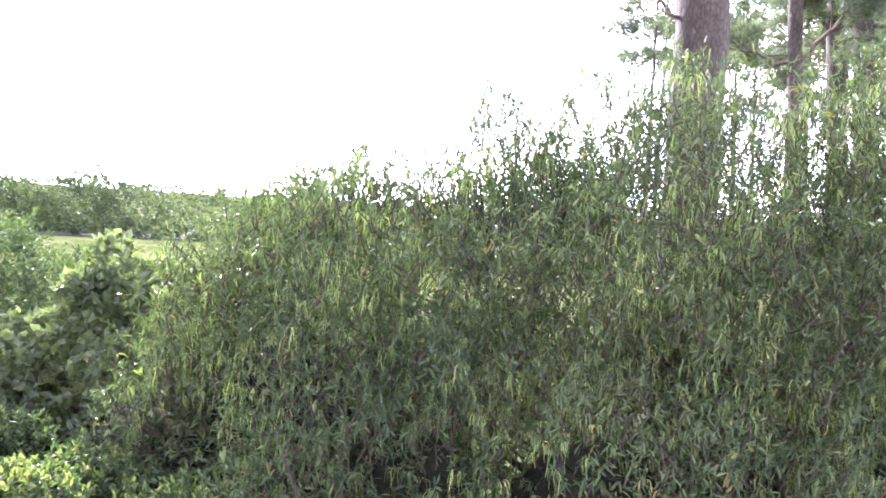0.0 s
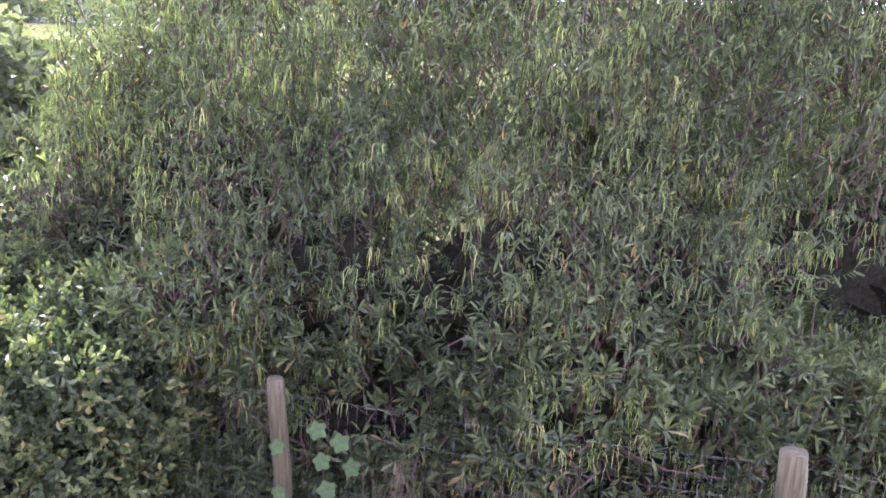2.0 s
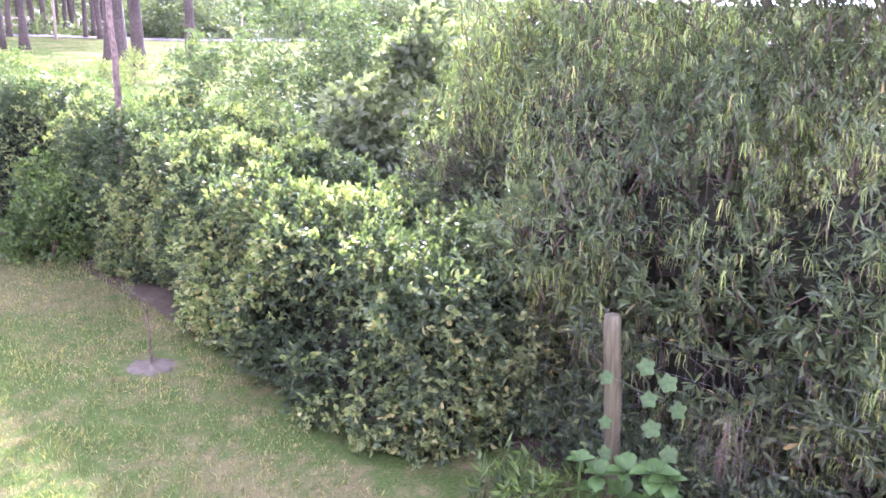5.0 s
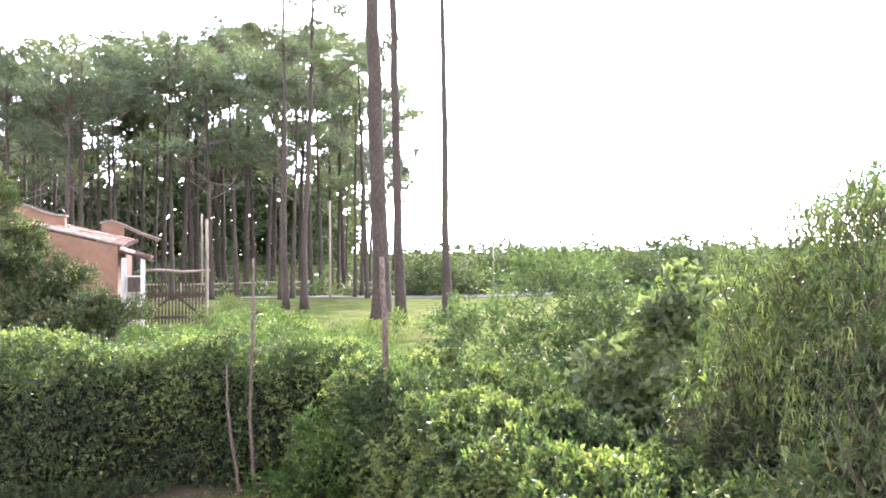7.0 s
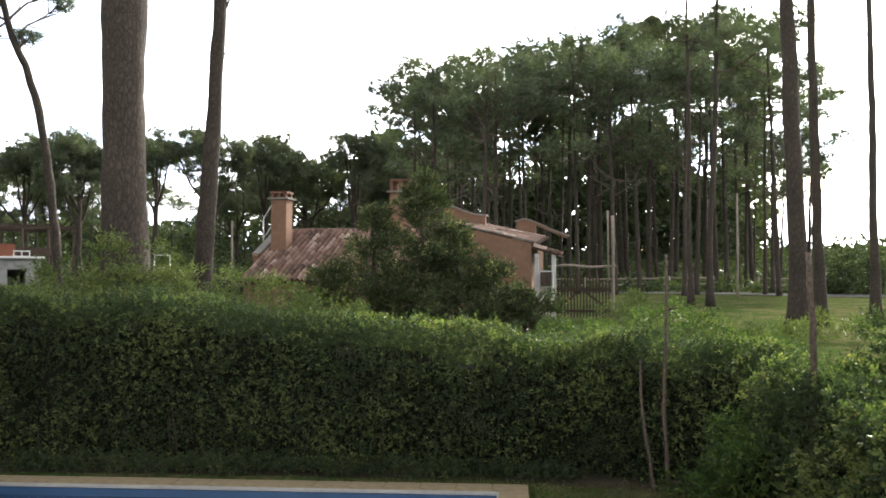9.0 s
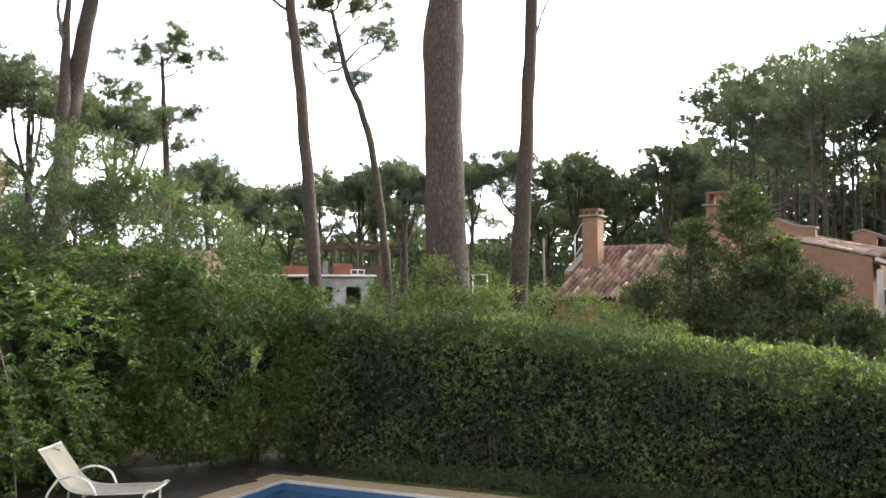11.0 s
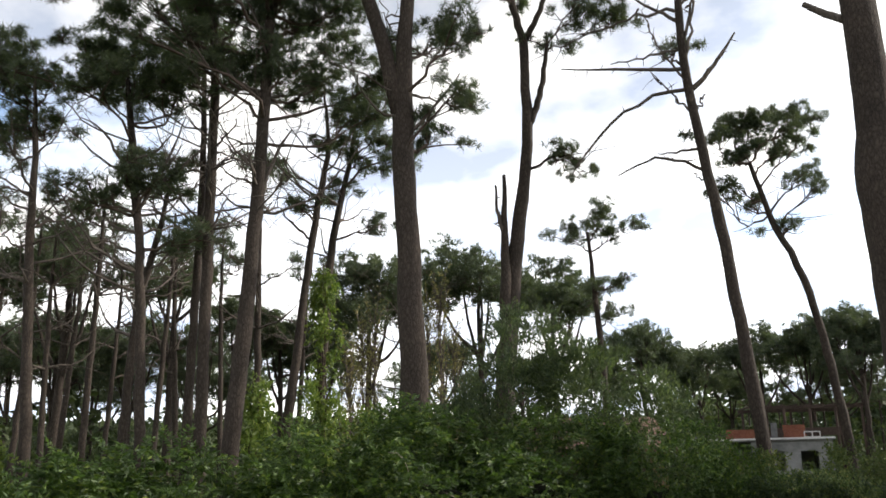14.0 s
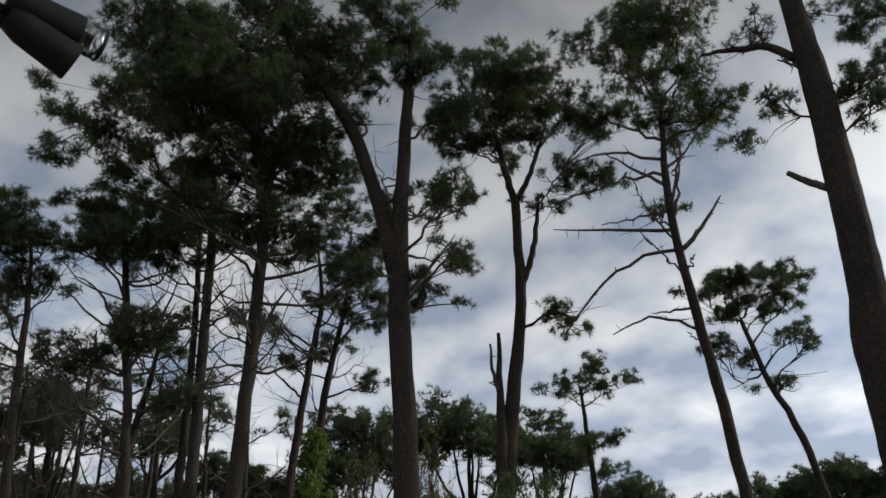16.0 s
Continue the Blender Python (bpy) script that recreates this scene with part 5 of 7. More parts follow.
# the shrubs beside the pool
shrub("ash_bush", "broad green bush of feathered leaves beside the pool", [at3(29, 14.8, 2.0, 1.8, 1.5, 1.75), at3(36, 14.2, 1.9, 1.6, 1.5, 1.55), at3(22.5, 15.6, 2.1, 1.5, 1.3, 1.65), at3(32, 13.8, 1.2, 1.2, 1.0, 1.1)], 8000, 7, 0.3, 0.105, 0.04, PRIVET_LEAF, shell=0.45, heart=0.42, feather=5, clumps=120, tuft=0.5)
shrub("ash_bush", "broad green bush of feathered leaves under the pines", [at3(44, 13.2, 1.4, 1.8, 1.6, 1.6), at3(52, 12.2, 1.3, 1.8, 1.8, 1.6), at3(60, 12.0, 1.3, 1.8, 1.8, 1.6)], 8000, 7, 0.3, 0.105, 0.04, PRIVET_LEAF, shell=0.45, heart=0.42, feather=5, clumps=120, tuft=0.5)
shrub("privet_bush", "dark leafy bush at the end of the hedge", [at3(14.8, 16.0, 1.8, 1.5, 1.2, 1.65), at3(10.5, 16.6, 1.5, 1.2, 1.2, 1.5)], 6500, 7, 0.2, 0.08, 0.034, PRIVET_LEAF, shell=0.45, heart=0.42, clumps=110, tuft=0.38)
shrub("acacia_bush", "tall feathery grey-green bush behind the broad bushes", [at3(23, 17.2, 3.9, 1.0, 1.1, 1.8), at3(19.5, 17.4, 3.6, 1.1, 1.1, 1.6), at3(15.5, 17.3, 3.3, 1.2, 1.1, 1.3), at3(26.5, 17.0, 3.0, 1.0, 1.0, 1.3)], 6500, 8, 0.3, 0.105, 0.03, GREY_LEAF, droop=0.1, shell=0.75, heart=0, stems=22, up=0.9, spread=0.5, clumps=230, tuft=0.28)


def conifer(az, d, top, wide, boughs, label):
    """A ragged conifer: boughs in loose tiers, shorter towards the top, with sprigs that lift at the ends."""
    g = float(ground_z(*spot(az, d).xy)) - 0.05
    root = thing("cypress_tree", label, "tree", tuple(spot(az, d, g)), "dark conifers")
    h = top - g
    S = resample([(0, 0, 0, 0.13), (0.06, 0.04, h * 0.5, 0.08), (0, 0, h, 0.012)], 16, 0.02)
    v, q, c = tube(S[:, :3], S[:, 3], 7)
    arr_part("trunk", v, [q, c], SHRUB_BARK, root)
    bits, P, D = [], [], []
    for k in range(boughs):
        t = 0.06 + 0.94 * (k + rng.random()) / boughs
        i = min(15, int(t * 15))
        a = rng.uniform(0, 6.28)
        r = wide * (1 - t) ** 0.8 * rng.uniform(0.4, 1.4) + 0.12
        out = np.array([math.cos(a), math.sin(a), rng.uniform(-0.15, 0.25)])
        b = S[i, :3]
        e = b + out * r + [0, 0, 0.3 * r]
        m = (b + e) / 2 + [0, 0, -0.12 * r]
        bits.append(tube([b, m, e], [0.02, 0.013, 0.005], 3))
        # heads of sprigs sit on the outer half of the bough, and turn upwards
        for q in np.linspace(0.5, 1, max(2, int(r * 3.2))):
            c = b * (1 - q) ** 2 + 2 * m * q * (1 - q) + e * q * q + rng.standard_normal(3) * 0.07
            size = rng.uniform(0.1, 0.2)
            n = int(150 * size)
            o = unit(rng.standard_normal((n, 3))) * [1, 1, 0.6]
            P.append(c + o * size * rng.uniform(0.3, 1, (n, 1)))
            D.append(o + out * 0.5 + [0, 0, 0.5])
    v, f = join(bits)
    arr_part("branching", v, f, SHRUB_BARK, root)
    P, D = np.concatenate(P), np.concatenate(D)
    v, f = sprays(P, D, 6, 0.2, 0.085, 0.042, 0.03, 0.6)
    arr_part("crown", v, f, CYPRESS_LEAF, root, smooth=False)
    pick = rng.random(len(P)) < 0.12
    v, f = sprays(P[pick] + unit(D[pick]) * 0.12, D[pick] + [0, 0, 0.5], 5, 0.14, 0.065, 0.034, 0.0, 0.6)
    arr_part("new_growth", v, f, DRY_LEAF, root, "tan young sprig ends", smooth=False)


conifer(-19.2, 22.5, 5.8, 1.2, 66, "ragged dark conifer in front of the tiled house")
conifer(-21.6, 22.5, 4.3, 1.25, 46, "broad open conifer in front of the tiled house")
conifer(-16.0, 22.6, 4.9, 1.15, 46, "ragged conifer beside the tiled roof")
conifer(-24.0, 22.2, 3.4, 1.2, 36, "low spreading conifer beside the tiled house")
conifer(-13.2, 22.7, 3.3, 1.2, 34, "low spreading conifer before the tiled roof")
conifer(-26.3, 21.8, 2.6, 0.9, 30, "small dark conifer beside the gate")

# further bushes, between the wattle and the open grass
shrub("mallow_bush", "broad-leaved mallow bush behind the lawn hedge", [at3(-64.2, 10.2, 1.5, 0.9, 1.0, 1.25), at3(-67.8, 9.8, 1.4, 0.9, 0.9, 1.2)], 2600, 6, 0.24, 0.13, 0.085, MALLOW_LEAF, droop=0.3, shell=0.4, clumps=60, tuft=0.25, heart=0)
shrub("oleander_bush", "lanceolate bush with shiny grey leaves and dry twigs", [at3(-68.4, 8.3, 1.15, 0.6, 0.7, 0.75), at3(-71.2, 8.1, 1.05, 0.55, 0.6, 0.7)], 650, 9, 0.3, 0.15, 0.022, SILVER_LEAF, droop=0.15, shell=0.4, spread=0.7, stems=12, up=0.7)
shrub("laurel_bush", "dense dark bush behind the lawn hedge", [at3(-55, 12.6, 1.6, 1.5, 1.5, 1.5), at3(-61, 12.0, 1.4, 1.4, 1.4, 1.35), at3(-67, 12.5, 1.3, 1.4, 1.4, 1.25), at3(-74, 11.5, 1.4, 1.4, 1.4, 1.4)], 13000, 7, 0.24, 0.085, 0.034, HEDGE_LEAF, shell=0.6, heart=0, clumps=420, tuft=0.28)
shrub("roadside_bush", "low wild bush on the bank beyond the hedge", [at3(-36, 16.6, 1.5, 1.1, 0.9, 0.75), at3(-30, 17.2, 1.35, 1.4, 0.9, 0.6), at3(-41.5, 15.8, 1.2, 0.9, 0.9, 0.7)], 3000, 7, 0.22, 0.07, 0.03, PRIVET_LEAF, shell=0.4, clumps=110, tuft=0.24)
shrub("roadside_bush", "wild green bush on the bank under the thick pine", [at3(-0.5, 16.9, 2.25, 1.2, 0.7, 1.15), at3(-6, 17.3, 2.0, 1.4, 0.8, 1.0), at3(3.5, 17.1, 2.0, 1.1, 0.8, 1.15), at3(8.0, 16.8, 1.75, 1.0, 0.8, 1.25), at3(-11, 17.0, 1.85, 1.3, 0.8, 0.95)], 7500, 7, 0.24, 0.075, 0.03, WILD_LEAF, shell=0.4, clumps=130, tuft=0.34, heart=0.45)
shrub("roadside_bush", "pale green bushes beside the ruined building", [at3(-2, 42, 2.4, 3.0, 2, 1.2), at3(-6, 40, 2.4, 3.5, 2, 1.2), at3(3, 44, 2.1, 2.5, 2, 0.9), at3(13.5, 42, 2.4, 2.4, 2, 1.2)], 7000, 7, 0.4, 0.16, 0.08, WILD_LEAF, shell=0.4, clumps=90, tuft=0.6)
for az, d, w, h in ((-46.5, 66, 3.0, 1.6), (-52.5, 72, 4.0, 2.4), (-57.5, 66, 3.2, 1.8), (-62.5, 70, 4.2, 2.6)):
    shrub("roadside_bush", "dense dark bush beyond the road", [at3(az, d, 1.9 + h * 0.5, w, w * 0.7, h), at3(az + 1.6, d + 1, 1.9 + h * 0.3, w * 0.7, w * 0.6, h * 0.8), at3(az - 1.8, d - 1, 1.9 + h * 0.35, w * 0.6, w * 0.6, h * 1.1)], 1500, 7, 0.5, 0.26, 0.13, FAR_LEAF, shell=0.5, heart=0, clumps=90, tuft=0.7, stems=3)


shrub("corner_bush", "low dark leafy bush in the corner of the lawn", [(7.62, 8.75, 0.5, 0.6, 0.6, 0.5)], 1100, 7, 0.2, 0.085, 0.034, PRIVET_LEAF, shell=0.5, heart=0.42, clumps=50, tuft=0.24)


shrub("weed_clump", "low rough weeds and wild grass beyond the hedge", [at3(-32.8, 28, 1.75, 0.7, 0.6, 0.55), at3(-36, 22, 1.45, 1.3, 0.9, 0.45), at3(-40.5, 20, 1.4, 1.3, 0.9, 0.42), at3(-45.5, 23, 1.5, 1.1, 0.9, 0.4)], 2600, 7, 0.3, 0.11, 0.024, WILD_LEAF, shell=0.7, heart=0, up=0.9, spread=0.5, clumps=90, tuft=0.3)


def creeper(az, d, low, high, wide, n, label, material=CREEPER_LEAF):
    """A climber that hangs round a trunk."""
    p0 = spot(az, d, float(ground_z(*spot(az, d).xy)))
    root = thing("creeper", label, "climber", tuple(p0))
    m = 44
    tc, ac = rng.uniform(0, 1, m) ** 1.2, rng.uniform(0, 6.28, m)
    rc = wide * (0.25 + 0.9 * (1 - tc)) * rng.uniform(0.1, 1.2, m)
    c = np.stack([rc * np.cos(ac), rc * np.sin(ac), low - p0.z + tc * (high - low)], 1)
    k = rng.integers(0, m, n)
    # strands that hang from each head of leaves
    p = c[k] + rng.standard_normal((n, 3)) * [0.1, 0.1, 0.08] - np.abs(rng.standard_normal((n, 1))) * [0, 0, 0.45]
    v, f = sprays(p, rng.standard_normal(p.shape) + [0, 0, -0.4], 6, 0.22, 0.13, 0.075, 0.5, 0.8)
    arr_part("foliage", v, f, material, root, smooth=False)
    bits = [tube(resample([(rng.uniform(-0.2, 0.2), rng.uniform(-0.2, 0.2), z) for z in np.linspace(0, high - p0.z, 6)], 12), np.linspace(0.03, 0.008, 12), 5) for _ in range(4)]
    v, f = join(bits)
    arr_part("branching", v, f, SHRUB_BARK, root)


creeper(36.4, 26.6, 2.2, 9.4, 0.8, 1050, "bright green creeper round a slim pine")
creeper(40.5, 25, 2.0, 5.5, 0.8, 900, "bright green creeper in the undergrowth")
creeper(33.2, 25, 2.0, 5.0, 0.8, 900, "yellow-green creeper at the wood's edge")
creeper(56.5, 24, 2.0, 4.6, 1.2, 1000, "bright green creeper under the pines")


def poplar(az, d, top, label):
    """A thin young poplar with upright twigs and few leaves."""
    p0 = spot(az, d, float(ground_z(*spot(az, d).xy)))
    root = thing("poplar_tree", label, "tree", tuple(p0), "young poplars")
    h = top - p0.z
    S = resample([(0, 0, 0, 0.06), (0.05, 0, h * 0.5, 0.04), (0, 0.05, h, 0.008)], 14, 0.015)
    bits, tips = [], []
    v, q, c = tube(S[:, :3], S[:, 3], 6)
    arr_part("trunk", v, [q, c], DEAD_WOOD, root)
    for k in range(80):
        i = rng.integers(2, 13)
        e = S[i, :3] + np.array([rng.uniform(-0.35, 0.35), rng.uniform(-0.35, 0.35), rng.uniform(0.6, 1.5)])
        bits.append(tube([S[i, :3], S[i, :3] * 0.5 + e * 0.5 + [0, 0, -0.1], e], [0.02, 0.014, 0.004], 4))
        tips += [S[i, :3] * (1 - q) + e * q for q in (0.4, 0.6, 0.8, 1.0)]
    v, f = join(bits)
    arr_part("branching", v, f, DEAD_WOOD, root)
    v, f = sprays(np.array(tips), rng.standard_normal((len(tips), 3)) + [0, 0, 1], 4, 0.18, 0.095, 0.06, 0.1, 0.9)
    arr_part("foliage", v, f, DRY_LEAF, root, smooth=False)


for a, d, z in ((28.6, 31, 9.6), (29.4, 32, 8.8), (33.0, 31, 8.6), (33.8, 31.5, 7.8), (27.7, 32, 8.0), (34.6, 30, 6.8)):
    poplar(a, d, z, "thin young poplar with sparse yellowed leaves")


def undergrowth():
    """Bushes and low branches far off under the pines."""
    n = 15000
    az = rng.uniform(-128, 70, n)
    d = rng.uniform(62, 120, n)
    d = np.where((az > 12) | (az < -70), rng.uniform(40, 110, n), d)
    h = (0.4 + 2.8 * rng.random(n) ** 1.3) * (0.65 + 0.5 * np.sin(az * 0.9) * np.sin(az * 0.37 + d * 0.05)) * np.where((az > -50) & (az < -28) & (d < 75), 0.15, 1.0)
    h = np.where(az > 34, h * 2.1, h)
    h = np.where((az > -90) & (az < -41), h * (0.45 + 0.9 * np.clip(np.sin(az * 1.7) * np.sin(az * 0.61 + 2), 0, 1)), np.where((az > -41) & (az < -28), h * 0.55, h))
    x, y = -np.sin(np.radians(az)) * d, np.cos(np.radians(az)) * d
    p = np.stack([x, y, ground_z(x, y) + h * rng.random(n) ** 0.5], 1)
    v, f = sprays(p, rng.standard_normal(p.shape) + [0, 0, 0.5], 7, 0.9, 0.55, 0.32, 0.1, 0.9)
    ob = arr_part("undergrowth", v, f, FAR_LEAF, smooth=False)
    tagged(ob, "low bushes under the far pine wood", "undergrowth", kind="stuff")


undergrowth()


def woodland():
    """The lower foliage of the wood on the far rise."""
    n = 9500
    az = np.where(rng.random(n) < 0.55, rng.uniform(-41, -14, n), rng.uniform(-14, 66, n))
    d = rng.uniform(100, 135, n)
    tall = np.where(az < -15, 19, np.where(az < -6, 9.5, np.where(az < 14, 4.0, 1.0))) * (0.75 + 0.35 * np.sin(az * 0.8) * np.sin(az * 0.23 + 1))
    x, y = -np.sin(np.radians(az)) * d, np.cos(np.radians(az)) * d
    p = np.stack([x, y, ground_z(x, y) + tall * rng.random(n)], 1)
    v, f = sprays(p, rng.standard_normal(p.shape) + [0, 0, 0.5], 7, 1.6, 1.1, 0.6, 0.1, 0.9)
    tagged(arr_part("undergrowth", v, f, FAR_LEAF, smooth=False), "dark lower foliage of the far wood", "wood", kind="stuff")


woodland()


def lawn_grass():
    n = 125000
    x, y = rng.uniform(-2.5, 8.6, n), rng.uniform(2.2, 12.4, n)
    keep = (x < 4.4 + (y - 2) * 0.5) & (y < 14.3 - 0.47 * x) & ((x - 5.34) ** 2 + (y - 5.08) ** 2 > 0.1)
    u, v = (x + 2.83) * 0.91 - (y - 14.88) * 0.415, -(x + 2.83) * 0.415 - (y - 14.88) * 0.91
    keep &= ~((u > -0.1) & (v > -0.1) & (u < 9.3) & (v < 4.7))
    keep &= ~((x < 0.1 - 0.0 * y) & (y > 9.5))
    x, y = x[keep], y[keep]
    p = np.stack([x, y, np.zeros(len(x)) - 0.004], 1)
    ax = rng.standard_normal(p.shape) * 0.55 + [0, 0, 1]
    v, f = leaf_arrays(p, ax, rng.uniform(0.025, 0.06, len(x)) * (1 + 0.7 * np.clip(np.sin(x * 3.1 + 2 * np.sin(y * 1.7)) * np.sin(y * 3.7 + x), 0, 1)), 0.008)
    tagged(arr_part("grass", v, f, GRASS_BLADE, smooth=False), "short uneven lawn grass, green with straw-coloured blades", "grass", kind="stuff")


lawn_grass()


def low_plants(name, label, line, n, length, width, material, tall, category="plant", lift=0.8, per=8):
    """Low leafy plants in a row along a line of places."""
    root = thing(name, label, category, (line[0][0], line[0][1], 0))
    L = resample([(x, y, 0) for x, y in line], 30)
    k = rng.integers(0, 30, n)
    p = L[k] + rng.standard_normal((n, 3)) * [0.16, 0.16, 0]
    p[:, 2] = tall * rng.random(n)
    v, f = sprays(p - [line[0][0], line[0][1], 0], rng.standard_normal(p.shape) * 0.6 + [0, 0, lift], per, 0.16, length, width, 0.1, 0.9)
    arr_part("foliage", v, f, material, root, smooth=False)
    bits = []
    for q in p[:: max(1, n // 60)] - [line[0][0], line[0][1], 0]:
        bits.append(tube([(q[0], q[1], -0.02), (q[0] + rng.uniform(-0.03, 0.03), q[1], q[2] * 0.6), tuple(q)], [0.006, 0.005, 0.003], 4))
    v, f = join(bits)
    arr_part("branching", v, f, SHRUB_BARK, root)
    return root


low_plants("border_plants", "low green border plants at the hedge foot", [(-1.5, 14.75), (1.5, 13.5), (5.0, 11.85), (6.2, 11.15)], 1400, 0.07, 0.022, HEDGE_LEAF, 0.22)
low_plants("border_plants", "leafy shrublets in the corner of the lawn", [(7.3, 9.9), (7.6, 9.3), (7.65, 8.4)], 350, 0.08, 0.03, PRIVET_LEAF, 0.3)
low_plants("fern_plants", "narrow-leaved green plants by the fence", [(4.75, 1.5), (4.7, 1.2)], 60, 0.12, 0.025, PRIVET_LEAF, 0.22)
low_plants("ground_cover", "dull creeping weeds under the fence", [(5.6, 1.3), (5.4, 0.7), (5.05, -0.3), (4.75, -1.3), (4.4, -2.3)], 1300, 0.07, 0.03, HEDGE_LEAF, 0.3)
low_plants("ground_cover", "dark low weeds between the hedge and the fence", [(5.9, 2.0), (5.75, 1.5), (6.1, 1.0), (5.9, 0.2)], 700, 0.08, 0.03, HEDGE_LEAF, 0.35)

# ---- pool and garden things ----


def pool():
    root = thing("swimming_pool", "blue swimming pool with a pale stone edge", "pool", (-2.83, 14.88, 0), turn=-24.5)
    W, D, c = 9.2, 4.56, 0.42
    bm = bmesh.new()
    box(bm, (W - 2 * c + 0.2, 0.1, 1.5), (W / 2, -c + 0.03, -0.77))
    box(bm, (W - 2 * c + 0.2, 0.1, 1.5), (W / 2, -D + c - 0.03, -0.77))
    box(bm, (0.1, D - 2 * c, 1.5), (c - 0.03, -D / 2, -0.77))
    box(bm, (0.1, D - 2 * c, 1.5), (W - c + 0.03, -D / 2, -0.77))
    box(bm, (W - 2 * c, D - 2 * c, 0.1), (W / 2, -D / 2, -1.5))
    part("basin", bm, POOL_LINING, root, "blue pool lining")
    V = [(c - 0.02, -c + 0.02, -0.13), (W - c + 0.02, -c + 0.02, -0.13), (W - c + 0.02, -D + c - 0.02, -0.13), (c - 0.02, -D + c - 0.02, -0.13)]
    arr_part("water", V, np.array([[3, 2, 1, 0]]), WATER, root, "still dark blue water")
    bm = bmesh.new()
    box(bm, (1, 1, 1), (0, 0, 0))
    bmesh.ops.bevel(bm, geom=bm.edges[:], offset=0.03, segments=2, affect="EDGES")
    me = bpy.data.meshes.new("coping_slab")
    bm.to_mesh(me), bm.free()
    me.materials.append(STONE)

    def slab(x, y, w, d):
        ob = new("coping_slab", me)
        ob.parent = root
        ob.location, ob.scale = (x, y, 0.012 + rng.uniform(-0.002, 0.002)), (w - 0.008, d - 0.008, 0.07)
    for k in range(18):
        for y in (-c / 2, -D + c / 2):
            slab(0.5111 * (k + 0.5), y, 0.511, c)
    for k in range(8):
        for x in (c / 2, W - c / 2):
            slab(x, -c - (D - 2 * c) / 8 * (k + 0.5), c, (D - 2 * c) / 8)
    bm = bmesh.new()
    for w, d, x, y in ((W - 2 * c + 0.08, 0.04, W / 2, -c - 0.006), (W - 2 * c + 0.08, 0.04, W / 2, -D + c + 0.006), (0.04, D - 2 * c - 0.06, c + 0.006, -D / 2), (0.04, D - 2 * c - 0.06, W - c - 0.006, -D / 2)):
        box(bm, (w, d, 0.05), (x, y, 0.012), 0.008)
    part("nosing", bm, GREY_PAINT, root, "pale nosing round the water")


pool()


def path(bm_points, r, seg=8):
    P = resample(bm_points, max(8, len(bm_points) * 5))
    return tube(P, np.full(len(P), r), seg)


def lounger():
    a = radians(17.9)
    toe, head = spot(18.0, 12.35), spot(22.6, 12.75)
    turn = math.degrees(math.atan2(head.y - toe.y, head.x - toe.x))
    root = thing("sun_lounger", "white sling sun lounger with its back raised", "lounger", (toe.x, toe.y, 0.045), turn=turn)
    # along +x from the foot to the head
    w = 0.3
    n = 18
    prof = [(0.0, 0.44), (0.08, 0.43), (0.6, 0.405), (1.02, 0.41), (1.14, 0.46), (1.34, 0.74), (1.51, 0.98)]
    P = resample([(x, 0, z) for x, z in prof], n)
    V, F = [], []
    for k, p in enumerate(P):
        for j, y in enumerate((-w, -w * 0.4, 0, w * 0.4, w)):
            V.append((p[0], y, p[2] - 0.018 * (1 - (y / w) ** 2)))
    for k in range(n - 1):
        for j in range(4):
            F.append((k * 5 + j, k * 5 + j + 1, (k + 1) * 5 + j + 1, (k + 1) * 5 + j))
    ob = arr_part("sling", V, np.array(F), SLING, root, "taut off-white mesh fabric")
    so = ob.modifiers.new("thick", "SOLIDIFY")
    so.thickness = 0.006
    for s in (-1, 1):
        v, f = join([path([(p[0], s * (w + 0.008), p[2]) for p in P], 0.011)])
        arr_part("side_rail", v, f, GREY_PAINT, root, "white tube")
        v, f = join([path([(0.72, s * (w + 0.04), 0.4), (0.8, s * (w + 0.05), 0.58), (1.0, s * (w + 0.05), 0.66), (1.22, s * (w + 0.05), 0.62), (1.38, s * (w + 0.04), 0.4), (1.42, s * (w + 0.03), 0.02)], 0.016)])
        arr_part("arm_rest", v, f, WHITE_METAL, root, "white curved arm")
        v, f = join([path([(-0.03, s * (w + 0.014), 0.46), (0.02, s * (w + 0.014), 0.47), (0.1, s * (w + 0.02), 0.4), (0.12, s * (w + 0.02), 0.02)], 0.016)])
        arr_part("leg", v, f, WHITE_METAL, root)
    for x, z in ((0.0, 0.44), (1.51, 0.98), (0.9, 0.38)):
        v, f = join([path([(x, -w - 0.014, z), (x, 0, z - 0.01), (x, w + 0.014, z)], 0.014)])
        arr_part("cross_bar", v, f, WHITE_METAL, root)


lounger()


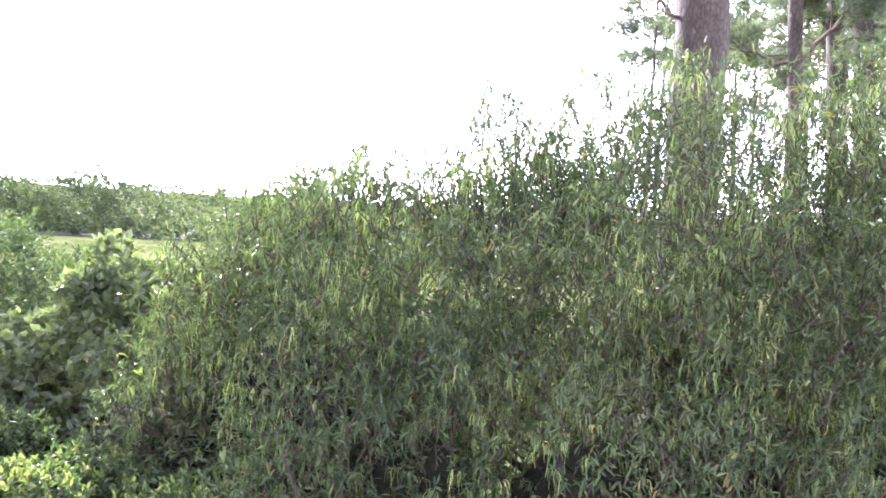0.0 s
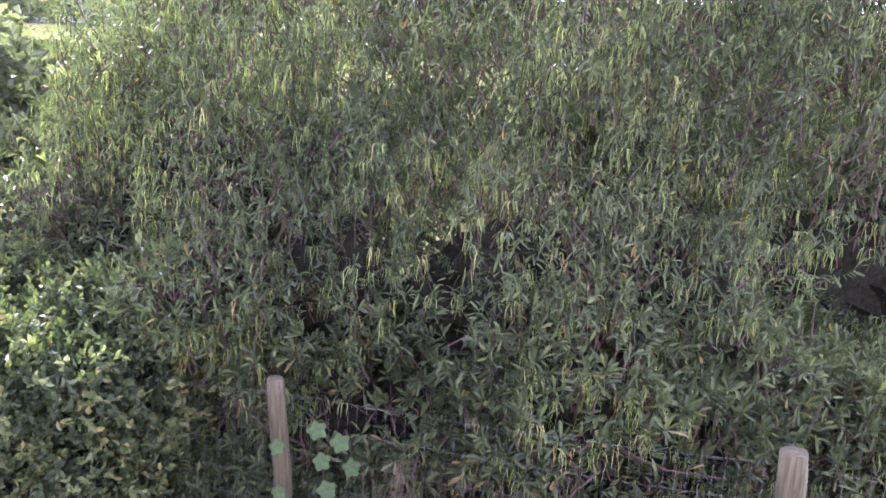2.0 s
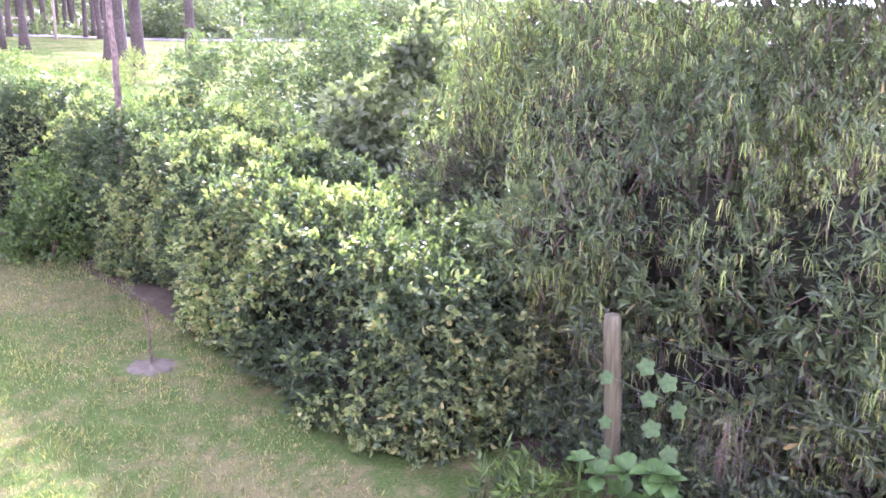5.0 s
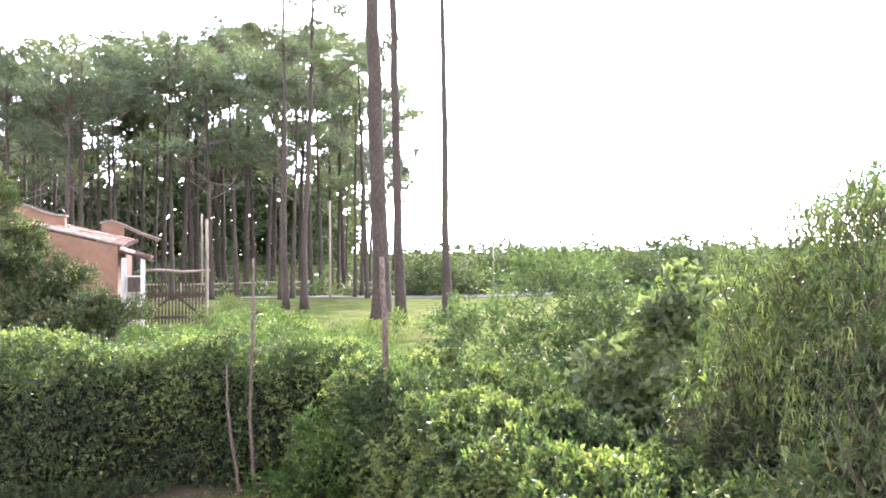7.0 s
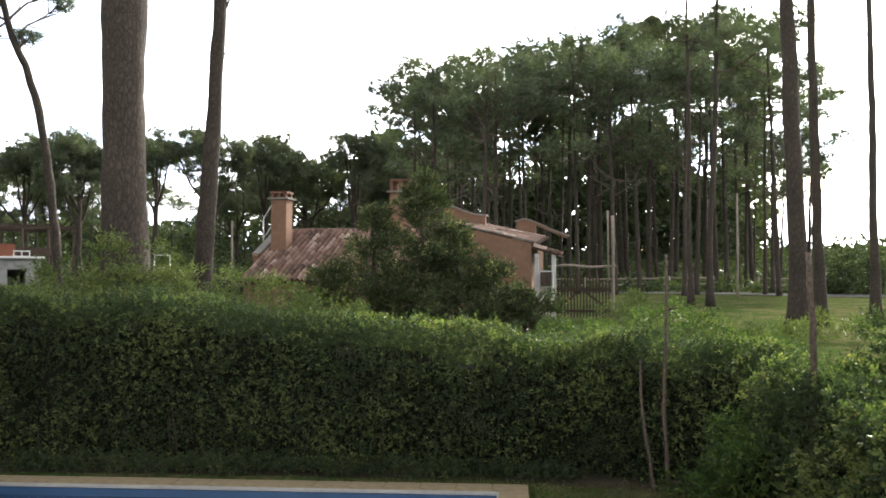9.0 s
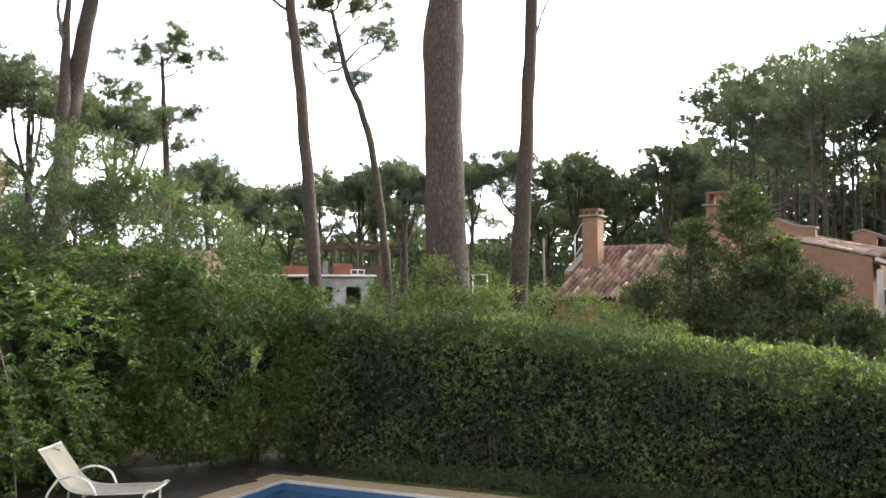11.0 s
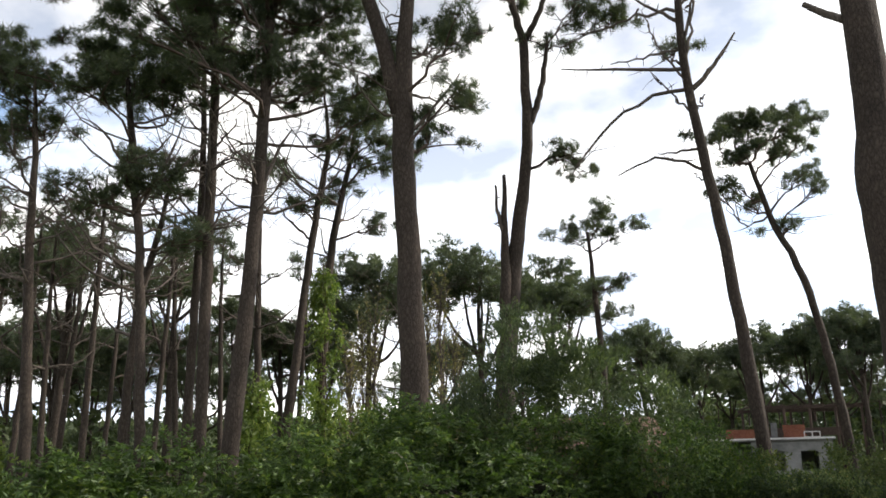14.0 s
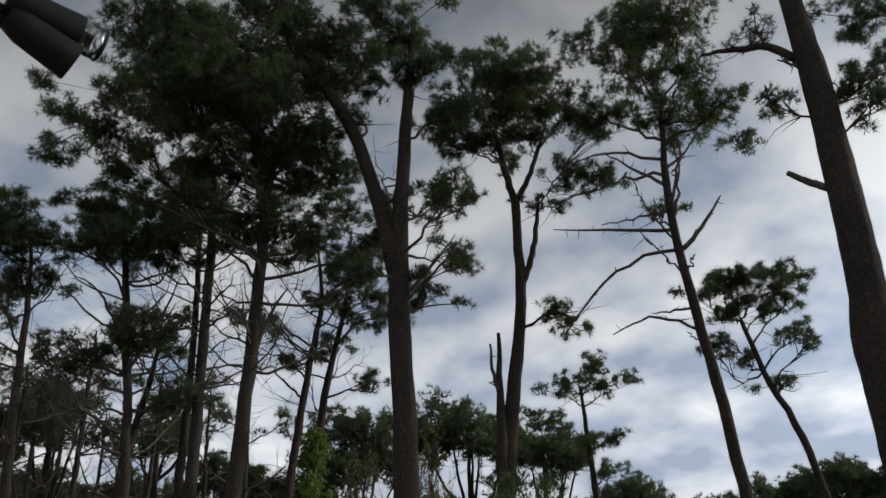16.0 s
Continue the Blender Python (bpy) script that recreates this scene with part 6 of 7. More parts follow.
def umbrella():
    p = spot(30.3, 9.3)
    root = thing("garden_umbrella", "closed cream canvas garden umbrella", "umbrella", (p.x, p.y, 0))
    v, f = join([path([(0, 0, 0.1), (0, 0, 1.3), (0, 0, 2.6)], 0.02, 10)])
    arr_part("pole", v, f, POST_WOOD, root, "wooden pole")
    na, rows = 48, [(1.41, 0.232), (1.44, 0.242), (1.6, 0.222), (1.9, 0.185), (2.2, 0.128), (2.39, 0.098), (2.5, 0.06)]
    V, F = [], []
    for k, (z, r) in enumerate(rows):
        for j in range(na):
            a = 2 * math.pi * j / na
            q = r * (1 + 0.16 * math.cos(8 * a) * (1 - k / 9) + 0.05 * math.sin(3 * a + k))
            V.append((q * math.cos(a), q * math.sin(a), z + (0.02 * math.cos(8 * a) if k < 2 else 0)))
    for k in range(len(rows) - 1):
        for j in range(na):
            F.append((k * na + j, k * na + (j + 1) % na, (k + 1) * na + (j + 1) % na, (k + 1) * na + j))
    arr_part("canopy", V, np.array(F), CANVAS, root, "folded cream canvas")
    V, F = [], []
    for k, (z, r) in enumerate([(2.37, 0.116), (2.41, 0.106), (2.545, 0.068), (2.575, 0.058), (2.58, 0.001)]):
        for j in range(na):
            a = 2 * math.pi * j / na
            q = r * (1 + 0.1 * math.cos(8 * a))
            V.append((q * math.cos(a), q * math.sin(a), z))
    for k in range(4):
        for j in range(na):
            F.append((k * na + j, k * na + (j + 1) % na, (k + 1) * na + (j + 1) % na, (k + 1) * na + j))
    arr_part("cap", V, np.array(F), CANVAS, root, "small cream vent cap")
    bm = bmesh.new()
    bmesh.ops.create_cone(bm, cap_ends=True, segments=10, radius1=0.024, radius2=0.012, depth=0.09, matrix=Matrix.Translation((0, 0, 2.63)))
    part("finial", bm, DARK_WOOD, root)
    bm = bmesh.new()
    bmesh.ops.create_cone(bm, cap_ends=True, segments=28, radius1=0.26, radius2=0.24, depth=0.09, matrix=Matrix.Translation((0, 0, 0.045)))
    part("base", bm, CONCRETE, root)


umbrella()


def bent_stick(name, label, pts, mat=GREY_WOOD, category="stake", twigs=0, seg=8):
    o = np.array([pts[0][0], pts[0][1], 0.0])
    root = thing(name, label, category, tuple(o), "garden stakes")
    S = resample(np.array(pts) - [*o, 0], 18, 0.006)
    v, q, c = tube(S[:, :3], S[:, 3], seg, 0.05)
    arr_part("stem", v, [q, c], mat, root)
    for k in range(twigs):
        i = rng.integers(8, 17)
        e = S[i, :3] + [rng.uniform(-0.3, 0.3), rng.uniform(-0.3, 0.3), rng.uniform(0, 0.2)]
        v, q, c = tube([S[i, :3], e], [S[i, 3] * 0.5, 0.004], 5)
        arr_part("twig", v, [q, c], mat, root)
    return root


bent_stick("stake", "tall bare wooden stake before the hedge", [(*spot(-35.7, 12.6, -0.05), 0.03), (*spot(-35.4, 12.6, 1.2), 0.03), (*spot(-35.6, 12.6, 2.3), 0.025), (*spot(-35.6, 12.6, 3.35), 0.015)], PINE_LIMB, twigs=3)
bent_stick("stake", "short bent stake beside the tall one", [(*spot(-34.8, 12.5, -0.05), 0.028), (*spot(-34.3, 12.5, 0.7), 0.026), (*spot(-33.9, 12.5, 1.25), 0.022), (*spot(-33.95, 12.5, 1.85), 0.014)], PINE_LIMB)
bent_stick("stake", "weathered brown post at the hedge corner", [(*spot(-44.4, 10.6, -0.05), 0.05), (*spot(-44.5, 10.6, 1.2), 0.042), (*spot(-44.5, 10.6, 2.6), 0.036), (*spot(-44.3, 10.6, 3.3), 0.03)], PINE_LIMB)


def sapling():
    root = bent_stick("sapling", "bare sapling in a ring of turned soil on the lawn", [(5.34, 5.08, -0.02, 0.012), (5.35, 5.08, 0.3, 0.01), (5.33, 5.09, 0.62, 0.005)], SHRUB_BARK, "sapling", 2, 6)
    n = 28
    V = [(0, 0, 0.03)]
    for r, z in ((0.1, 0.025), (0.18, 0.008), (0.23, -0.02)):
        V += [(r * (1 + 0.12 * rng.standard_normal()) * math.cos(a), r * (1 + 0.12 * rng.standard_normal()) * math.sin(a), z + 0.008 * rng.standard_normal()) for a in np.linspace(0, 2 * math.pi, n, endpoint=False)]
    T = [(0, 1 + j, 1 + (j + 1) % n) for j in range(n)]
    Q = [(1 + k * n + j, 1 + (k + 1) * n + j, 1 + (k + 1) * n + (j + 1) % n, 1 + k * n + (j + 1) % n) for k in range(2) for j in range(n)]
    arr_part("soil_ring", V, [np.array(Q), np.array(T)], TURNED_SOIL, root, "bare turned soil")


sapling()


def bed(name, label, pts, wide, material=SOIL, lift=0.0):
    """A strip of bare dark soil along a line."""
    L = resample([(x, y, 0) for x, y in pts], 40)
    t = unit(np.gradient(L[:, :2], axis=0))
    nor = np.stack([t[:, 1], -t[:, 0]], 1)
    V = []
    for k in range(40):
        for q, z in ((-1, -0.01), (-0.5, 0.025), (0, 0.035), (0.5, 0.025), (1, -0.01)):
            e = wide / 2 * q * (1 + 0.03 * rng.standard_normal())
            x, y = L[k, 0] + nor[k, 0] * e, L[k, 1] + nor[k, 1] * e
            V.append((x, y, z + lift + 0.02 * (abs(q) < 1) + float(ground_z(x, y))))
    F = [(k * 5 + j, (k + 1) * 5 + j, (k + 1) * 5 + j + 1, k * 5 + j + 1) for k in range(39) for j in range(4)]
    tagged(arr_part(name, V, np.array(F), material), label, "soil", kind="structure")


bed("planting_bed", "dark bare soil along the foot of the hedge", [(-3.4, 16.0), (-0.8, 15.05), (2.4, 13.65), (5.6, 12.05), (8.6, 9.8)], 1.25)
bed("planting_bed_2", "dark bare soil under the lawn hedge", [(8.4, 9.2), (7.4, 6.6), (5.9, 2.4)], 1.6)
# Bare soil whose dark colour includes the shade below the pool bushes.
bed("planting_bed_3", "bare soil darkened for shade under the bushes beside the pool", [(-3.9, 16.2), (-5.3, 14.0), (-7.2, 12.4), (-10.5, 9.0)], 3.6)
# The near-black wet soil here also carries the shade of the corner.
bed("planting_bed_6", "wet soil darkened for shade in the corner behind the pool", [(0.6, 15.0), (-1.4, 15.75), (-3.6, 15.6), (-5.2, 14.6)], 1.9, WET_SOIL, 0.012)
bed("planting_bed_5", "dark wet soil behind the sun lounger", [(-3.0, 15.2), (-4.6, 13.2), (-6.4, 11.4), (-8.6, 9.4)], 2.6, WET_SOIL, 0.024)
# Dark soil strip; the wattle's ground shade is part of its colour.
bed("planting_bed_4", "bare soil darkened for shade under the wattle", [(6.9, 2.2), (6.7, 0.2), (6.3, -2.2), (6.0, -4.5)], 3.0)


# ---- wire fence with its plants ----
FENCE = [(5.7, 2.15, 1.1), (5.2, 1.03, 1.22), (4.3, -1.63, 1.38), (3.6, -3.9, 1.5)]


def fence():
    root = thing("wire_fence", "wooden posts with welded wire mesh", "fence", (5.2, 1.03, 0))
    o = np.array([5.2, 1.03, 0])
    for k, (x, y, h) in enumerate(FENCE):
        r = 0.052 if k < 2 else 0.068
        lean = (0.0, 0.09, 0.14, 0.05)[k]
        V, Q, C = tube(resample([(x, y - lean, -0.1, 0), (x + 0.01, y - lean * 0.5, h * 0.5, 0), (x, y, h - 0.012, 0), (x, y, h, 0)], 14)[:, :3] - o, np.array([r * 1.03] * 13 + [r * 0.93]), 16, 0.025)
        arr_part("post", V, [Q, C], POST_WOOD, root, "rough sawn-topped wooden post")
    bits = []
    for a, b in zip(FENCE[:-1], FENCE[1:]):
        A, B = np.array(a) - [*o[:2], 0], np.array(b) - [*o[:2], 0]
        n = int(np.linalg.norm(B[:2] - A[:2]) / 0.058)
        for k in range(n + 1):
            q = A + (B - A) * k / n
            w = rng.uniform(-0.006, 0.006, 2)
            bits.append(tube([(q[0], q[1], 0.02), (q[0] + w[0], q[1] + w[1], q[2] * 0.5), (q[0], q[1], q[2] - 0.08)], [0.0006] * 3, 3))
        for k in range(7):
            s = 0.05 + 0.95 * k / 6
            P = [(A[0] + (B[0] - A[0]) * t, A[1] + (B[1] - A[1]) * t, ((A[2] + (B[2] - A[2]) * t) - 0.08) * s - 0.03 * math.sin(t * 3.14) + rng.uniform(-0.006, 0.006)) for t in np.linspace(0, 1, 9)]
            bits.append(tube(P, [0.0008] * 9, 3))
    v, f = join(bits)
    arr_part("wire_mesh", v, f, WIRE, root, "grey welded wire")


fence()


def disc_leaf(r, notch, petals, cup=0.15, seg=22):
    """A round or lobed leaf that lies in the xy plane with its stalk at the origin."""
    V = [(0, 0, 0)]
    for ring in (0.55, 1.0):
        for k in range(seg):
            a = 2 * math.pi * k / seg
            q = r * ring * (1 - notch * (0.5 + 0.5 * math.cos(petals * a)) * ring)
            V.append((q * math.cos(a), q * math.sin(a), cup * r * ring * ring * (0.7 + 0.3 * math.cos(petals * a))))
    F = [(0, 1 + k, 1 + (k + 1) % seg) for k in range(seg)]
    Q = [(1 + k, 1 + seg + k, 1 + seg + (k + 1) % seg, 1 + (k + 1) % seg) for k in range(seg)]
    me = mesh_from("leaf", V, [np.array(Q), np.array(F)])
    me.materials.append(SOFT_LEAF)
    return me


def stalk_plant(name, label, place, leaves, mesh, lean, spread, low, high, size, category="plant", group=""):
    """A plant whose single leaves stand on stalks; each leaf is a part."""
    root = thing(name, label, category, place, group)
    bits = []
    for k in range(leaves):
        p = Vector((rng.uniform(-spread, spread), rng.uniform(-spread, spread), rng.uniform(low, high)))
        ob = new("leaf", mesh)
        ob.parent = root
        s = size * rng.uniform(0.7, 1.25)
        ob.matrix_basis = Matrix.Translation(p) @ (Vector((lean[0] + rng.uniform(-0.5, 0.5), lean[1] + rng.uniform(-0.5, 0.5), lean[2] + rng.uniform(-0.2, 0.3))).to_track_quat("Z", "Y")).to_matrix().to_4x4() @ Matrix.Diagonal((s, s, s, 1))
        bits.append(tube(resample([(0.2 * p.x, 0.2 * p.y, 0), (0.7 * p.x, 0.7 * p.y, p.z * 0.6), tuple(p)], 5), np.linspace(0.005, 0.003, 5), 4))
    v, f = join(bits)
    arr_part("stalk", v, f, SOFT_LEAF, root)
    return root


def oval_leaf():
    V, F = [], []
    n = 9
    for k in range(n):
        t = k / (n - 1)
        w = 0.36 * math.sin(math.pi * min(1, t * 0.93 + 0.05)) ** 0.7
        for q in (-1, -0.5, 0, 0.5, 1):
            V.append((t, w * q, 0.1 * abs(q) + 0.12 * math.sin(t * 2.6) - 0.12 * t * t))
    for k in range(n - 1):
        for j in range(4):
            F.append((k * 5 + j, (k + 1) * 5 + j, (k + 1) * 5 + j + 1, k * 5 + j + 1))
    me = mesh_from("leaf", V, np.array(F))
    me.materials.append(SOFT_LEAF)
    return me


OVAL, ROUND, STAR = oval_leaf(), disc_leaf(1.0, 0.12, 7, 0.2), disc_leaf(1.0, 0.3, 5, 0.1, 30)


def rosette(place, n, size, label):
    """Thick oval leaves that spread from one shoot."""
    root = thing("rosette_plant", label, "plant", place, "broad-leaved plants by the fence")
    v, q, c = tube([(0, 0, -place[2]), (0.01, 0, -0.05), (0, 0, 0.02)], [0.01, 0.009, 0.007], 6)
    arr_part("stalk", v, [q, c], SOFT_LEAF, root)
    for k in range(n):
        ob = new("leaf", OVAL)
        ob.parent = root
        s = size * rng.uniform(0.75, 1.15)
        ob.matrix_basis = pose(0, 0, -0.02 * (k // 4), 0, -18 + 20 * (k // 4) + rng.uniform(-12, 12), k * 137.5) @ Matrix.Diagonal((s, s, s, 1))


for x, y, z, n, s in ((4.74, 1.03, 0.44, 4, 0.1), (4.76, 0.92, 0.38, 6, 0.13), (4.79, 0.78, 0.43, 6, 0.14), (4.81, 0.62, 0.45, 6, 0.14), (4.82, 0.52, 0.42, 5, 0.13), (4.76, 0.95, 0.26, 5, 0.11), (4.79, 0.79, 0.25, 6, 0.14), (4.82, 0.57, 0.29, 6, 0.13), (4.78, 0.81, 0.13, 5, 0.1), (4.81, 0.65, 0.13, 5, 0.1)):
    rosette((x, y, z), n, s, "rosette of thick pale green leaves by the fence")
for x, y in ((4.75, 0.0), (4.74, -0.06), (4.72, 0.28), (4.74, 0.15), (4.71, 0.42)):
    stalk_plant("geranium", "geranium with round scalloped leaves by the fence", (x, y, 0), 5, ROUND, (-0.8, 0.0, 0.7), 0.06, 0.1, 0.36, 0.058, "geranium", "geraniums")


def dry_tuft():
    root = thing("dry_tuft", "tangle of dry brown stems hanging on the fence", "dry stems", (5.12, 0.24, 0))
    n = 130
    a = rng.uniform(0, 6.28, n)
    ring = np.stack([0.6 * np.cos(a), np.sin(a), 0 * a], 1)
    base = np.stack([rng.uniform(-0.05, 0.06, n), rng.normal(0, 0.16, n), rng.uniform(0.2, 0.8, n)], 1)
    v, f = strings(base, ring, rng.uniform(0.15, 0.5, n), 0.003)
    arr_part("tangle", v, f, SHRUB_BARK, root, smooth=False)
    v, f = join([tube([(0.02, y, 0.0), (0.0, y * 0.7, 0.4), (0.0, y * 0.5, 0.78)], [0.004, 0.003, 0.002], 4) for y in (-0.08, -0.02, 0.05, 0.1)])
    arr_part("branching", v, f, SHRUB_BARK, root)


dry_tuft()


def daisy(x, y, h):
    root = thing("daisy", "small yellow daisy at the hedge foot", "flower", (x, y, 0), "yellow daisies")
    v, q, c = tube([(0, 0, -0.02), (0.01, 0, h * 0.5), (0, 0, h)], [0.004] * 3, 5)
    arr_part("stalk", v, [q, c], SOFT_LEAF, root)
    for k in range(9):
        V, F = leaf_arrays(np.array([[0, 0, h]]), np.array([[math.cos(k * 0.698), math.sin(k * 0.698) - 0.5, 0.35]]), 0.045, 0.02)
        arr_part("petal", V, F, YELLOW, root, smooth=False)
    bm = bmesh.new()
    bmesh.ops.create_icosphere(bm, subdivisions=2, radius=0.011, matrix=Matrix.Translation((0, -0.004, h + 0.004)))
    part("flower_head", bm, DARK_WOOD, root, smooth=True)


for x, y, h in ((4.62, 12.35, 0.2), (4.8, 12.45, 0.26), (4.72, 12.3, 0.16)):
    daisy(x, y, h)


def blossom():
    root = thing("geranium_flower", "pink geranium flower on its stalk", "flower", (4.38, 0.1, 0.0))
    v, q, c = tube([(0, 0, 0), (0, 0.01, 0.12), (0, 0, 0.24)], [0.003] * 3, 5)
    arr_part("stalk", v, [q, c], SOFT_LEAF, root)
    for k in range(7):
        bm = bmesh.new()
        bmesh.ops.create_icosphere(bm, subdivisions=2, radius=0.02, matrix=Matrix.Translation((0.018 * math.cos(k), 0.018 * math.sin(k * 1.7), 0.25 + 0.012 * math.cos(k * 2))) @ Matrix.Diagonal((1, 1, 0.5, 1)))
        part("petal", bm, PINK, root, smooth=True)


blossom()


def vine():
    root = thing("vine", "climbing vine with star-shaped leaves on the fence", "climber", (5.1, 0.6, 0))
    rows = [(5.05, 0.58, 0.48), (5.03, 0.69, 0.63), (5.03, 0.72, 0.81), (5.04, 0.62, 0.93), (5.02, 0.75, 1.01), (5.05, 0.55, 0.77), (4.99, 0.97, 0.91), (5.0, 0.96, 0.62), (5.0, 0.95, 0.42)]
    P = [(0.02, 0.05, 0)] + [(x - 5.1, y - 0.6, z) for x, y, z in rows[:7]]
    v, q, c = tube(resample(P, 24), np.linspace(0.006, 0.002, 24), 5)
    arr_part("stem", v, [q, c], SOFT_LEAF, root)
    for x, y, z in rows:
        ob = new("leaf", STAR)
        ob.parent = root
        s = rng.uniform(0.042, 0.062)
        d = Vector((-0.9 + rng.uniform(-0.2, 0.2), rng.uniform(-0.3, 0.3), 0.5))
        ob.matrix_basis = Matrix.Translation((x - 5.1 - 0.03, y - 0.6, z)) @ d.to_track_quat("Z", "Y").to_matrix().to_4x4() @ Matrix.Diagonal((s, s, s, 1))


vine()


def tarpaulin():
    """A sheet over a bent pole, half sunk in the bushes."""
    a, b = spot(52.2, 11.0), spot(48.7, 11.0)
    turn = math.degrees(math.atan2(b.y - a.y, b.x - a.x))
    root = thing("tarpaulin_shelter", "blue-grey sheet over a bent pole among the bushes", "shelter", (a.x, a.y, 0), turn=turn)
    w = (b - a).length
    ridge = [(0, 0, 2.45), (w * 0.4, 0, 2.68), (w * 0.75, 0, 2.52), (w, 0, 2.25)]
    v, f = join([path(ridge, 0.022, 8)])
    arr_part("ridge_pole", v, f, GREY_WOOD, root)
    R = resample(ridge, 12)
    V = []
    for k, p in enumerate(R):
        for y, z in ((-0.7, -0.9), (-0.35, -0.38), (0, 0.026), (0.35, -0.38), (0.7, -0.9)):
            V.append((p[0], y + 0.02 * math.sin(k * 1.7), p[2] + z + 0.03 * math.sin(k * 2.3 + y * 3) * (y != 0)))
    F = [(k * 5 + j, (k + 1) * 5 + j, (k + 1) * 5 + j + 1, k * 5 + j + 1) for k in range(11) for j in range(4)]
    ob = arr_part("sheet", V, np.array(F), TARP, root, "sagging blue-grey sheet")
    so = ob.modifiers.new("thick", "SOLIDIFY")
    so.thickness = 0.004
    for x, z in ((0.02, 2.45), (w - 0.02, 2.26)):
        v, q, c = tube([(x, 0, -0.05), (x, 0, z * 0.5), (x, 0, z)], [0.025] * 3, 8)
        arr_part("upright", v, [q, c], GREY_WOOD, root)


tarpaulin()


def metal_frame():
    p = spot(-2.47, 24)
    g = float(ground_z(p.x, p.y))
    root = thing("metal_frame", "small pale metal frame on two legs beyond the hedge", "frame", (p.x, p.y, g), turn=-3)
    h = 3.28 - g
    for x in (-0.2, 0.2):
        v, q, c = tube([(x, 0, -0.1), (x, 0, h + 0.34)], [0.017] * 2, 8)
        arr_part("leg", v, [q, c], GREY_PAINT, root)
    for z in (h, h + 0.34):
        v, q, c = tube([(-0.22, 0, z), (0.22, 0, z)], [0.017] * 2, 8)
        arr_part("bar", v, [q, c], GREY_PAINT, root)


metal_frame()


def bare_shoot(pts, label="thin bare shoot arching out of the bush"):
    o = np.array([pts[0][0], pts[0][1], 0.0])
    root = thing("bare_shoot", label, "shoot", tuple(o), "bare shoots")
    P = resample(np.array(pts) - o, 22)
    v, q, c = tube(P, np.linspace(0.012, 0.005, 22), 6)
    arr_part("stem", v, [q, c], GREY_WOOD, root)
    for k in (9, 13, 16, 19):
        v, q, c = tube([P[k], P[k] + rng.standard_normal(3) * 0.05 + [0, 0, 0.05]], [0.004, 0.002], 4)
        arr_part("twig", v, [q, c], GREY_WOOD, root)


bare_shoot([spot(30.3, 13.0, 0), spot(30.5, 13.0, 1.5), spot(30.62, 13.0, 2.93), spot(31.2, 13.0, 3.34), spot(32.06, 13.0, 3.27)])
bare_shoot([spot(35.5, 12.6, 0), spot(36.2, 12.5, 1.4), spot(37.2, 12.3, 2.1), spot(38.4, 12.2, 2.2)])
bare_shoot([spot(46.5, 11.6, 0), spot(45.6, 11.5, 1.5), spot(44.4, 11.4, 2.45), spot(43.0, 11.3, 2.35)])
bare_shoot([spot(26.0, 13.4, 0), spot(26.5, 13.3, 1.7), spot(27.4, 13.2, 2.6), spot(28.6, 13.1, 2.7)])

# ---- buildings and the road ----


def tile_mesh():
    """A curved clay tile, 0.42 m long, that lies along +y."""
    V, n = [], 6
    for y, w, z in ((0, 0.088, 0.02), (0.42, 0.072, 0.0)):
        for k in range(n):
            a = math.pi * k / (n - 1)
            V.append((-w * math.cos(a), y, z + 0.1 * math.sin(a)))
        for k in range(n):
            a = math.pi * k / (n - 1)
            V.append((-(w - 0.015) * math.cos(a), y, z + 0.085 * math.sin(a)))
    F = []
    for k in range(n - 1):
        F += [(k, k + 1, 12 + k + 1, 12 + k), (6 + k + 1, 6 + k, 18 + k, 18 + k + 1), (6 + k, 6 + k + 1, k + 1, k)]
    me = mesh_from("roof_tile", V, np.array(F))
    me.materials.append(CLAY)
    return me


TILE = tile_mesh()


def tiled(parent, origin, along, up, cols, rows, pitch=0.21, gauge=0.36):
    """Rows of single tiles on a slope: along the eave and up the slope."""
    along, up = Vector(along).normalized(), Vector(up).normalized()
    m = Matrix((along, up, along.cross(up))).transposed()
    for i in range(cols):
        for j in range(rows):
            ob = new("roof_tile", TILE)
            ob.parent = parent
            p = Vector(origin) + along * (pitch * (i + 0.5) + rng.uniform(-0.012, 0.012)) + up * (gauge * j + rng.uniform(-0.015, 0.015))
            ob.matrix_basis = Matrix.Translation(p) @ (m @ Euler((0.03, 0, rng.uniform(-0.03, 0.03))).to_matrix()).to_4x4()


def prism(bm, pts, y0, y1):
    """Pushes an outline in the xz plane from y0 to y1."""
    a = [bm.verts.new((x, y0, z)) for x, z in pts]
    b = [bm.verts.new((x, y1, z)) for x, z in pts]
    n = len(pts)
    bm.faces.new(a), bm.faces.new(list(reversed(b)))
    for k in range(n):
        bm.faces.new((a[k], b[k], b[(k + 1) % n], a[(k + 1) % n]))
    bmesh.ops.recalc_face_normals(bm, faces=bm.faces[:])
    return bm


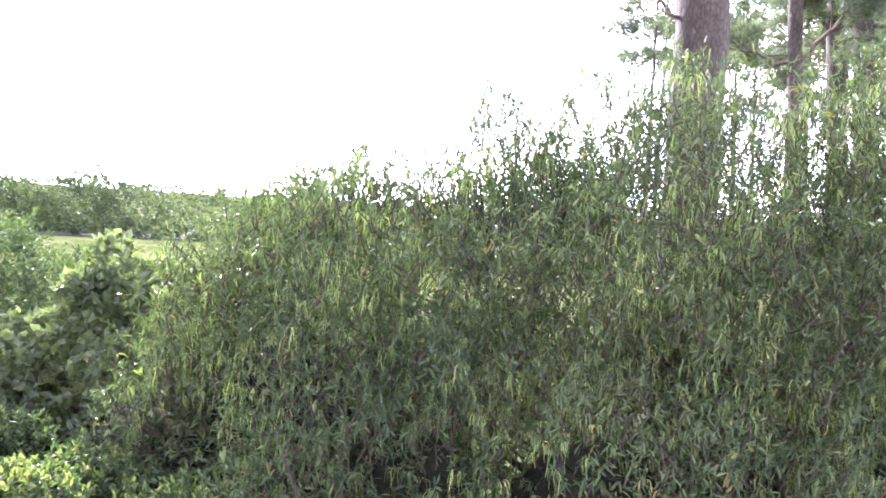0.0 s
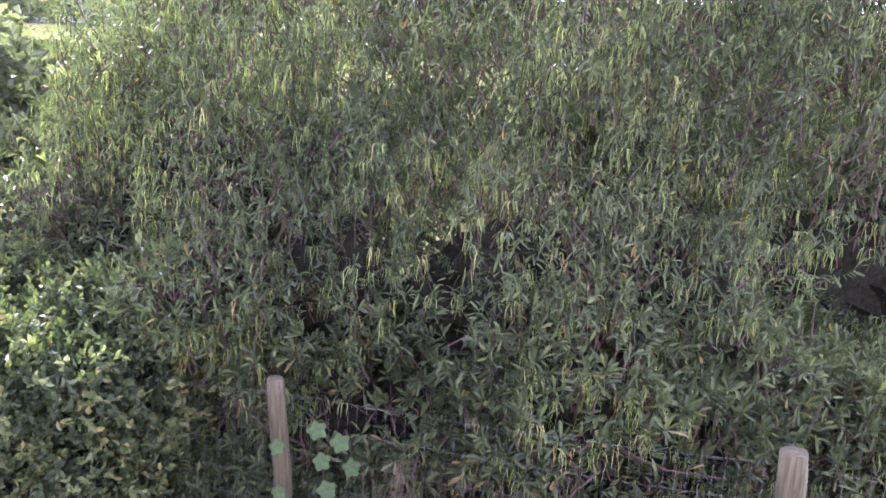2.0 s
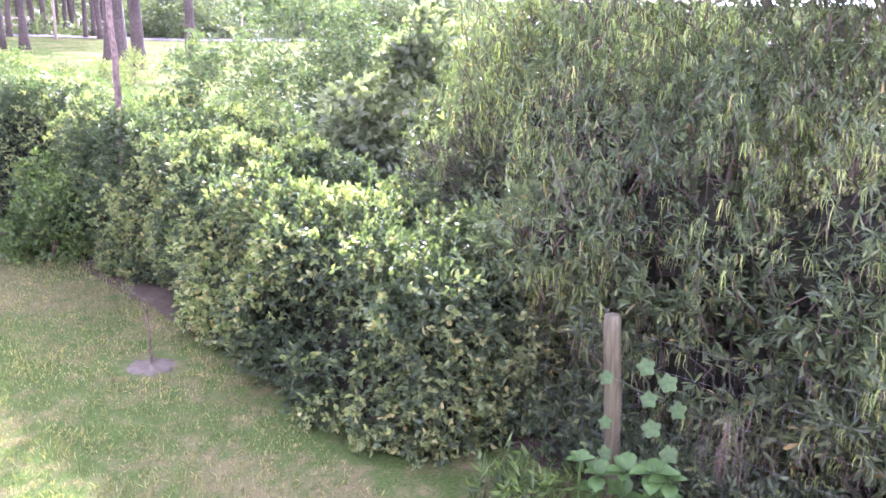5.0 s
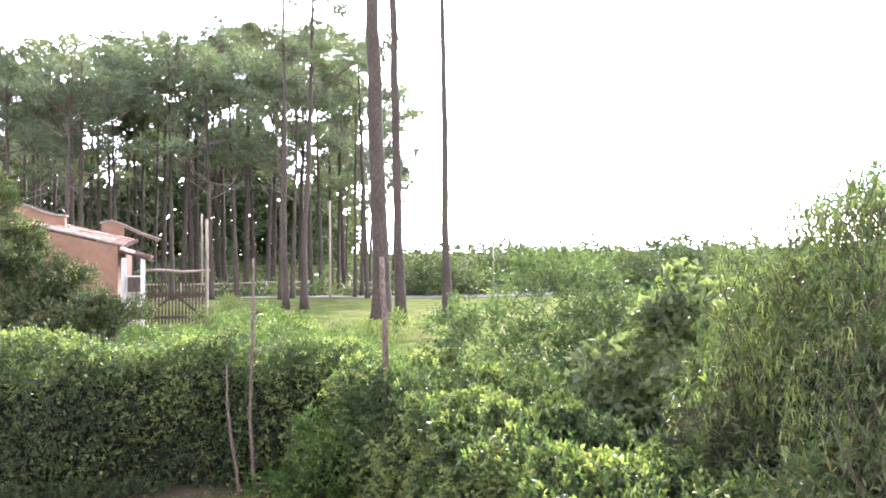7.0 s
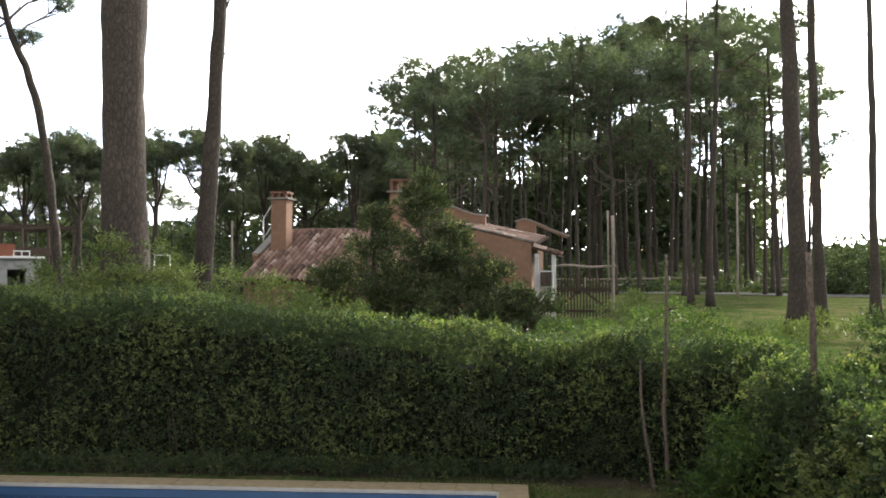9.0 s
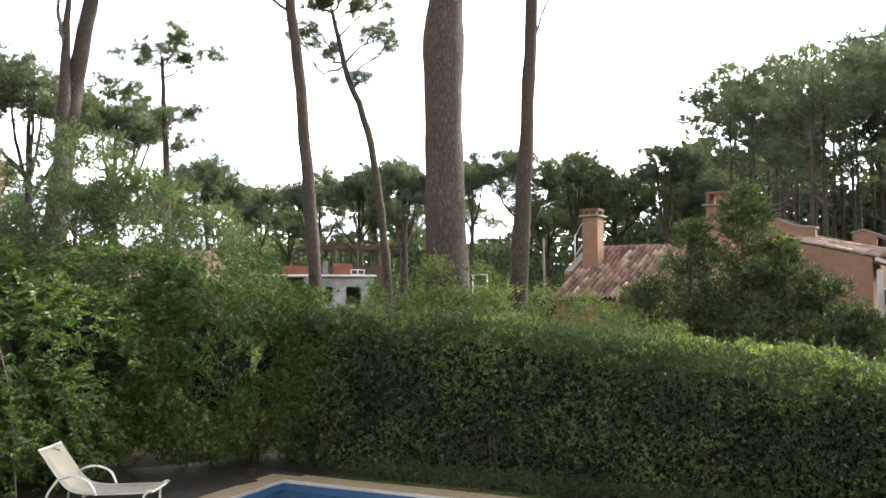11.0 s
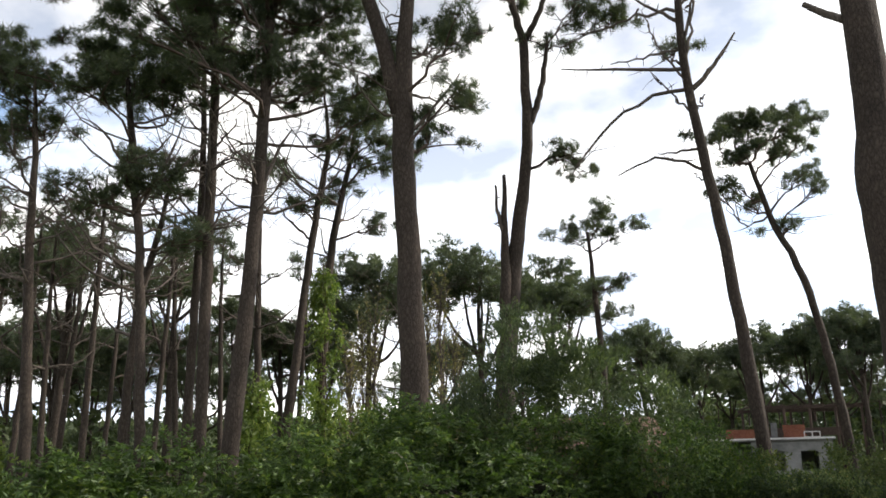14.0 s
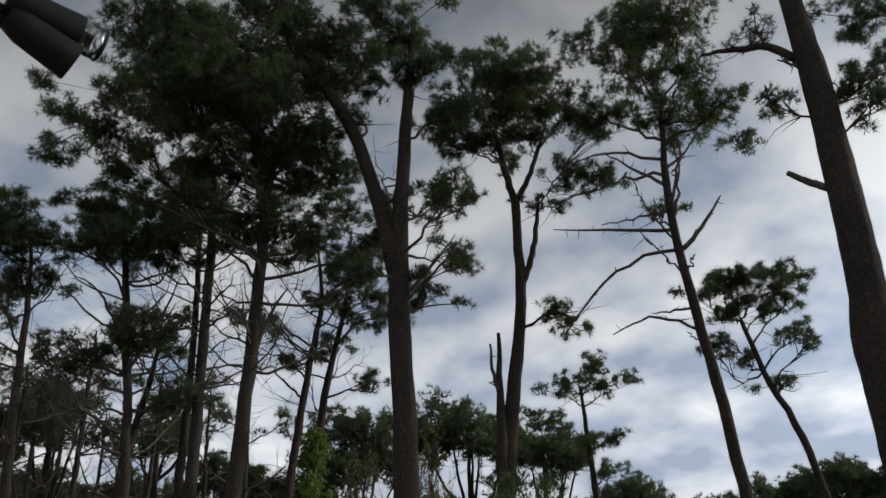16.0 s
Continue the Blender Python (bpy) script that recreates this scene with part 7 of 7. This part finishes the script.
def house():
    root = thing("house", "low orange stucco house with a clay tile roof and two chimneys", "house", (3.7, 27.8, 0), turn=-33)
    base = 0.9
    # main wing: gable wall at each end, roof in two slopes
    bm = bmesh.new()
    for y0, y1 in ((0.25, 0.5), (6.8, 7.05)):
        box(bm, (6.2, y1 - y0, 2.9 - base), (3.0, (y0 + y1) / 2, (2.9 + base) / 2))
    part("wall", bm, STUCCO, root)
    for x in (-0.05, 6.1):
        bm = bmesh.new()
        a = [(0.28, base), (7.0, base), (7.0, 2.95), (3.64, 4.55), (0.28, 2.95)]
        v0 = [bm.verts.new((x - 0.12, y, z)) for y, z in a]
        v1 = [bm.verts.new((x + 0.12, y, z)) for y, z in a]
        bm.faces.new(v0), bm.faces.new(list(reversed(v1)))
        for k in range(5):
            bm.faces.new((v0[k], v1[k], v1[(k + 1) % 5], v0[(k + 1) % 5]))
        bmesh.ops.recalc_face_normals(bm, faces=bm.faces[:])
        part("gable_wall", bm, STUCCO, root)
    slope = math.atan2(4.66 - 2.88, 3.64)
    run = math.hypot(3.64, 1.78)
    bm = bmesh.new()
    for s, y in ((1, 1.82), (-1, 5.46)):
        box(bm, (6.5, run + 0.02, 0.08), (3.0, y, (4.66 + 2.88) / 2 - 0.02), turn=Euler((s * slope, 0, 0)).to_matrix())
    roof = part("roof", bm, SHADED_CLAY, root, "red-brown clay tiles with lichen")
    tiled(roof, (-0.2, 0.0, 2.92), (1, 0, 0), (0, 3.64, 1.78), 32, 11, 0.19)
    for k in range(15):
        ob = new("ridge_tile", TILE)
        ob.parent = roof
        ob.matrix_basis = Matrix.Translation((-0.2 + k * 0.42, 3.64, 4.68)) @ Euler((0, 0, radians(-90))).to_matrix().to_4x4() @ Matrix.Diagonal((1.5, 1.1, 1.2, 1))
    bm = bmesh.new()
    box(bm, (0.3, run * 0.55, 0.07), (-0.42, 2.75, 4.32), 0.01, Euler((slope, 0, 0)).to_matrix())
    part("verge_coping", bm, COPING, root)
    bm = bmesh.new()
    box(bm, (0.22, run * 0.5, 0.7), (-0.42, 2.7, 3.9), 0.0, Euler((slope, 0, 0)).to_matrix())
    part("verge_wall", bm, STUCCO, root)
    # an aerial bracket on the verge
    v, f = join([tube([(-0.5, 2.5, 4.3), (-0.5, 2.5, 5.1)], [0.018] * 2, 6), tube([(-0.5, 2.5, 5.1), (-0.05, 2.4, 5.75)], [0.015] * 2, 6), tube([(-0.5, 2.5, 4.4), (-0.1, 2.4, 4.9)], [0.015] * 2, 6)])
    arr_part("bracket", v, f, WHITE_METAL, root, "pale metal bracket")

    def chimney(x, y, w, low, cap, top, tall):
        bm = bmesh.new()
        box(bm, (w, w, cap - low), (x, y, (cap + low) / 2), 0.01)
        ch = part("chimney", bm, STUCCO, root, "orange stucco chimney")
        bm = bmesh.new()
        box(bm, (w + 0.2, w + 0.2, 0.06), (x, y, cap + 0.03), 0.01)
        part("cap_slab", bm, COPING, ch)
        for dx in (-1, 0, 1):
            for dy in (-1, 1):
                bm = bmesh.new()
                box(bm, (0.1, 0.1, top - cap - 0.14), (x + dx * (w / 2 - 0.06), y + dy * (w / 2 - 0.06), (top + cap) / 2 - 0.01))
                part("brick_pier", bm, HOOD_BRICK, ch)
        bm = bmesh.new()
        box(bm, (w + 0.04, w + 0.04, 0.08), (x, y, top - 0.04), 0.01)
        part("hood", bm, HOOD_BRICK, ch, "brick hood with smoke slots")
    chimney(0.28, 2.27, 0.56, 3.7, 5.72, 6.0, 0)
    chimney(4.55, 2.5, 0.72, 3.7, 5.88, 6.34, 1)
    # parapet behind the conifer
    bm = bmesh.new()
    prism(bm, [(6.0, base), (7.4, base), (7.4, 5.06), (7.05, 5.1), (6.7, 5.2), (6.35, 5.36), (6.0, 5.38)], 2.3, 2.55)
    part("parapet", bm, STUCCO, root)
    bm = bmesh.new()
    prism(bm, [(5.95, 5.385), (6.35, 5.365), (6.7, 5.205), (7.05, 5.105), (7.45, 5.065), (7.45, 5.12), (7.05, 5.16), (6.7, 5.26), (6.35, 5.42), (5.95, 5.44)], 2.24, 2.61)
    part("parapet_coping", bm, COPING, root)
    # side wing with a falling roof
    bm = bmesh.new()
    prism(bm, [(6.3, base), (9.15, base), (9.15, 4.08), (6.3, 4.74)], 0.3, 0.52)
    part("wing_wall", bm, STUCCO, root)
    bm = bmesh.new()
    box(bm, (0.22, 3.2, 4.06 - base), (9.04, 2.12, (4.06 + base) / 2))
    part("wing_wall", bm, STUCCO, root)
    bm = bmesh.new()
    n = Vector((9.3 - 6.3, 0, 4.05 - 4.75))
    box(bm, (3.1, 3.3, 0.07), (7.8, 1.95, 4.55), turn=Euler((0.12, math.atan2(0.68, 3.0), 0)).to_matrix())
    wr = part("wing_roof", bm, SHADED_CLAY, root, "red-brown clay tiles")
    tiled(wr, (9.25, 0.32, 4.0), (0, 1, 0.12), (-3.0, 0, 0.68), 14, 8)
    bm = bmesh.new()
    prism(bm, [(6.6, 4.72), (9.28, 4.09), (9.28, 4.13), (6.6, 4.77)], 0.24, 0.44)
    part("wing_coping", bm, COPING, root)
    bm = bmesh.new()
    prism(bm, [(8.3, 4.2), (8.3, 4.92), (8.6, 5.0), (8.95, 4.88), (9.5, 4.62), (10.0, 4.42), (10.0, 4.36), (9.5, 4.55), (8.95, 4.8), (8.95, 4.2)], 3.2, 3.4)
    part("wavy_parapet", bm, STUCCO, root)
    bm = bmesh.new()
    prism(bm, [(8.25, 4.925), (8.6, 5.005), (8.95, 4.885), (9.5, 4.625), (10.05, 4.425), (10.05, 4.47), (9.5, 4.67), (8.95, 4.93), (8.6, 5.05), (8.25, 4.97)], 3.15, 3.45)
    part("wavy_coping", bm, COPING, root)
    # lean-to roof on a white column
    bm = bmesh.new()
    box(bm, (0.82, 2.0, 0.06), (9.57, 1.2, 3.83), turn=Euler((0, 0.3, 0)).to_matrix())
    lr = part("lean_to_roof", bm, SHADED_CLAY, root, "red-brown clay tiles")
    tiled(lr, (9.93, 0.2, 3.75), (0, 1, 0), (-1.0, 0, 0.31), 9, 2)
    for x, y in ((9.32, 0.2), (9.82, 0.3)):
        bm = bmesh.new()
        box(bm, (0.12, 0.12, 3.75 - base), (x, y, (3.75 + base) / 2), 0.012)
        part("column", bm, GREY_PAINT, root, "white painted column")
    for k in range(5):
        bm = bmesh.new()
        box(bm, (0.05, 0.025, 1.9), (9.42 + 0.085 * k, 0.3, 2.1 + rng.uniform(-0.05, 0.05)), 0.004)
        part("board", bm, GREY_PAINT, root, "pale upright board")
    bm = bmesh.new()
    box(bm, (0.42, 0.3, 0.5), (9.62, 0.12, 3.0), 0.03)
    mb = part("meter_box", bm, GREY_PAINT, root, "grey metal box on the wall")
    bm = bmesh.new()
    part("box_door", box(bm, (0.34, 0.02, 0.42), (9.62, -0.042, 3.0), 0.008), DARK_WOOD, mb)


house()


def gate():
    d = 30.0
    a, b = spot(-28.0, d), spot(-31.7, d)
    turn = math.degrees(math.atan2(b.y - a.y, b.x - a.x))
    g = float(ground_z(a.x, a.y))
    root = thing("picket_gate", "weathered wooden double gate of pickets with dark braces", "gate", (a.x, a.y, g), turn=turn)
    w = (b - a).length
    for k in range(18):
        h = 1.4 + 0.17 * math.sin(math.pi * (k + 0.5) / 18) + rng.uniform(-0.015, 0.015)
        bm = bmesh.new()
        prism(bm, [(-0.026, 0.12), (0.026, 0.12), (0.026, h - 0.04), (0, h), (-0.026, h - 0.04)], -0.012, 0.012)
        ob = part("picket", bm, DARK_WOOD, root)
        ob.location = (w * (k + 0.5) / 18, 0, 0)
    for z in (0.35, 1.1):
        bm = bmesh.new()
        box(bm, (w, 0.04, 0.09), (w / 2, 0.035, z), 0.005)
        part("rail", bm, DARK_WOOD, root)
    for s in (0, 1):
        bm = bmesh.new()
        box(bm, (math.hypot(w / 2, 0.75), 0.035, 0.08), (w * (0.25 + 0.5 * s), 0.075, 0.72), 0.005, Euler((0, (1 if s else -1) * math.atan2(0.75, w / 2), 0)).to_matrix())
        part("brace", bm, DARK_WOOD, root)
    frame_ = thing("gate_frame", "weathered grey timber portal over the gate", "portal", (a.x, a.y, g), turn=turn)
    for x, h, r in ((-0.05, 1.95, 0.06), (w - 0.08, 5.38 - g, 0.035), (w + 0.08, 5.2 - g, 0.06)):
        v, q, c = tube(resample([(x, 0.1, -0.1), (x + 0.02, 0.1, h * 0.5), (x, 0.1, h)], 8), np.full(8, r), 10, 0.03)
        arr_part("post", v, [q, c], GREY_WOOD, frame_)
    v, q, c = tube(resample([(-0.2, 0.1, 1.88), (w * 0.3, 0.1, 1.95), (w * 0.6, 0.1, 1.86), (w + 0.2, 0.1, 1.92)], 14), np.full(14, 0.045), 8, 0.05)
    arr_part("beam", v, [q, c], GREY_WOOD, frame_)


gate()


def road():
    c, e = spot(-38, 61), toward(-38 + 90)
    f = toward(-38)
    V, n = [], 80
    for k in range(n):
        t = -110 + 220 * k / (n - 1)
        for q in (-3.4, -1.6, 0, 1.6, 3.4):
            p = c + e * t + f * (q + 0.0016 * t * t * 0.3)
            V.append((p.x, p.y, float(ground_z(p.x, p.y)) + 0.05 + 0.03 * (1 - abs(q) / 3.4)))
    F = [(k * 5 + j, (k + 1) * 5 + j, (k + 1) * 5 + j + 1, k * 5 + j + 1) for k in range(n - 1) for j in range(4)]
    tagged(arr_part("road", V, np.array(F), ASPHALT), "narrow grey road across the grass", "road", kind="structure")


road()


def log_fence():
    c, e, f = spot(-38, 67.5), toward(-38 + 90), toward(-38)
    root = thing("log_fence", "low fence of weathered logs beyond the road", "fence", (c.x, c.y, float(ground_z(c.x, c.y))))
    z0 = root.location.z
    prev = None
    for k in range(-9, 8):
        p = c + e * (3.2 * k)
        g = float(ground_z(p.x, p.y))
        q = p - c
        v, qq, cc = tube([(q.x, q.y, g - z0 - 0.2), (q.x, q.y, g - z0 + 1.15)], [0.1, 0.09], 8)
        arr_part("post", v, [qq, cc], GREY_WOOD, root)
        if prev is not None and k % 5:
            for h in (0.55, 1.0):
                v, qq, cc = tube([(prev[0], prev[1], prev[2] + h), (q.x, q.y, g - z0 + h + rng.uniform(-0.06, 0.06))], [0.08, 0.07], 8)
                arr_part("log", v, [qq, cc], GREY_WOOD, root)
        prev = (q.x, q.y, g - z0)


log_fence()


def ruin():
    """An unfinished concrete house with brick stacks on its flat roof."""
    d = 55
    a, b = spot(11.9, d), spot(4.6, d)
    turn = math.degrees(math.atan2(b.y - a.y, b.x - a.x))
    g = 1.9
    root = thing("concrete_building", "unfinished grey concrete building with a flat roof", "building", (a.x, a.y, g), turn=turn)
    w = (b - a).length
    top = 4.1 - g
    # front wall, built round its openings
    bm = bmesh.new()
    ops = [(w - 3.1, w - 2.6), (w - 1.75, w - 0.8)]
    xs = [2.6] + [v for o in ops for v in o] + [w]
    for k in range(0, len(xs), 2):
        box(bm, (xs[k + 1] - xs[k], 0.2, top), ((xs[k] + xs[k + 1]) / 2, 0, top / 2))
    for x0, x1 in ops:
        box(bm, (x1 - x0, 0.2, top - 1.62), ((x0 + x1) / 2, 0, (top + 1.62) / 2))
        box(bm, (x1 - x0, 0.2, 0.5), ((x0 + x1) / 2, 0, 0.25))
    part("front_wall", bm, CONCRETE, root)
    bm = bmesh.new()
    box(bm, (0.2, 6, top), (w - 0.1, 3.1, top / 2))
    box(bm, (0.2, 6, top), (0.1, 3.1, top / 2))
    box(bm, (w - 0.4, 0.2, top), (w / 2, 6.0, top / 2))
    part("side_wall", bm, CONCRETE, root)
    bm = bmesh.new()
    box(bm, (w + 0.3, 6.6, 0.16), (w / 2, 3.0, top + 0.08), 0.01)
    part("roof_slab", bm, CONCRETE, root)
    bm = bmesh.new()
    box(bm, (w + 0.34, 0.05, 0.1), (w / 2, -0.33, top + 0.12))
    part("roof_edge", bm, WHITE_PAINT, root, "white roof edge")
    bm = bmesh.new()
    box(bm, (0.35, 0.35, 0.9), (w - 3.05, 0.6, top + 0.6), 0.01)
    part("stub_column", bm, CONCRETE, root)
    for x, wd, h, n in ((w - 1.95, 1.2, 0.75, 8), (w - 4.6, 2.4, 0.55, 6)):
        st = thing("brick_stack", "stack of red hollow bricks on the flat roof", "bricks", (0, 0, 0), "brick stacks")
        st.matrix_basis = root.matrix_basis @ Matrix.Translation((x, 0.7, top + 0.16))
        for k in range(n):
            bm = bmesh.new()
            box(bm, (wd + rng.uniform(-0.06, 0.06), 0.6, h / n - 0.012), (rng.uniform(-0.03, 0.03), 0, h / n * (k + 0.5)), 0.008)
            part("brick_course", bm, BRICK, st)
    fr = thing("window_frame", "pale loose frame lying on the flat roof", "frame", (0, 0, 0))
    fr.matrix_basis = root.matrix_basis @ Matrix.Translation((w - 1.0, 0.4, top + 0.16))
    for s, p in (((0.9, 0.06, 0.06), (0, 0, 0.03)), ((0.9, 0.06, 0.06), (0, 0, 0.33)), ((0.06, 0.06, 0.3), (-0.42, 0, 0.18)), ((0.06, 0.06, 0.3), (0.42, 0, 0.18)), ((0.06, 0.06, 0.3), (0, 0, 0.18))):
        bm = bmesh.new()
        part("bar", box(bm, s, p), WHITE_PAINT, fr)


ruin()


def carport():
    p = spot(8.6, 60)
    q = spot(2.8, 62)
    g = float(ground_z(p.x, p.y))
    turn = math.degrees(math.atan2(q.y - p.y, q.x - p.x))
    root = thing("timber_frame", "open frame of dark timber posts and beams", "frame", (p.x, p.y, g), turn=turn)
    w = (q - p).length
    for k in range(5):
        for y in (0, 4):
            v, qq, c = tube([(w * k / 4, y, -0.2), (w * k / 4, y, 4.1)], [0.1, 0.09], 8)
            arr_part("post", v, [qq, c], DARK_WOOD, root)
    for y in (0, 4):
        bm = bmesh.new()
        box(bm, (w + 0.6, 0.14, 0.2), (w / 2, y, 4.15), 0.01)
        part("beam", bm, DARK_WOOD, root)
        bm = bmesh.new()
        box(bm, (w * 0.7, 0.14, 0.5), (w * 0.45, y, 2.6), 0.01)
        part("rail", bm, DARK_WOOD, root)
    for k in range(9):
        bm = bmesh.new()
        box(bm, (0.08, 4.6, 0.12), (w * k / 8, 2, 4.31), 0.01)
        part("rafter", bm, DARK_WOOD, root)


carport()


def small_house(name, label, az, d, w, depth, wall, ridge, sink, wall_mat, roof_mat, turn_off=0.0):
    p = spot(az, d)
    root = thing(name, label, "house", (p.x, p.y, sink), turn=az + turn_off)
    bm = bmesh.new()
    box(bm, (w, depth, wall), (0, 0, wall / 2))
    part("wall", bm, wall_mat, root)
    for s in (-1, 1):
        bm = bmesh.new()
        sl = math.atan2(ridge - wall, depth / 2)
        box(bm, (w + 0.6, math.hypot(depth / 2, ridge - wall) + 0.35, 0.12), (0, s * (depth / 4 + 0.12), (wall + ridge) / 2 - 0.02), 0.01, Euler((-s * sl, 0, 0)).to_matrix())
        part("roof", bm, roof_mat, root)
    for s in (-1, 1):
        bm = bmesh.new()
        a = [(-depth / 2, wall), (depth / 2, wall), (0, ridge - 0.08)]
        v0 = [bm.verts.new((s * (w / 2 - 0.1), y, z)) for y, z in a]
        v1 = [bm.verts.new((s * (w / 2 + 0.0), y, z)) for y, z in a]
        bm.faces.new(v0), bm.faces.new(v1)
        for k in range(3):
            bm.faces.new((v0[k], v1[k], v1[(k + 1) % 3], v0[(k + 1) % 3]))
        bmesh.ops.recalc_face_normals(bm, faces=bm.faces[:])
        part("gable", bm, wall_mat, root)
    for x in (-w / 4, w / 4):
        bm = bmesh.new()
        box(bm, (0.9, 0.06, 1.1), (x, -depth / 2 - 0.02, wall * 0.55), 0.01)
        part("window", bm, DARK_WOOD, root)
    return root


small_house("far_house", "ochre house with an orange roof half hidden by bushes", 19.4, 31, 4.4, 5, 2.0, 3.0, 1.5, STUCCO, CLAY, 10)
small_house("far_house", "distant house with a blue-grey roof among the trees", -13.4, 80, 5, 6, 2.4, 4.2, 1.6, PLASTER, SLATE, 40)


def utility_pole(az, d, h):
    p = spot(az, d)
    g = float(ground_z(p.x, p.y))
    root = thing("utility_pole", "plain grey utility pole beside the road", "pole", (p.x, p.y, g), "utility poles")
    v, q, c = tube([(0, 0, -0.2), (0.02, 0, h * 0.5), (0, 0, h)], [0.075, 0.065, 0.055], 10, 0.02)
    arr_part("shaft", v, [q, c], GREY_WOOD, root)
    bm = bmesh.new()
    box(bm, (0.16, 0.16, 0.05), (0, 0, h), 0.01)
    part("cap", bm, DARK_WOOD, root)


utility_pole(-6.7, 52, 4.6)
utility_pole(-50.3, 58, 6.5)
utility_pole(-39.5, 52, 6.0)

# ---- the house behind the camera, with its lamp ----


def own_house():
    bm = bmesh.new()
    box(bm, (8.0, 0.3, 5.2), (-2.5, -2.35, 2.6))
    tagged(part("wall_south", bm, PLASTER), "plain plastered house wall behind the terrace", "wall", kind="structure")
    bm = bmesh.new()
    box(bm, (7.2, 2.9, 1.62), (-2.4, -0.75, 0.8))
    tagged(part("terrace", bm, STONE), "raised stone terrace before the house", "terrace", kind="structure")
    bm = bmesh.new()
    box(bm, (5.2, 2.6, 0.14), (-3.6, -0.92, 4.78), 0.01)
    tagged(part("ceiling", bm, PLASTER), "plastered underside of the eave", "eave", kind="structure")


own_house()


def floodlight():
    root = thing("spot_lamp", "black outdoor twin spot lamp with clear glass under the eave", "lamp", (-1.82, 0.4, 4.79))
    v, f = join([path([(0, 0, 0), (0, 0.1, 0.03), (0.02, 0.22, 0.02), (0.035, 0.3, 0.03)], 0.016, 12), path([(0, 0.1, 0.03), (0.02, 0.2, -0.01), (0.045, 0.28, -0.01)], 0.014, 10)])
    arr_part("arm", v, f, BLACK_METAL, root)
    bm = bmesh.new()
    part("base_plate", box(bm, (0.12, 0.03, 0.12), (0, -0.005, 0), 0.006), BLACK_METAL, root)

    def turned(m, prof, seg=32):
        V = [m @ Vector((r * math.cos(2 * math.pi * k / seg), r * math.sin(2 * math.pi * k / seg), z)) for z, r in prof for k in range(seg)]
        F = [(i * seg + k, i * seg + (k + 1) % seg, (i + 1) * seg + (k + 1) % seg, (i + 1) * seg + k) for i in range(len(prof) - 1) for k in range(seg)]
        return [tuple(v) for v in V], np.array(F)

    def head(place, ax, clear):
        m = Matrix.Translation(place) @ Vector(ax).normalized().to_track_quat("Z", "Y").to_matrix().to_4x4()
        V, F = turned(m, [(-0.13, 0.001), (-0.13, 0.028), (-0.09, 0.04), (0.0, 0.045), (0.035, 0.047), (0.037, 0.047), (0.037, 0.04), (-0.03, 0.036), (-0.03, 0.001)])
        h = arr_part("housing", V, F, BLACK_METAL, root)
        if clear:
            V, F = turned(m, [(0.037, 0.043), (0.085, 0.042), (0.09, 0.038), (0.09, 0.001), (0.086, 0.001), (0.085, 0.037), (0.037, 0.039)])
            arr_part("glass_front", V, F, GLASS, h, "clear glass front")
            V, F = turned(m, [(-0.02, 0.001), (-0.02, 0.014), (0.036, 0.037)])
            arr_part("reflector", V, F, CHROME, h, "bright reflector")
            V, F = turned(m, [(0.085, 0.0425), (0.092, 0.0435), (0.095, 0.041), (0.09, 0.0385)])
            arr_part("rim", V, F, BLACK_METAL, h)
        else:
            V, F = turned(m, [(0.03, 0.04), (0.034, 0.02), (0.035, 0.001)])
            arr_part("shutter", V, F, BLACK_METAL, h)
    head((0.092, 0.385, 0.036), (0.32, 0.92, -0.1), True)
    head((0.09, 0.385, -0.04), (0.3, 0.9, -0.3), False)


floodlight()
